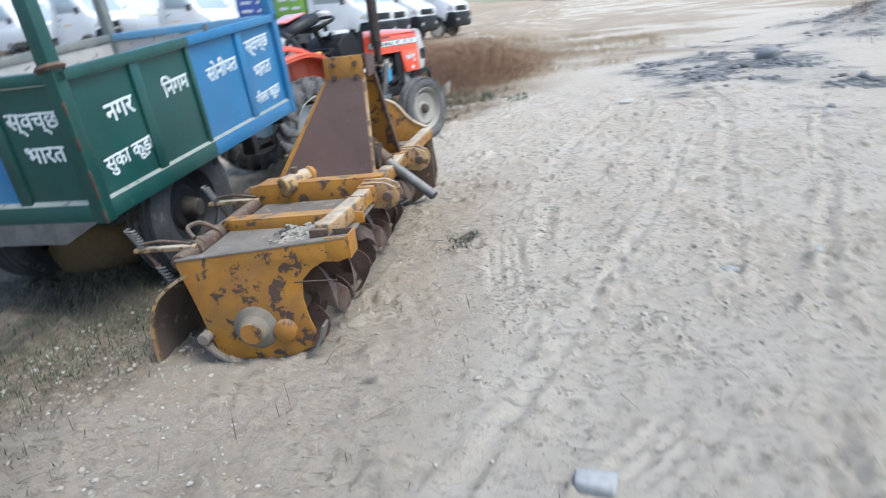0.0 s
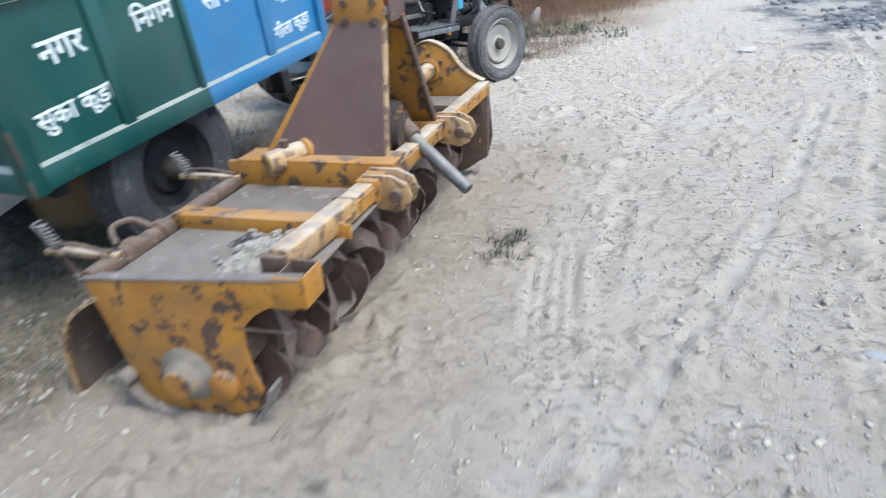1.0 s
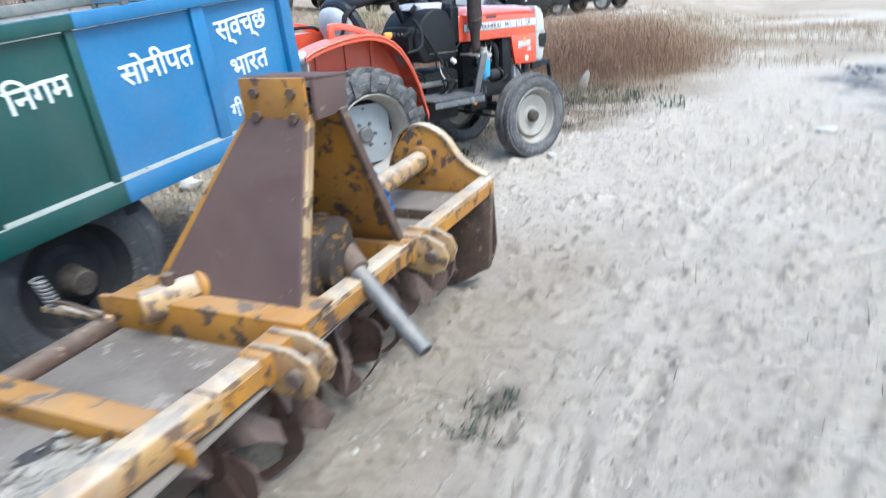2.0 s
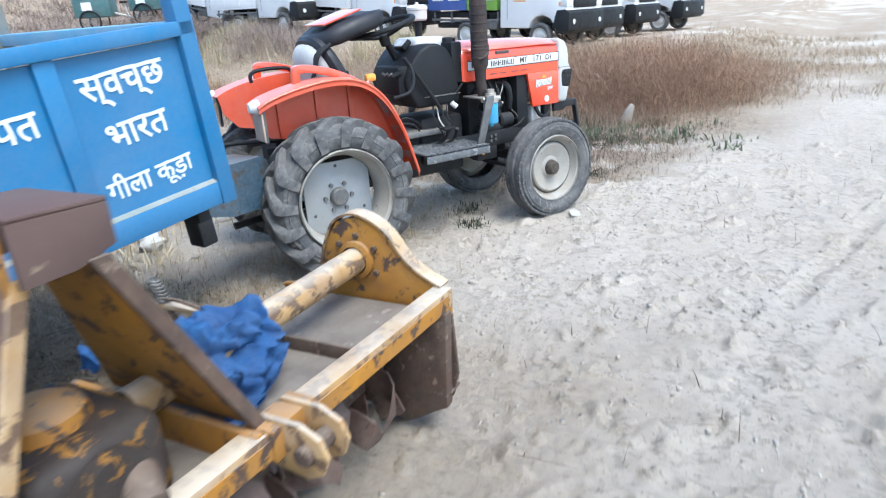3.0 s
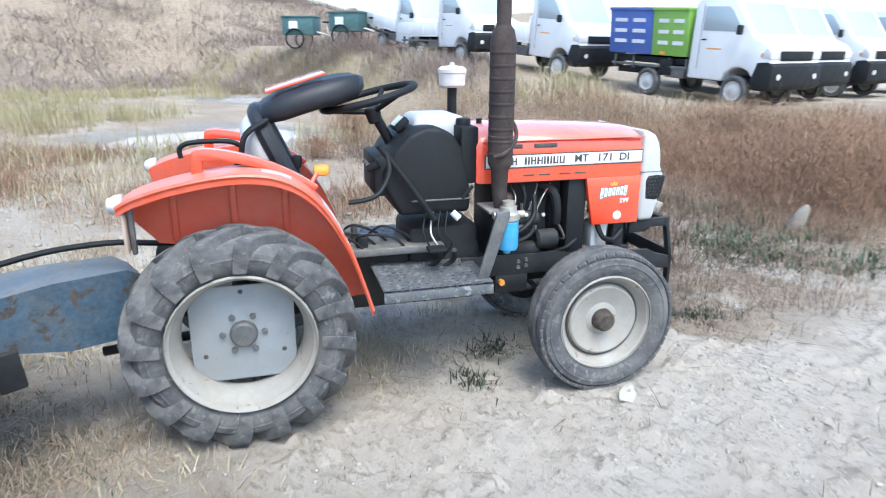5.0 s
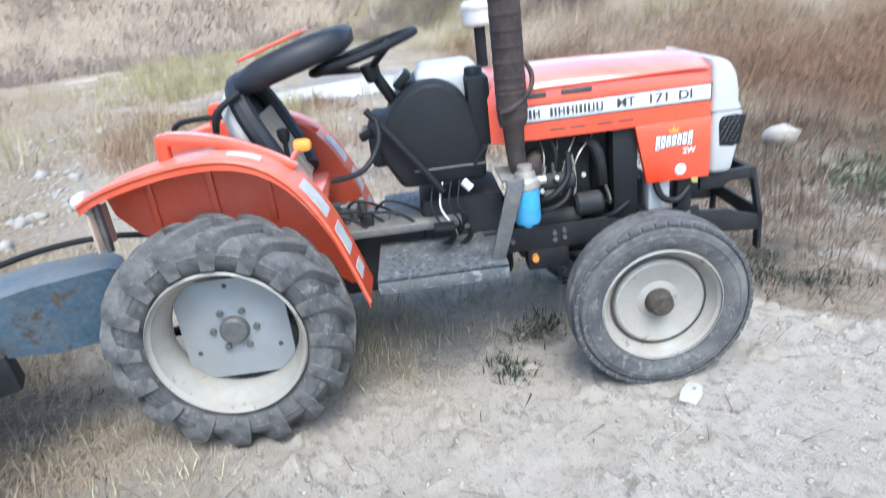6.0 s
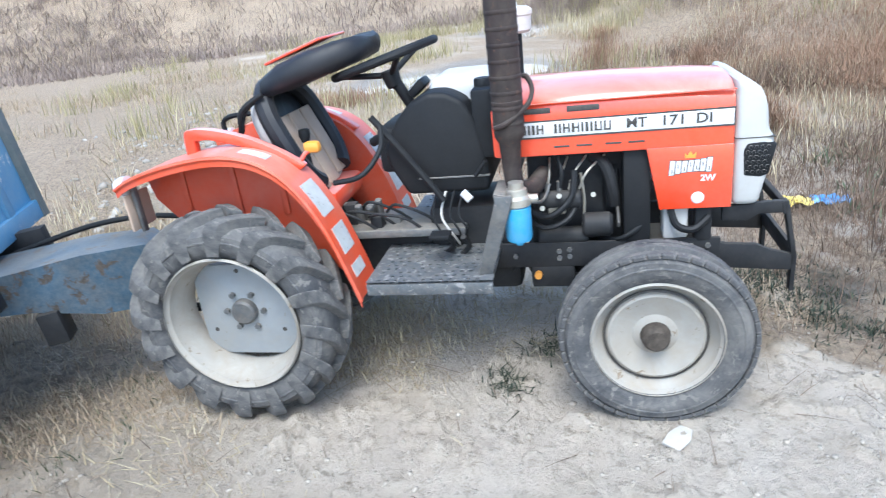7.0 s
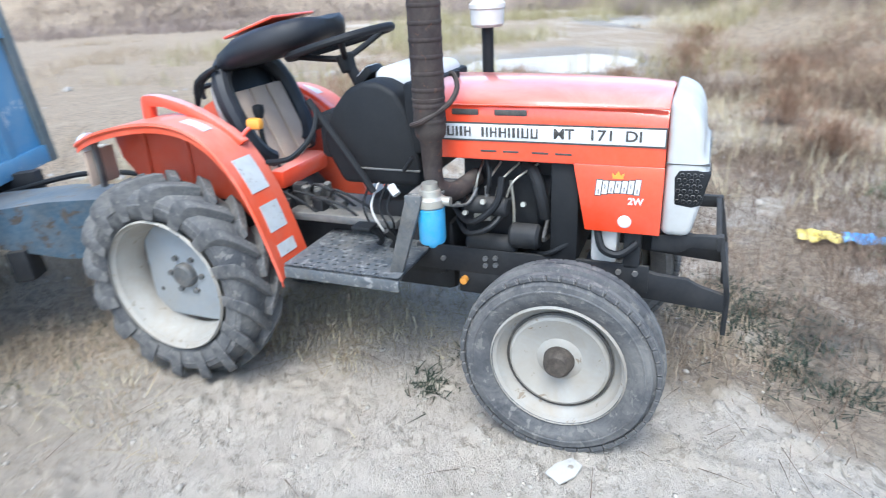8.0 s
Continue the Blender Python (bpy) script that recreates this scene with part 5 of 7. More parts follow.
    part("ear_back", prism([(0.05, 0.47), (0.15, 0.565), (0.185, 0.615), (0.23, 0.652), (0.3, 0.676), (0.37, 0.652), (0.41, 0.59), (0.44, 0.5)], 2.084, 2.09, "yz"), M_YELLOW, FP)
    part("chain_case", prism([(0.0, 0.1), (-0.015, 0.42), (0.05, 0.43), (0.2, 0.3), (0.3, 0.06), (0.15, 0.02)], 2.0, 2.044, "yz", 0.008), M_RUSTDARK, FP, "rusty muddy drive case")
    part("skid", strip([tuple(p)[:2] for p in curve_points([(0.5, 0.05, 0), (0.36, -0.005, 0), (0.2, 0.0, 0), (0.08, 0.06, 0), (0.03, 0.11, 0), (0.0, 0.15, 0)], 4)], 2.02, 2.085, 0.01, "yz"), M_BOARD, FP, "muddy curved skid shoe")
    part("tube_boss", lathe([(0.045, 0.0), (0.06, 0.005), (0.06, 0.02), (0.045, 0.025)], (2.02, 0.3, 0.545), (1, 0, 0), 22), M_YELLOW, FP)
    for t in (0.6, 1.6, 2.6, 3.7, 5.2):
        part("bolt", rod((2.044, 0.3 + 0.075 * math.cos(t), 0.545 + 0.075 * math.sin(t)), (2.034, 0.3 + 0.075 * math.cos(t), 0.545 + 0.075 * math.sin(t)), 0.01, n=6), M_RUSTDARK, FP, smooth=0.4)
    # long members
    skew = pose(0.4, 0.092, 0.455, 0, 0, -2.6)
    part("front_beam", box(0.0, 1.662, -0.03, 0.03, -0.03, 0.03, 0.006, skew), M_CREAM, R, "dusty yellow square front beam")
    part("beam_face", box(0.02, 1.63, -0.0335, -0.03, -0.027, 0.015, 0, skew), M_YELLOW, R)
    NB = part("near_beam", box(-0.3, 0.07, -0.033, 0.033, -0.034, 0.036, 0.012, pose(0.4, 0.092, 0.455, 0, 0, -5.5), seg=3), M_CREAM, R, "dusty yellow end piece of the front beam")
    part("beam_bracket", box(0.085, 0.13, 0.1, 0.17, 0.41, 0.475, 0.004), M_RUSTDARK, NB, "rusty bracket")
    part("beam_seam", box(0.448, 0.454, 0.055, 0.129, 0.418, 0.493, 0.002), M_RUSTDARK, NB)
    part("rear_beam", rod((0.0, 0.645, 0.41), (0.86, 0.645, 0.415), 0.032, bev=0.004), M_RUSTDARK, R, "brown rusty rear pipe")
    for x in (0.13, 0.17, 0.3):
        part("pipe_clamp", lathe([(0.034, -0.02), (0.042, -0.018), (0.042, 0.018), (0.034, 0.02)], (x, 0.645, 0.411), (1, 0, 0), 18), M_RUSTDARK, R)
    part("top_cover", box(0.01, 2.04, 0.05, 0.6, 0.405, 0.413, 0.002), M_MUDPLATE, R, "dusty grey top cover sheet")
    hole = [(0.284 + 0.045 * math.cos(t) * (1 + 0.3 * math.sin(3 * t)), 0.352 + 0.028 * math.sin(t) * (1 + 0.35 * math.cos(2 * t + 1))) for t in np.linspace(0, 2 * math.pi, 17)[:-1]]
    part("rust_hole", prism(hole, 0.4135, 0.4142, "xy"), M_INK, R, "ragged hole in the sheet")
    part("rust_hole", prism([(x * 0.4 + 0.228, y * 0.5 + 0.04) for x, y in hole], 0.4135, 0.4142, "xy"), M_INK, R)
    part("cross_strap", box(0.34, 0.352, 0.03, 0.63, 0.41, 0.455, 0.003), M_YELLOW, R, "yellow cross strap")
    part("cross_strap", box(0.34, 0.41, 0.05, 0.62, 0.45, 0.458, 0.002), M_YELLOW, R)
    part("cross_strap", box(1.69, 1.70, 0.03, 0.62, 0.41, 0.452, 0.003), M_RUSTDARK, R)
    part("tower_foot", box(0.72, 0.74, 0.03, 0.66, 0.41, 0.5, 0.004), M_YELLOW, R, "yellow headstock foot plate")
    part("tower_foot", box(0.72, 0.86, 0.03, 0.62, 0.495, 0.505, 0.003), M_YELLOW, R)
    part("tower_foot", box(1.27, 1.29, 0.03, 0.6, 0.41, 0.49, 0.004), M_YELLOW, R)
    part("collar", rod((0.7, 0.49, 0.492), (0.83, 0.395, 0.507), 0.045, bev=0.006, n=20), M_CREAM, R, "dusty pipe collar")
    part("collar_ring", rod((0.815, 0.406, 0.505), (0.85, 0.38, 0.509), 0.055, bev=0.006, n=20), M_YELLOW, R)
    part("collar_nut", rod((0.76, 0.445, 0.537), (0.76, 0.445, 0.567), 0.018, n=6), M_RUSTDARK, R, smooth=0.4)
    # headstock: two leaning plates and a top block
    def leaning(x0, x1, y_low, y_high, z0, z1, th):
        b = bmesh.new()
        c = [(x0, y_low[0], z0), (x0, y_low[1], z0), (x1, y_high[1], z1), (x1, y_high[0], z1)]
        A = [b.verts.new(p) for p in c]
        B = [b.verts.new((p[0] + th, p[1], p[2])) for p in c]
        b.faces.new(A)
        b.faces.new(B)
        for k in range(4):
            b.faces.new((A[k], A[(k + 1) % 4], B[(k + 1) % 4], B[k]))
        bmesh.ops.recalc_face_normals(b, faces=b.faces[:])
        bmesh.ops.bevel(b, geom=b.edges[:], offset=0.002, segments=1, affect="EDGES")
        return b
    HS = part("headstock", leaning(0.79, 0.955, (0.085, 0.52), (0.11, 0.275), 0.5, 0.925, 0.012), M_RUST, R, "brown primed headstock plate with yellow edges")
    part("plate_edge", leaning(0.80, 0.965, (0.515, 0.55), (0.268, 0.29), 0.5, 0.925, 0.012), M_YELLOW, HS)
    part("plate_edge", leaning(0.797, 0.962, (0.078, 0.086), (0.1, 0.112), 0.5, 0.93, 0.03), M_CREAM, HS)
    part("headstock_leg", leaning(1.31, 1.08, (0.06, 0.5), (0.085, 0.27), 0.48, 0.93, 0.012), M_YELLOW, HS, "yellow rear headstock plate")
    part("leg_edge", leaning(1.295, 1.065, (0.05, 0.066), (0.075, 0.09), 0.48, 0.93, 0.035), M_RUSTDARK, HS)
    TB = part("top_block", box(0.955, 0.968, 0.1, 0.285, 0.905, 1.02, 0.003), M_YELLOW, HS, "yellow bolted top bracket")
    part("bracket_cheek", prism([(0.968, 0.92), (0.968, 1.02), (1.12, 1.01), (1.12, 0.94), (1.05, 0.92)], 0.08, 0.092, "xz", 0.002), M_RUST, TB)
    part("bracket_cheek", prism([(0.968, 0.92), (0.968, 1.02), (1.12, 1.01), (1.12, 0.94), (1.05, 0.92)], 0.27, 0.282, "xz", 0.002), M_RUST, TB)
    part("bracket_top", prism([(0.968, 1.012), (0.968, 1.022), (1.12, 1.014), (1.12, 1.004)], 0.08, 0.282, "xz", 0.002), M_RUST, TB)
    for y, z in ((0.135, 0.985), (0.24, 0.985), (0.135, 0.925), (0.24, 0.93)):
        part("bolt", rod((0.957, y, z), (0.944, y, z), 0.013, n=6), M_RUSTDARK, TB, smooth=0.4)
    GB = part("gearbox", box(0.9, 1.16, 0.12, 0.42, 0.42, 0.62, 0.04, seg=3), M_GREASE, R, "muddy gearbox under the headstock")
    part("gearbox_cap", lathe([(0, 0.05), (0.05, 0.045), (0.075, 0.03), (0.08, 0.0)], (1.03, 0.27, 0.615), (0, 0, 1), 22), M_YELLOW, GB)
    part("gearbox_flange", lathe([(0, 0.03), (0.08, 0.03), (0.085, 0.0)], (1.03, 0.12, 0.52), (0, -1, 0), 20), M_GREASE, GB)
    part("drive_pipe", rod((1.06, 0.11, 0.53), (0.962, -0.16, 0.328), 0.025, bev=0.003, n=18), M_STEEL, R, "grey steel drive pipe")
    part("pipe_mouth", lathe([(0, 0), (0.018, 0), (0.0185, 0.001)], (0.9615, -0.161, 0.3272), (-0.27, -0.75, -0.6), 16), M_INK, R)
    part("pipe_yoke", rod((1.075, 0.13, 0.545), (1.045, 0.06, 0.495), 0.04, 0.036, bev=0.005), M_RUSTDARK, R)
    # hitch lugs on the front beam
    for x, dy in ((0.66, 0.078), (1.36, 0.046)):
        for dx in (-0.035, 0.035):
            lg = prism([(y + dy - 0.025, z) for y, z in ((0.05, 0.5), (-0.05, 0.5), (-0.1, 0.475), (-0.115, 0.435), (-0.1, 0.395), (-0.06, 0.375), (0.02, 0.39), (0.05, 0.42))], x + dx - 0.007, x + dx + 0.007, "yz", 0.002)
            part("hitch_lug", lg, M_CREAM, R, "dusty yellow hitch lug")
        part("lug_pin", rod((x - 0.06, dy - 0.09, 0.438), (x + 0.06, dy - 0.09, 0.438), 0.022, bev=0.004), M_RUSTDARK, R)
        part("beam_wrap", box(x - 0.07, x + 0.07, dy - 0.037, dy + 0.037, 0.418, 0.492, 0.006, None), M_YELLOW, R)
    # yellow tube to the far plate, and the cloth on it
    part("drive_tube", rod((1.2, 0.3, 0.535), (2.04, 0.3, 0.545), 0.04, n=20), M_CREAM, R, "dusty yellow drive tube")
    # rear hood board
    gl = [(0.62, 0.36), (0.68, 0.33), (0.76, 0.27), (0.805, 0.18), (0.82, 0.08), (0.815, -0.01)]
    part("trailing_board", strip([tuple(p)[:2] for p in curve_points([(y, z, 0) for y, z in gl], 4)], 0.0, 2.05, 0.008, "yz"), M_BOARD, R, "muddy curved trailing board")
    part("board_edge", strip([tuple(p)[:2] for p in curve_points([(y, z, 0) for y, z in gl], 4)], -0.012, 0.01, 0.012, "yz"), M_CREAM, R)
    for x in (0.1, 0.72, 1.75):
        L = part("spring_lever", box(x - 0.016, x + 0.016, 0.62, 0.87, 0.428, 0.446, 0.005), M_CREAM, R, "yellow adjusting lever with spring")
        part("lever_rod", tube([(x - 0.03, 0.62, 0.46), (x - 0.025, 0.74, 0.475), (x, 0.85, 0.455)], 0.006), M_RUSTDARK, L)
        part("spring_rod", rod((x, 0.87, 0.5), (x, 0.73, 0.26), 0.008), M_RUSTDARK, L)
        sp = [(x + 0.016 * math.cos(t), 0.875 - 0.04 * h + 0.016 * math.sin(t), 0.52 - 0.07 * h) for t, h in ((k * 0.785, k / 56) for k in range(57))]
        part("spring", tube(sp, 0.004, 5, 1), M_STEEL, L, "coil spring")
        sp = [(x + 0.014 * math.cos(t), 0.79 - 0.05 * h + 0.014 * math.sin(t), 0.37 - 0.09 * h) for t, h in ((k * 0.785, k / 56) for k in range(57))]
        part("spring", tube(sp, 0.004, 5, 1), M_STEEL, L)
    part("lever_hook", tube([(0.1, 0.62, 0.47), (0.14, 0.66, 0.5), (0.2, 0.64, 0.5), (0.22, 0.6, 0.47)], 0.009), M_RUSTDARK, R)
    # rotor with curved blades
    RT = part("rotor_shaft", rod((0.0, 0.262, 0.2), (2.04, 0.262, 0.2), 0.045), M_RUSTDARK, R, "rusty rotor shaft")
    def blade_bm(s):
        b = bmesh.new()
        rings = []
        for i in range(9):
            t = i / 8
            rad = 0.04 + 0.125 * min(t / 0.6, 1) + 0.014 * max(0, (t - 0.6) / 0.4)
            ang = 0.75 * t * t
            x = s * (0.012 + 0.085 * max(0.0, (t - 0.45) / 0.55) ** 1.2)
            wdt = 0.032 + 0.022 * math.sin(math.pi * min(1, t * 1.1))
            c, n = math.cos(ang), math.sin(ang)
            rings.append([b.verts.new((x + dx, rad * c - dw * n, rad * n + dw * c)) for dx, dw in ((-0.004, -wdt), (0.004, -wdt), (0.003, wdt), (-0.003, wdt))])
        for p, q in zip(rings, rings[1:]):
            for k in range(4):
                b.faces.new((p[k], p[(k + 1) % 4], q[(k + 1) % 4], q[k]))
        b.faces.new(rings[0])
        b.faces.new(rings[-1])
        bmesh.ops.recalc_face_normals(b, faces=b.faces[:])
        return b
    first = {}
    for j in range(9):
        x = 0.12 + j * 0.225
        part("blade_flange", lathe([(0.045, -0.006), (0.078, -0.006), (0.078, 0.006), (0.045, 0.006)], (x, 0.262, 0.2), (1, 0, 0), 20), M_RUSTDARK, RT)
        for k in range(6):
            s = 1 if k % 2 else -1
            mm = pose(x + 0.012 * math.sin(7 * j + 3 * k), 0.262, 0.2, 0, 3 * math.sin(5 * j + k), 4 * math.sin(2 * j + 5 * k)) @ Matrix.Rotation(2 * math.pi * k / 6 + j * 0.61 + 0.12 * math.sin(3 * j + 4 * k), 4, "X")
            if s not in first:
                first[s] = part("blade", blade_bm(s), M_BLADE, RT, "curved rusty tine blade", mm)
            else:
                again("blade", first[s], mm, RT)
    return R


make_rotavator()


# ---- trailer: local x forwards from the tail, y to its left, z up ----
# trailer blue lightened to paint in sky sheen on the headboard, plus dust and scrapes
M_BLUESHEEN = worn("dusty_blue_paint_with_sheen", (0.06, 0.24, 0.42), (0.1, 0.29, 0.46), (0.5, 0.53, 0.55), 0.45, 0.0, 3.0, 0.62, 0.4, (0.4, 0.4, 0.38), relief=0.0003)
M_LEDGE = worn("dusty_ledge", (0.24, 0.26, 0.25), (0.17, 0.21, 0.2), (0.1, 0.12, 0.11), 0.9, 0.0, 6.0, 0.6, 0.3)
M_RAIL = worn("grey_faded_rail_paint", (0.13, 0.15, 0.15), (0.1, 0.13, 0.13), (0.2, 0.16, 0.13), 0.6, 0.0, 6.0, 0.66, 0.4)


def make_trailer():
    L, W, H = 1.885, 1.24, 0.61
    m = Matrix.Translation((-0.9, 3.1, 0.5)) @ Matrix.Rotation(radians(87.4), 4, "Z") @ Matrix.Rotation(radians(-5.0), 4, "Y")
    R = thing("trailer", m, "small two-tone green and blue municipal waste trailer with painted white lettering", "trailer")
    GX = 0.895
    def side(y, out):
        """out: -1 faces -y."""
        lo, hi = sorted((y, y - out * 0.03))
        for x0, x1, mt, nm in ((0.0, GX, M_GREEN, "green"), (GX, L, M_BLUE, "blue")):
            S = part("side_panel", box(x0, x1, *sorted((y - out * 0.028, y - out * 0.022)), 0.06, H - 0.05), mt, R, nm + " painted steel side panel")
            part("inner_lining", box(x0 + 0.002, x1 - 0.002, *sorted((y - out * 0.034, y - out * 0.0285)), 0.06, H - 0.05), M_INSIDE, S)
            part("bottom_rail", box(x0, x1, *sorted((y, y - out * 0.05)), -0.005, 0.075, 0.004), mt, S)
            part("rail_ledge", prism([(y - out * 0.001, 0.0755), (y - out * 0.024, 0.0755), (y - out * 0.024, 0.086)], x0, x1, "yz"), M_LEDGE, S, "dusty ledge")
            part("top_rail", box(x0, x1, *sorted((y + out * 0.006, y - out * 0.045)), H - 0.045, H, 0.004), mt if out < 0 else M_RAIL, S)
        for x, w in ((0.465, 0.03), (1.39, 0.03)):
            mt = M_GREEN if x < GX else M_BLUE
            part("rib", box(x - w, x + w, *sorted((y - out * 0.006, y - out * 0.024)), 0.07, H - 0.04, 0.004), mt, R)
        part("rib", box(GX - 0.03, GX - 0.0005, *sorted((y - out * 0.006, y - out * 0.024)), 0.07, H - 0.04, 0.004), M_GREEN, R)
    side(0.0, -1)
    side(W, 1)
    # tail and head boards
    for x, out, mt, lab in ((0.0, -1, M_GREEN, "green tailboard"), (L, 1, M_BLUESHEEN, "dusty blue headboard with scrapes, sky sheen lightening its colour")):
        a, b = sorted((x - out * 0.028, x - out * 0.022))
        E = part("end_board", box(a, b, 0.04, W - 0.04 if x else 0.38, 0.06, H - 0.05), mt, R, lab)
        if x == 0:
            part("blue_panel", box(a, b, 0.3805, W - 0.04, 0.06, H - 0.05), M_BLUE, E, "blue painted part of the tailboard")
            part("dust_ledge", prism([(-0.001, 0.0755), (0.022, 0.0755), (0.022, 0.09)], 0.06, W - 0.06, "xz"), M_LEDGE, E, "dusty ledge")
        a, b = sorted((x - out * 0.034, x - out * 0.0285))
        part("inner_lining", box(a, b, 0.04, W - 0.04, 0.06, H - 0.05), M_INSIDE, E)
        a, b = sorted((x, x - out * 0.05))
        part("bottom_rail", box(a, b, 0.04, W - 0.04, -0.005, 0.075, 0.004), mt, E)
        part("top_rail", box(a, b, 0.04, W - 0.04, H - 0.045, H, 0.004), mt, E)
        for y in (0.38, 0.66, 0.94):
            a, b = sorted((x - out * 0.006, x - out * 0.024))
            part("rib", box(a, b, y - 0.03, y + 0.03, 0.07, H - 0.04, 0.004), mt, E)
    # corner posts
    for x, mt, nm in ((0.0, M_GREEN, "green"), (L, M_BLUE, "blue")):
        for y in (0.0, W):
            px, py = (x - 0.004 if x == 0 else x - 0.056), (y - 0.006 if y == 0 else y - 0.056)
            mt = mt if y == 0 else M_RAIL
            P = part("corner_post", box(px, px + 0.062, py, py + 0.062, -0.01, 1.35 if not (x == 0 and y == W) else 1.3, 0.006), mt, R, nm + " upright corner post")
            if x == 0:
                part("tie_rope", lathe([(0.05, -0.012), (0.058, 0), (0.05, 0.012)], (px + 0.031, py + 0.031, H + 0.012), (0.1, 0.2, 1), 14), M_RUSTDARK, P, "frayed rope round the post")
    for z0, z1 in ((0.1, 0.22), (0.3, 0.36), (0.44, 0.5), (-0.005, 0.05)):
        part("rust_streak", box(-0.0055, 0.002, -0.0075, 0.004, z0, z1, 0.001), M_RUSTDARK, R, "rust streak along the corner")
    part("rail_pin", rod((1.1, 0.01, H), (1.1, 0.01, H + 0.035), 0.012), M_STEEL, R)
    part("floor_sheet", box(0.03, L - 0.03, 0.03, W - 0.03, 0.02, 0.035), M_INSIDE, R, "dusty trailer floor sheet")
    # frame below
    for y in (0.32, W - 0.38):
        part("frame_beam", box(0.05, L + 0.1, y, y + 0.06, -0.11, 0.018, 0.004), M_CHASSIS, R, "dark frame beam")
    for x in (0.1, 0.9, 1.75):
        part("cross_member", box(x, x + 0.05, 0.05, W - 0.05, -0.06, 0.016, 0.003), M_CHASSIS, R)
    part("tail_skirt", prism([(0.04, 0.0), (W - 0.04, 0.0), (W - 0.2, -0.1), (0.25, -0.1)], 0.0, 0.006, "yz"), M_STEEL, R, "grey tail skirt")
    # drawbar: tapering channel to the tractor
    D = part("drawbar", loft([[(L - 0.1, yc - w, z0), (L - 0.1, yc + w, z0), (L - 0.1, yc + w, z1), (L - 0.1, yc - w, z1)] if i == 0 else [(x, yc - w, z0), (x, yc + w, z0), (x, yc + w, z1), (x, yc - w, z1)]
                              for i, (x, yc, w, z0, z1) in enumerate(((L - 0.1, 0.62, 0.15, -0.15, -0.03), (L + 0.12, 0.61, 0.14, -0.19, -0.03), (L + 0.34, 0.6, 0.12, -0.27, -0.03), (L + 0.56, 0.58, 0.1, -0.29, -0.05), (L + 0.6, 0.57, 0.08, -0.27, -0.08)))]), M_DARKBLUE, R, "worn dark blue drawbar hitched to the tractor")
    part("drawbar_foot", box(L + 0.12, L + 0.2, 0.45, 0.55, -0.33, -0.2, 0.01), M_CHASSIS, D)
    part("drawbar_eye", lathe([(0.03, -0.015), (0.055, -0.015), (0.055, 0.015), (0.03, 0.015)], (L + 0.66, 0.57, -0.15), (0, 0.2, 1), 18, closed=True), M_CHASSIS, D)
    # axle and wheels
    inv = m.inverted()
    ax = inv @ Vector((-1.0, 3.8, 0.35))
    A = part("axle", rod((ax.x, 0.12, ax.z), (ax.x, W - 0.12, ax.z), 0.035), M_CHASSIS, R, "dark trailer axle")
    for y, s in ((0.15, -1), (W - 0.15, 1)):
        mm = pose(ax.x, y, ax.z, 0, 0, 0 if s < 0 else 180)
        wr = part("wheel", lathe([(0.2, -0.07), (0.206, -0.06), (0.19, -0.05), (0.17, -0.01), (0.12, 0.0), (0.1, -0.02), (0.05, -0.02), (0.0, -0.02)], n=32), M_CHASSIS, R, "dark grimy trailer wheel", mm)
        tb = tyre_bm(0.355, 0.19, 0.2, 56, ((-0.06, 0.024), (-0.02, 0.024), (0.02, 0.024), (0.06, 0.024)))
        part("tyre", tb, M_TYRESHADE, wr, "grimy black trailer tyre, its colour darkened for shade")
        part("hub", rod((0, -0.1, 0), (0, 0.0, 0), 0.045, 0.06, bev=0.006), M_HUB, wr)
    # brushed lettering
    def on_side(x, z, roll=3):
        return pose(x, -0.0005 + 0.0225, z, 90, 0, 0) @ pose(0, 0, 0, 0, 0, roll)
    t = "white brushed lettering"
    lettering(R, "नगर", 0.118, on_side(0.31, 0.395), M_LETTER, label=t)
    lettering(R, "सुका कूड़ा", 0.092, on_side(0.285, 0.205), M_LETTER, label=t)
    lettering(R, "िनगम", 0.105, on_side(0.735, 0.405), M_LETTER, label=t)
    lettering(R, "सोनीपत", 0.108, on_side(1.175, 0.4), M_LETTER, label=t)
    lettering(R, "स्वच्छ", 0.11, on_side(1.61, 0.47), M_LETTER, label=t)
    lettering(R, "भारत", 0.11, on_side(1.61, 0.32), M_LETTER, label=t)
    lettering(R, "गीला कूड़ा", 0.085, on_side(1.61, 0.165), M_LETTER, label=t)
    def on_tail(y, z):
        return Matrix(((0, 0, -1, 0.0215), (-1, 0, 0, y), (0, 1, 0, z), (0, 0, 0, 1)))
    lettering(R, "स्वच्छ", 0.1, on_tail(0.195, 0.43), M_LETTER, label=t)
    lettering(R, "भारत", 0.1, on_tail(0.195, 0.29), M_LETTER, label=t)
    return R


make_trailer()


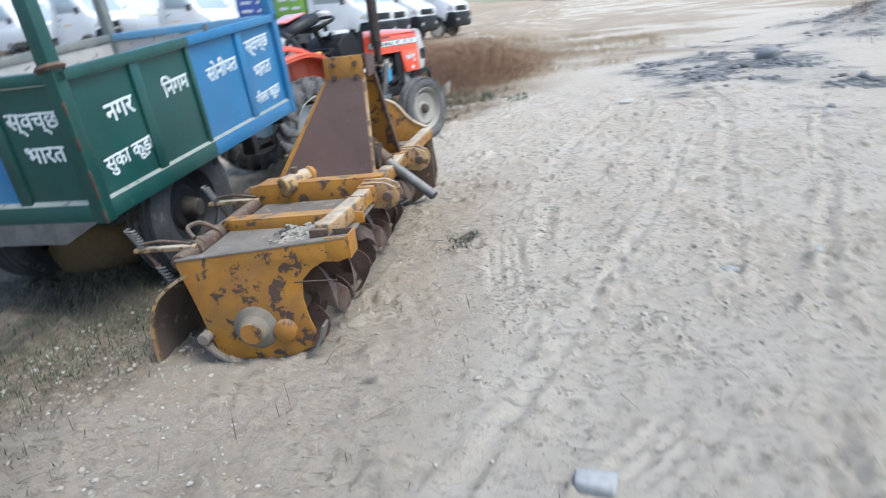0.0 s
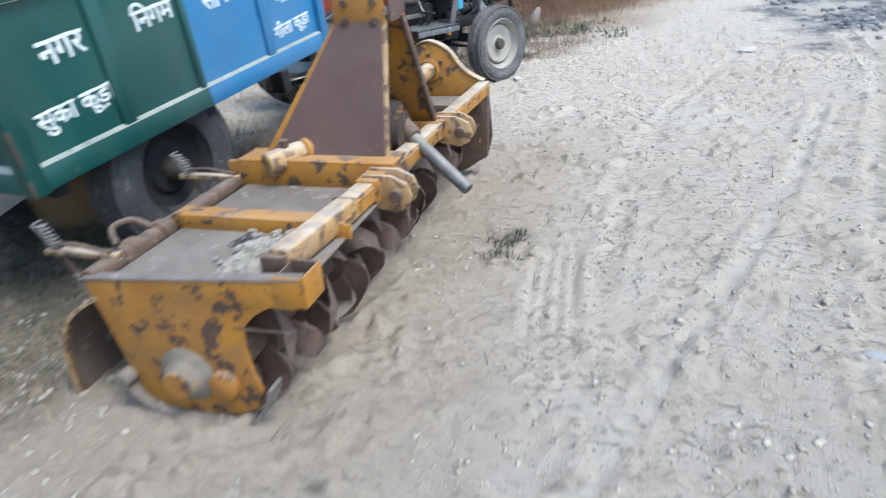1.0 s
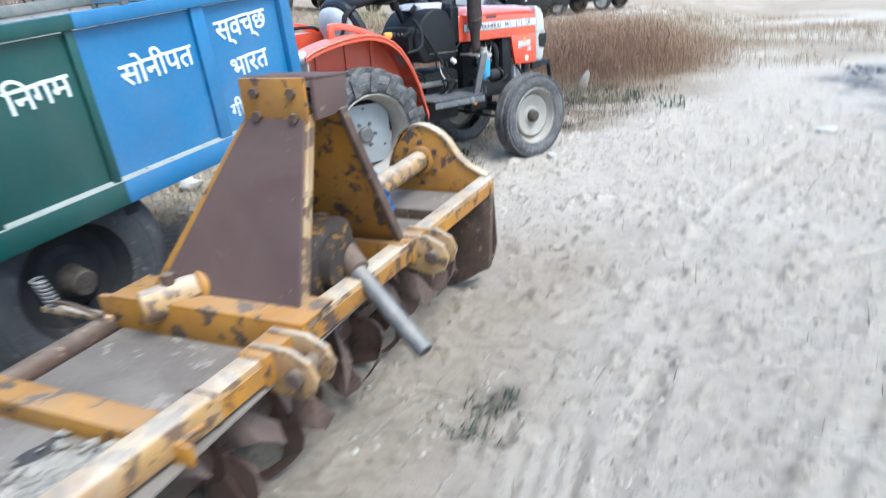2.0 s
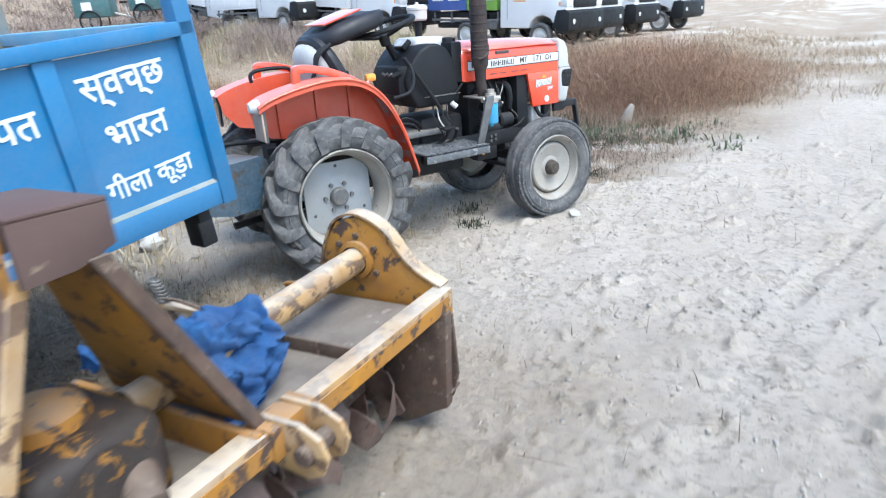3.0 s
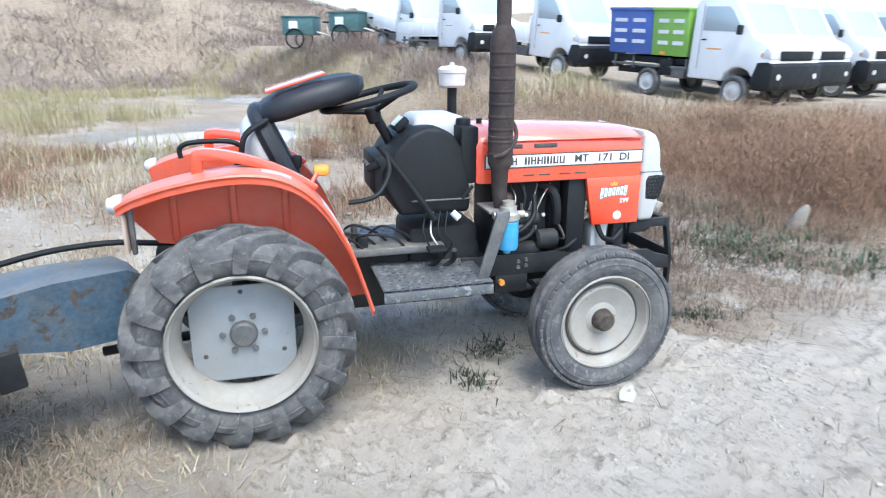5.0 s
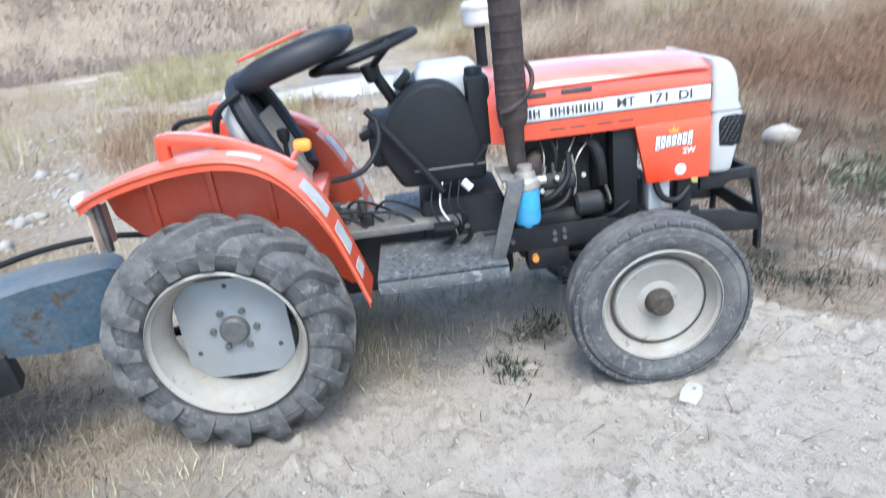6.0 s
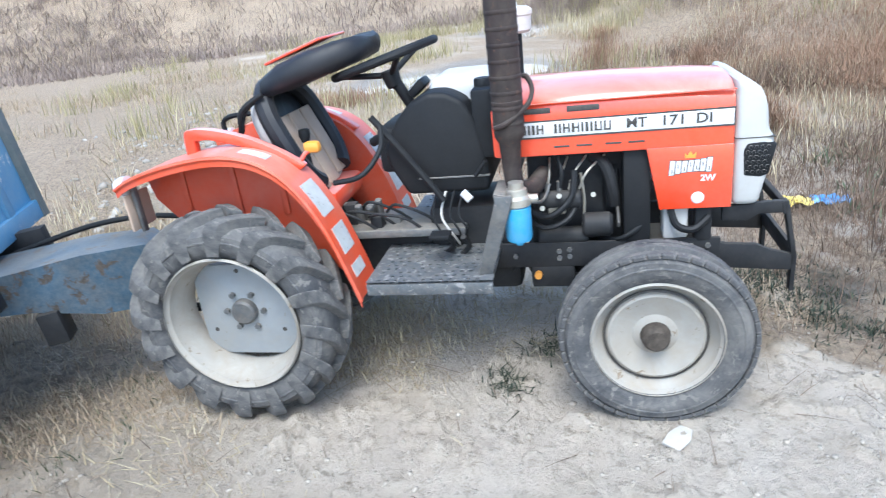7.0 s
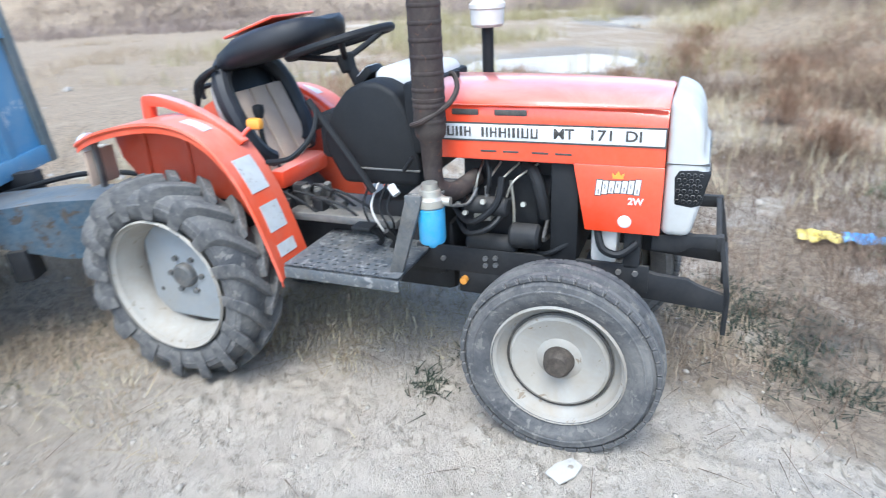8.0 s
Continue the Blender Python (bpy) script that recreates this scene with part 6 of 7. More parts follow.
# ---- vans on the far track ----
def make_van(bin_body):
    V = thing("tipper_van" if bin_body else "pickup_van", pose(0, 0, 0), "white small tipper van with blue and green waste container" if bin_body else "white small pickup van parked in a row on the dirt track", "van")
    cab = prism([(0.2, 0.42), (0.2, 1.72), (0.26, 1.8), (0.45, 1.84), (0.92, 1.83), (1.02, 1.79), (1.46, 1.2), (1.74, 1.08), (1.82, 0.98), (1.84, 0.62), (1.8, 0.42), (1.55, 0.42), (1.53, 0.5), (1.44, 0.62), (1.28, 0.68), (1.12, 0.66), (0.98, 0.56), (0.93, 0.42)], -0.74, 0.74, "xz", 0.035, seg=3)
    C = part("cab", cab, M_WHITE, V, "white cab")
    ws = prism([(1.035, 1.745), (1.415, 1.235), (1.43, 1.245), (1.05, 1.757)], -0.62, 0.62, "xz", 0.004)
    part("windscreen", ws, M_GLASS, C, "grey windscreen")
    for s in (-1, 1):
        lo, hi = sorted((s * 0.738, s * 0.746))
        part("side_window", prism([(0.42, 1.27), (0.42, 1.68), (0.9, 1.68), (0.98, 1.62), (1.24, 1.27)], lo, hi, "xz", 0.003), M_GLASS, C, "pale side window")
        part("door_seam", box(0.385, 0.392, lo, hi - 0.002 if s > 0 else hi, 0.6, 1.72), M_STEEL, C)
        part("door_handle", box(0.43, 0.52, *sorted((s * 0.74, s * 0.755)), 1.1, 1.125, 0.004), M_BLACK, C)
        part("wing_mirror", box(1.2, 1.26, *sorted((s * 0.78, s * 0.9)), 1.22, 1.38, 0.02), M_BLACK, C, "black wing mirror")
        part("headlamp", prism([(1.66, 0.86), (1.84, 0.84), (1.835, 0.96), (1.76, 1.03), (1.7, 1.0)], *sorted((s * 0.5, s * 0.748)), "xz", 0.01), M_LAMP, C, "clear headlamp")
        part("turn_lamp", box(1.64, 1.7, *sorted((s * 0.72, s * 0.747)), 0.87, 0.94, 0.006), M_ORANGE, C)
        part("door_stripe", box(0.55, 0.85, *sorted((s * 0.735, s * 0.744)), 0.95, 0.975), M_ORANGE, C)
    part("grille", box(1.8, 1.85, -0.48, 0.48, 0.82, 0.98, 0.01), M_BLACK, C, "dark grille")
    part("front_bumper", prism([(1.52, 0.42), (1.52, 0.5), (1.6, 0.78), (1.8, 0.8), (1.9, 0.74), (1.9, 0.4), (1.82, 0.32), (1.6, 0.32)], -0.76, 0.76, "xz", 0.02), M_BLACK, C, "black front bumper")
    for s in (-1, 1):
        part("fog_lamp", rod((1.88, s * 0.55, 0.56), (1.91, s * 0.55, 0.56), 0.05), M_LAMP, C)
    CH = part("chassis", box(-1.85, 1.5, -0.4, 0.4, 0.38, 0.5, 0.01), M_CHASSIS, V, "dark chassis")
    part("fuel_tank", box(-0.35, 0.1, -0.7, -0.45, 0.38, 0.6, 0.03), M_STEEL, CH)
    part("side_guard", box(-1.75, 0.15, -0.72, -0.68, 0.55, 0.6, 0.004), M_STEEL, CH)
    for x in (-1.7, -1.2, -0.3, 0.1):
        part("guard_stay", box(x, x + 0.03, -0.7, -0.66, 0.5, 0.75), M_STEEL, CH)
    first = None
    for x in (-0.75, 1.2):
        for s in (-1, 1):
            mm = pose(x, s * 0.66, 0.27, 0, 0, 0 if s < 0 else 180)
            if first is None:
                w = part("wheel", lathe([(0.17, -0.07), (0.165, -0.05), (0.12, -0.04), (0.06, -0.07), (0, -0.07)], n=24), M_SILVER, V, "steel road wheel", mm)
                part("tyre", tyre_bm(0.272, 0.155, 0.17, 28), M_TYRE, w, "black road tyre")
                first = w
            else:
                w = again("wheel", first, mm, V)
                again("tyre", first.children[0], pose(0, 0, 0), w)
    if bin_body:
        for x0, x1, mt, nm in ((-1.85, -0.72, M_BIN_BLUE, "blue"), (-0.72, 0.12, M_BIN_GREEN, "green")):
            Bn = part("container", prism([(-0.72, 0.78), (0.72, 0.78), (0.8, 1.62), (-0.8, 1.62)], x0, x1 - 0.01, "yz", 0.01), mt, V, nm + " waste container")
            part("container_rim", box(x0 - 0.01, x1, -0.83, 0.83, 1.6, 1.66, 0.01), mt, Bn)
            for r in range(3):
                zz = 1.42 - r * 0.2
                for k in range(2):
                    xx = x0 + 0.15 + k * 0.42 * (x1 - x0)
                    yy = -0.72 - 0.08 * (zz - 0.78) / 0.84
                    part("lettering", box(xx, xx + 0.28 * (x1 - x0), yy - 0.012, yy + 0.02, zz - 0.035, zz + 0.035), M_STICKER, Bn, "white bars of lettering")
        part("tail_lamp", box(-0.5, -0.38, -0.75, -0.71, 0.8, 0.86), M_ORANGE, V)
        part("subframe", box(-1.8, 0.15, -0.6, 0.6, 0.62, 0.74, 0.01), M_CHASSIS, V)
        part("hydraulic_tank", box(-0.5, -0.2, -0.72, -0.3, 0.42, 0.72, 0.02), M_BLACK, V)
    else:
        Bd = part("load_bed", box(-1.9, 0.15, -0.74, 0.74, 0.68, 0.74, 0.006), M_WHITE, V, "white load bed")
        for y in (-0.74, 0.71):
            part("bed_side", box(-1.9, 0.13, y, y + 0.03, 0.72, 1.06, 0.006), M_WHITE, Bd)
            for x in (-1.3, -0.6, 0.0):
                part("bed_rib", box(x, x + 0.04, y - 0.008 if y < 0 else y, y + 0.03 if y < 0 else y + 0.038, 0.74, 1.04, 0.003), M_WHITE, Bd)
        part("tailgate", box(-1.93, -1.9, -0.74, 0.74, 0.72, 1.06, 0.006), M_WHITE, Bd)
        part("headboard", box(0.13, 0.16, -0.74, 0.74, 0.72, 1.3, 0.006), M_WHITE, Bd)
    return V


M_BIN_BLUE = worn("blue_container_paint", (0.03, 0.1, 0.42), (0.03, 0.09, 0.36), (0.1, 0.12, 0.2), 0.4, 0.0, 2.0, 0.78, 0.1, relief=0.0)
M_BIN_GREEN = worn("green_container_paint", (0.2, 0.42, 0.05), (0.18, 0.38, 0.05), (0.2, 0.25, 0.1), 0.4, 0.0, 2.0, 0.78, 0.1, relief=0.0)


def park(x, y, rz):
    """A pose on the ground whose near front wheel stands at x, y."""
    m = pose(0, 0, 0, 0, 0, rz)
    off = m @ Vector((1.2, -0.7, 0))
    cx, cy = x - off.x, y - off.y
    z0 = float(land(x, y))
    back = m @ Vector((-1.95, 0, 0))
    z1 = float(land(x + back.x, y + back.y))
    tilt = math.degrees(math.atan2(z1 - z0, 1.95))
    ctr = m @ Vector((0.975, 0, 0))
    return pose(cx, cy, z0 + (z1 - z0) * 0.6, 0, tilt, rz)


bin_van = make_van(True)
bin_van.matrix_basis = park(-4.35, 16.7, -10)
van = make_van(False)
tagged(van, group="vans on the track")
tagged(bin_van, group="vans on the track")
van.matrix_basis = park(-8.7, 17.2, -8)
for x, y, rz in ((-11.7, 17.0, -8), (-4.4, 18.5, -10), (-4.0, 20.6, -10), (-3.3, 22.9, -11), (-14.9, 18.0, -8)):
    copy_thing(van, park(x, y, rz))


# ---- cloth on the tiller's tube ----
def make_cloth():
    """A cloth bunched round the tube at one end, spread to both sides at the other."""
    b = bmesh.new()
    rows = []
    nu, nv = 52, 84
    for i in range(nu + 1):
        s = i / nu
        row = []
        wide = (1 - s) ** 0.75
        for j in range(nv + 1):
            t = 2.0 * j / nv - 1.0
            lines = t * 9 + 2.2 * noise.noise((s * 2.0, t * 1.5, 0.3))
            fold = 0.018 * math.sin(lines * (1.2 + 0.5 * s)) + 0.045 * noise.noise((s * 4, t * 5, 1.7)) + 0.034 * noise.noise((s * 11, t * 9, 4.0)) + 0.016 * noise.noise((s * 24, t * 21, 8.0))
            x = 1.3 + 0.27 * s + 0.03 * noise.noise((t * 3, s * 2, 6.0)) + 0.02 * math.sin(3 * t) * s
            ang = math.pi / 2 - 1.9 * max(-1.0, min(1.0, t / 0.42)) * (0.55 + 0.45 * s)
            r = 0.058 + 0.022 * (1 - s) + fold * (0.55 + 0.6 * (1 - s))
            y, z = 0.3 - r * 1.1 * math.cos(ang), 0.545 + r * math.sin(ang)
            over = max(0.0, abs(t) - 0.42) / 0.58
            if t > 0:
                y -= (0.02 + 0.08 * wide) * over
                z -= 0.13 * min(1.0, over * 1.3) * (0.35 + 0.65 * wide)
            else:
                y += (0.02 + 0.2 * wide) * over
                z -= 0.09 * over * (0.4 + 0.6 * wide)
            z += fold * over * 0.9
            if 0.01 < y < 0.34:
                z = max(z, 0.424 + 0.3 * abs(fold))
            row.append(b.verts.new((x, y, z)))
        rows.append(row)
    for p, q in zip(rows, rows[1:]):
        for j in range(nv):
            b.faces.new((p[j], p[j + 1], q[j + 1], q[j]))
    bmesh.ops.solidify(b, geom=b.faces[:], thickness=0.004)
    bmesh.ops.recalc_face_normals(b, faces=b.faces[:])
    c = part("cloth", b, M_CLOTH, None, "crumpled faded blue cloth tied over the tiller tube", pose(0.229, 2.852, 0, 0, 0, 93.6), smooth=1.2)
    return tagged(c, category="cloth")


make_cloth()


# ---- plants ----
def plant_material(name, cols, rough=0.85):
    mt, nt, b = material(name, rough)
    g = nt.nodes.new("ShaderNodeNewGeometry")
    r = nt.nodes.new("ShaderNodeValToRGB")
    r.color_ramp.interpolation = "LINEAR"
    while len(r.color_ramp.elements) < len(cols):
        r.color_ramp.elements.new(0.5)
    for k, c in enumerate(cols):
        r.color_ramp.elements[k].position = k / (len(cols) - 1)
        r.color_ramp.elements[k].color = (*c, 1)
    nt.links.new(g.outputs["Random Per Island"], r.inputs["Fac"])
    v = coords(nt)
    tone = ramp(nt, noise_node(nt, 1.6, 4, 0.6, v), 0.3, 0.7, 0.0, 0.5)
    nt.links.new(mix(nt, tone, r.outputs["Color"], tuple(0.55 * a for a in cols[0])), b.inputs["Base Color"])
    b.inputs["Specular IOR Level"].default_value = 0.15
    return mt


M_DRYRED = plant_material("dry_reddish_weed", ((0.19, 0.11, 0.07), (0.3, 0.18, 0.115), (0.42, 0.28, 0.185), (0.25, 0.145, 0.095)))
M_STRAW = plant_material("straw_grass", ((0.36, 0.28, 0.17), (0.5, 0.42, 0.28), (0.6, 0.53, 0.38), (0.42, 0.35, 0.22)))
M_GREENGOLD = plant_material("yellow_green_grass", ((0.3, 0.25, 0.13), (0.4, 0.35, 0.19), (0.5, 0.44, 0.27), (0.27, 0.24, 0.13)))
M_SCRUB = plant_material("brown_scrub", ((0.23, 0.178, 0.15), (0.3, 0.235, 0.2), (0.38, 0.305, 0.26), (0.25, 0.195, 0.17)))
M_SHORT = plant_material("short_dull_green_grass", ((0.055, 0.075, 0.045), (0.1, 0.115, 0.07), (0.17, 0.165, 0.105), (0.07, 0.085, 0.05)))
M_LEAFY = plant_material("dull_green_weed_leaf", ((0.11, 0.14, 0.085), (0.17, 0.19, 0.12), (0.24, 0.25, 0.17)))
M_TAWNY = plant_material("tawny_dry_grass", ((0.3, 0.22, 0.145), (0.42, 0.33, 0.225), (0.52, 0.43, 0.31), (0.34, 0.24, 0.17)))
M_OLIVE = plant_material("olive_brown_weed", ((0.1, 0.07, 0.05), (0.17, 0.12, 0.086), (0.28, 0.2, 0.145), (0.13, 0.085, 0.062)))
M_DARKLEAF = plant_material("dark_green_grass", ((0.03, 0.042, 0.032), (0.055, 0.066, 0.048), (0.1, 0.105, 0.075)))
PR = np.random.RandomState(5)


def blades(name, x, y, h, width, lean, mt, label, base=0.0, kind="stuff", bend=0.35, z0=None):
    """Many thin bent blades, each of five points."""
    n = len(x)
    z = (ground_z(x, y) if z0 is None else z0) + base - 0.006
    a = PR.uniform(0, 2 * math.pi, n)
    l = np.abs(PR.normal(0, lean, n))
    dx, dy = np.cos(a), np.sin(a)
    wa = a + PR.uniform(-0.9, 0.9, n) + math.pi / 2
    wx, wy = np.cos(wa) * width / 2, np.sin(wa) * width / 2
    P = np.empty((n, 5, 3))
    for k, (f, wf) in enumerate(((0, 1.0), (0, -1.0), (0.55, 0.75), (0.55, -0.75), (1.0, 0.0))):
        out = h * l * (f * (1 - bend) + bend * f * f * 1.6)
        P[:, k, 0] = x + dx * out + wx * wf
        P[:, k, 1] = y + dy * out + wy * wf
        P[:, k, 2] = z + h * f * np.sqrt(np.clip(1 - 0.5 * l * l, 0.15, 1))
    i = (np.arange(n) * 5)[:, None]
    F = np.concatenate([i + np.array([[0, 1, 3]]), i + np.array([[0, 3, 2]]), i + np.array([[2, 3, 4]])], 1).reshape(-1, 3)
    ob = arrays(name, P.reshape(-1, 3), F, mt)
    return tagged(ob, label, "dry grass" if "grass" in name else "weeds", kind=kind)


def scatter(n, x0, x1, y0, y1, keep):
    x, y = PR.uniform(x0, x1, n), PR.uniform(y0, y1, n)
    k = PR.uniform(0, 1, n) < keep(x, y)
    return x[k], y[k]


def tufts(n, per, x0, x1, y0, y1, keep, radius):
    x, y = scatter(n, x0, x1, y0, y1, keep)
    s = PR.uniform(0.6, 1.3, len(x))
    X = np.repeat(x, per) + PR.normal(0, radius, len(x) * per)
    Y = np.repeat(y, per) + PR.normal(0, radius, len(x) * per)
    return X, Y, np.repeat(s, per)


def clear_of_things(x, y):
    """0 under the wheels, the tiller and the trailer's tyres."""
    c, s = math.cos(radians(63.31)), math.sin(radians(63.31))
    tx, ty = (x + 1.438) * c + (y - 6.041) * s, -(x + 1.438) * s + (y - 6.041) * c
    wheel = ((np.abs(np.abs(ty) - 0.42) < 0.14) & ((np.abs(tx) < 0.2) | (np.abs(tx - 1.416) < 0.16)))
    return (~wheel).astype(float)


def weed_field(x, y):
    n = fractal(x, y, 0.9, 3, 61)
    a = sstep(y + 0.22 * x + 1.1 * n, 9.4, 10.9) * (1 - sstep(x + 0.5 * n - 0.3 * (y - 11), -0.7, 0.25)) * (1 - sstep(y + 0.8 * n, 14.2, 15.6))
    return a * (0.4 + 0.6 * sstep(x + n, -8.0, -3.0))


def mound(x, y):
    """Bushy clumps, the largest where the bank meets the track."""
    out = np.exp(-((np.abs(x + 0.7) / 1.05) ** 3 + (np.abs(y - 11.7) / 1.2) ** 3))
    for cx, cy, r, a in ((-2.3, 11.3, 0.9, 0.8), (-3.6, 12.2, 1.0, 0.75), (-1.7, 12.9, 1.1, 0.8), (-5.2, 12.6, 1.1, 0.55), (-4.4, 10.9, 0.7, 0.45), (-0.2, 12.8, 0.8, 0.7), (-6.6, 13.2, 0.9, 0.45), (-3.0, 13.8, 0.9, 0.6), (-5.6, 14.2, 1.1, 0.5), (-1.2, 14.4, 1.0, 0.5), (-8.0, 13.6, 1.0, 0.4)):
        out = np.maximum(out, a * np.exp(-(((x - cx) / r) ** 2 + ((y - cy) / r) ** 2)))
    return out


wx_, wy_ = scatter(34000, -9.5, 1.0, 9.0, 15.6, lambda x, y: weed_field(x, y) * (0.16 + 0.84 * mound(x, y)))
hh = (0.10 + 0.86 * mound(wx_, wy_) + 0.12 * fractal(wx_, wy_, 1.3, 2, 62)) * PR.uniform(0.45, 1.15, len(wx_)) * (0.35 + 0.65 * weed_field(wx_, wy_))
hh = np.clip(hh, 0.05, 1.05)
blades("dry_weeds", wx_, wy_, hh * 0.82, 0.004, 1.0, M_DRYRED, "dense reddish-brown dry weeds growing on the bank")
# side twigs fill the crowns
k4 = 14
X4, Y4, H4 = np.repeat(wx_, k4), np.repeat(wy_, k4), np.repeat(hh, k4)
up4 = PR.uniform(0.05, 1.0, len(X4)) ** 0.8
X4 = X4 + PR.normal(0, 0.17, len(X4)) * (0.35 + up4)
Y4 = Y4 + PR.normal(0, 0.17, len(X4)) * (0.35 + up4)
blades("dry_weed_twigs", X4, Y4, 0.04 + 0.1 * PR.uniform(0, 1, len(X4)), 0.0035, 1.35, M_DRYRED, "fine reddish-brown twigs of the dry weeds", z0=ground_z(X4, Y4) + H4 * up4 * 0.85, bend=0.6)
sx, sy, sc = tufts(800, 9, -9.0, 1.0, 9.2, 15.5, lambda x, y: weed_field(x, y) * 0.8, 0.09)
blades("straw_grass", sx, sy, 0.17 * sc * PR.uniform(0.3, 1.3, len(sx)) * (0.3 + 0.7 * weed_field(sx, sy)), 0.005, 0.85, M_STRAW, "pale straw-coloured dry grass among the weeds")
lx, ly, lc = tufts(700, 14, -2.6, 0.4, 9.0, 10.8, lambda x, y: np.exp(-(((x + 1.0) / 0.9) ** 2 + ((y - 10.0) / 0.55) ** 2)) * np.clip(0.5 + 2 * fractal(x, y, 2.0, 2, 79), 0, 1), 0.07)
blades("green_weeds", lx, ly, 0.095 * lc * PR.uniform(0.4, 1.2, len(lx)), 0.016, 0.7, M_LEAFY, "dull green weeds at the foot of the bank")
# grass round the puddles and over the far ridge
dry = lambda x, y: (1 - pond(x, y))
gx1, gy1, gc1 = tufts(7500, 12, -26, -7, 2.0, 17.0, lambda x, y: dry(x, y) * np.clip(0.25 + 1.6 * fractal(x, y, 0.45, 3, 71), 0, 1) * (0.12 + 0.88 * sstep(y, 5.5, 8.0)) * (1 - 0.75 * wet_at(x, y)), 0.1)
blades("pond_grass", gx1, gy1, 0.36 * gc1 * PR.uniform(0.4, 1.3, len(gx1)), 0.012, 0.35, M_GREENGOLD, "yellow-green tall grass round the puddles")
gx2, gy2, gc2 = tufts(3500, 12, -9.0, -2.2, 4.2, 14.5, lambda x, y: dry(x, y) * np.clip(0.12 + 1.5 * fractal(x, y, 0.6, 3, 72), 0, 1) * (1 - 0.7 * wet_at(x, y)), 0.09)
blades("low_dry_grass", gx2, gy2, 0.17 * gc2 * PR.uniform(0.3, 1.4, len(gx2)), 0.007, 0.6, M_STRAW, "low straw-coloured grass on rough ground")
gx3, gy3, gc3 = tufts(21000, 12, -48, -20.0, -8, 34, lambda x, y: np.clip(0.6 + fractal(x, y, 0.3, 3, 73), 0, 1) * sstep(-x, 22.0, 25.5), 0.3)
blades("ridge_scrub", gx3, gy3, 0.4 * gc3 * PR.uniform(0.3, 1.3, len(gx3)), 0.024, 1.0, M_SCRUB, "brown dry scrub covering the earth ridge")
gx4, gy4, gc4 = tufts(1300, 12, -16, -2, 13.5, 17.0, lambda x, y: np.clip(0.35 + fractal(x, y, 0.6, 3, 74), 0, 1) * (1 - sstep(y, 15.6, 16.2)), 0.12)
blades("verge_grass", gx4, gy4, 0.4 * gc4 * PR.uniform(0.3, 1.3, len(gx4)), 0.01, 0.5, M_STRAW, "tawny grass on the verge below the vans")
vx, vy, vc = tufts(5200, 12, -15.0, 1.2, 12.6, 18.5, lambda x, y: np.clip(0.35 + 1.4 * fractal(x, y, 0.7, 3, 84), 0.05, 1) * (1 - sstep(x - 0.12 * (y - 12), -0.2, 1.2)) * (1 - sstep(y, 16.0, 17.6)), 0.13)
blades("bank_grass", vx, vy, (0.2 + 0.12 * fractal(vx, vy, 0.9, 2, 85)) * vc * PR.uniform(0.3, 1.4, len(vx)), 0.006, 0.9, M_TAWNY, "tawny dry grass covering the bank below the vans")
vx, vy, vc = tufts(4200, 11, -20.0, -4.5, -3.0, 8.0, lambda x, y: np.clip(0.1 + 1.8 * fractal(x, y, 0.5, 3, 86), 0, 1), 0.13)
blades("plain_grass", vx, vy, 0.17 * vc * PR.uniform(0.3, 1.4, len(vx)), 0.008, 0.9, M_TAWNY, "patchy low dry grass on the open ground")
ox, oy, oc = tufts(5000, 18, -8.5, -0.6, 8.6, 13.4, lambda x, y: np.clip(0.2 + 1.8 * fractal(x, y, 0.8, 3, 87), 0, 1) * sstep(y + 0.3 * x, 7.6, 8.8) * dry(x, y) * sstep(-x + 0.8 * fractal(x, y, 0.9, 3, 94), 0.9, 2.4), 0.16)
blades("olive_weeds", ox, oy, 0.24 * oc * PR.uniform(0.3, 1.3, len(ox)), 0.006, 0.9, M_OLIVE, "olive-brown bushy dry weeds on rough ground")
ox, oy, oc = tufts(4200, 14, -11.0, -3.2, 5.6, 8.8, lambda x, y: np.clip(0.1 + 2.2 * fractal(x, y, 0.7, 3, 97), 0, 1) * sstep(y + 0.8 * fractal(x, y, 0.6, 3, 98), 5.7, 6.6) * dry(x, y), 0.12)
blades("brown_grass", ox, oy, 0.17 * oc * PR.uniform(0.3, 1.4, len(ox)), 0.006, 0.95, M_DRYRED, "reddish-brown low grass on the open ground behind the drawbar")
hx, hy, hc = tufts(900, 14, 4.5, 12.0, 11.5, 20.0, lambda x, y: np.exp(-(((x - 8.4) / 2.0) ** 2 + ((y - 16.2) / 2.6) ** 2)) * np.clip(0.4 + 1.6 * fractal(x, y, 0.8, 3, 88), 0, 1), 0.16)
blades("heap_weeds", hx, hy, 0.3 * hc * PR.uniform(0.3, 1.3, len(hx)), 0.01, 0.9, M_OLIVE, "olive-green weeds on the rubble heap")
hx, hy, hc = tufts(2600, 10, -1.5, 3.2, 11.8, 24.0, lambda x, y: np.clip(0.3 + 1.7 * fractal(x, y, 0.7, 3, 89), 0, 1) * sstep(y - 1.5 * x, 9.0, 12.5), 0.14)
blades("verge_weeds", hx, hy, 0.12 * hc * PR.uniform(0.3, 1.5, len(hx)), 0.008, 1.0, M_TAWNY, "low brown weeds beside the track")
bx_, by_, bc_ = tufts(5200, 16, -23.0, -8.5, 14.2, 18.4, lambda x, y: np.clip(0.2 + 2.2 * fractal(x, y, 0.5, 3, 93), 0, 1) * sstep(-x + 0.8 * (17 - y), 9.5, 13.0), 0.22)
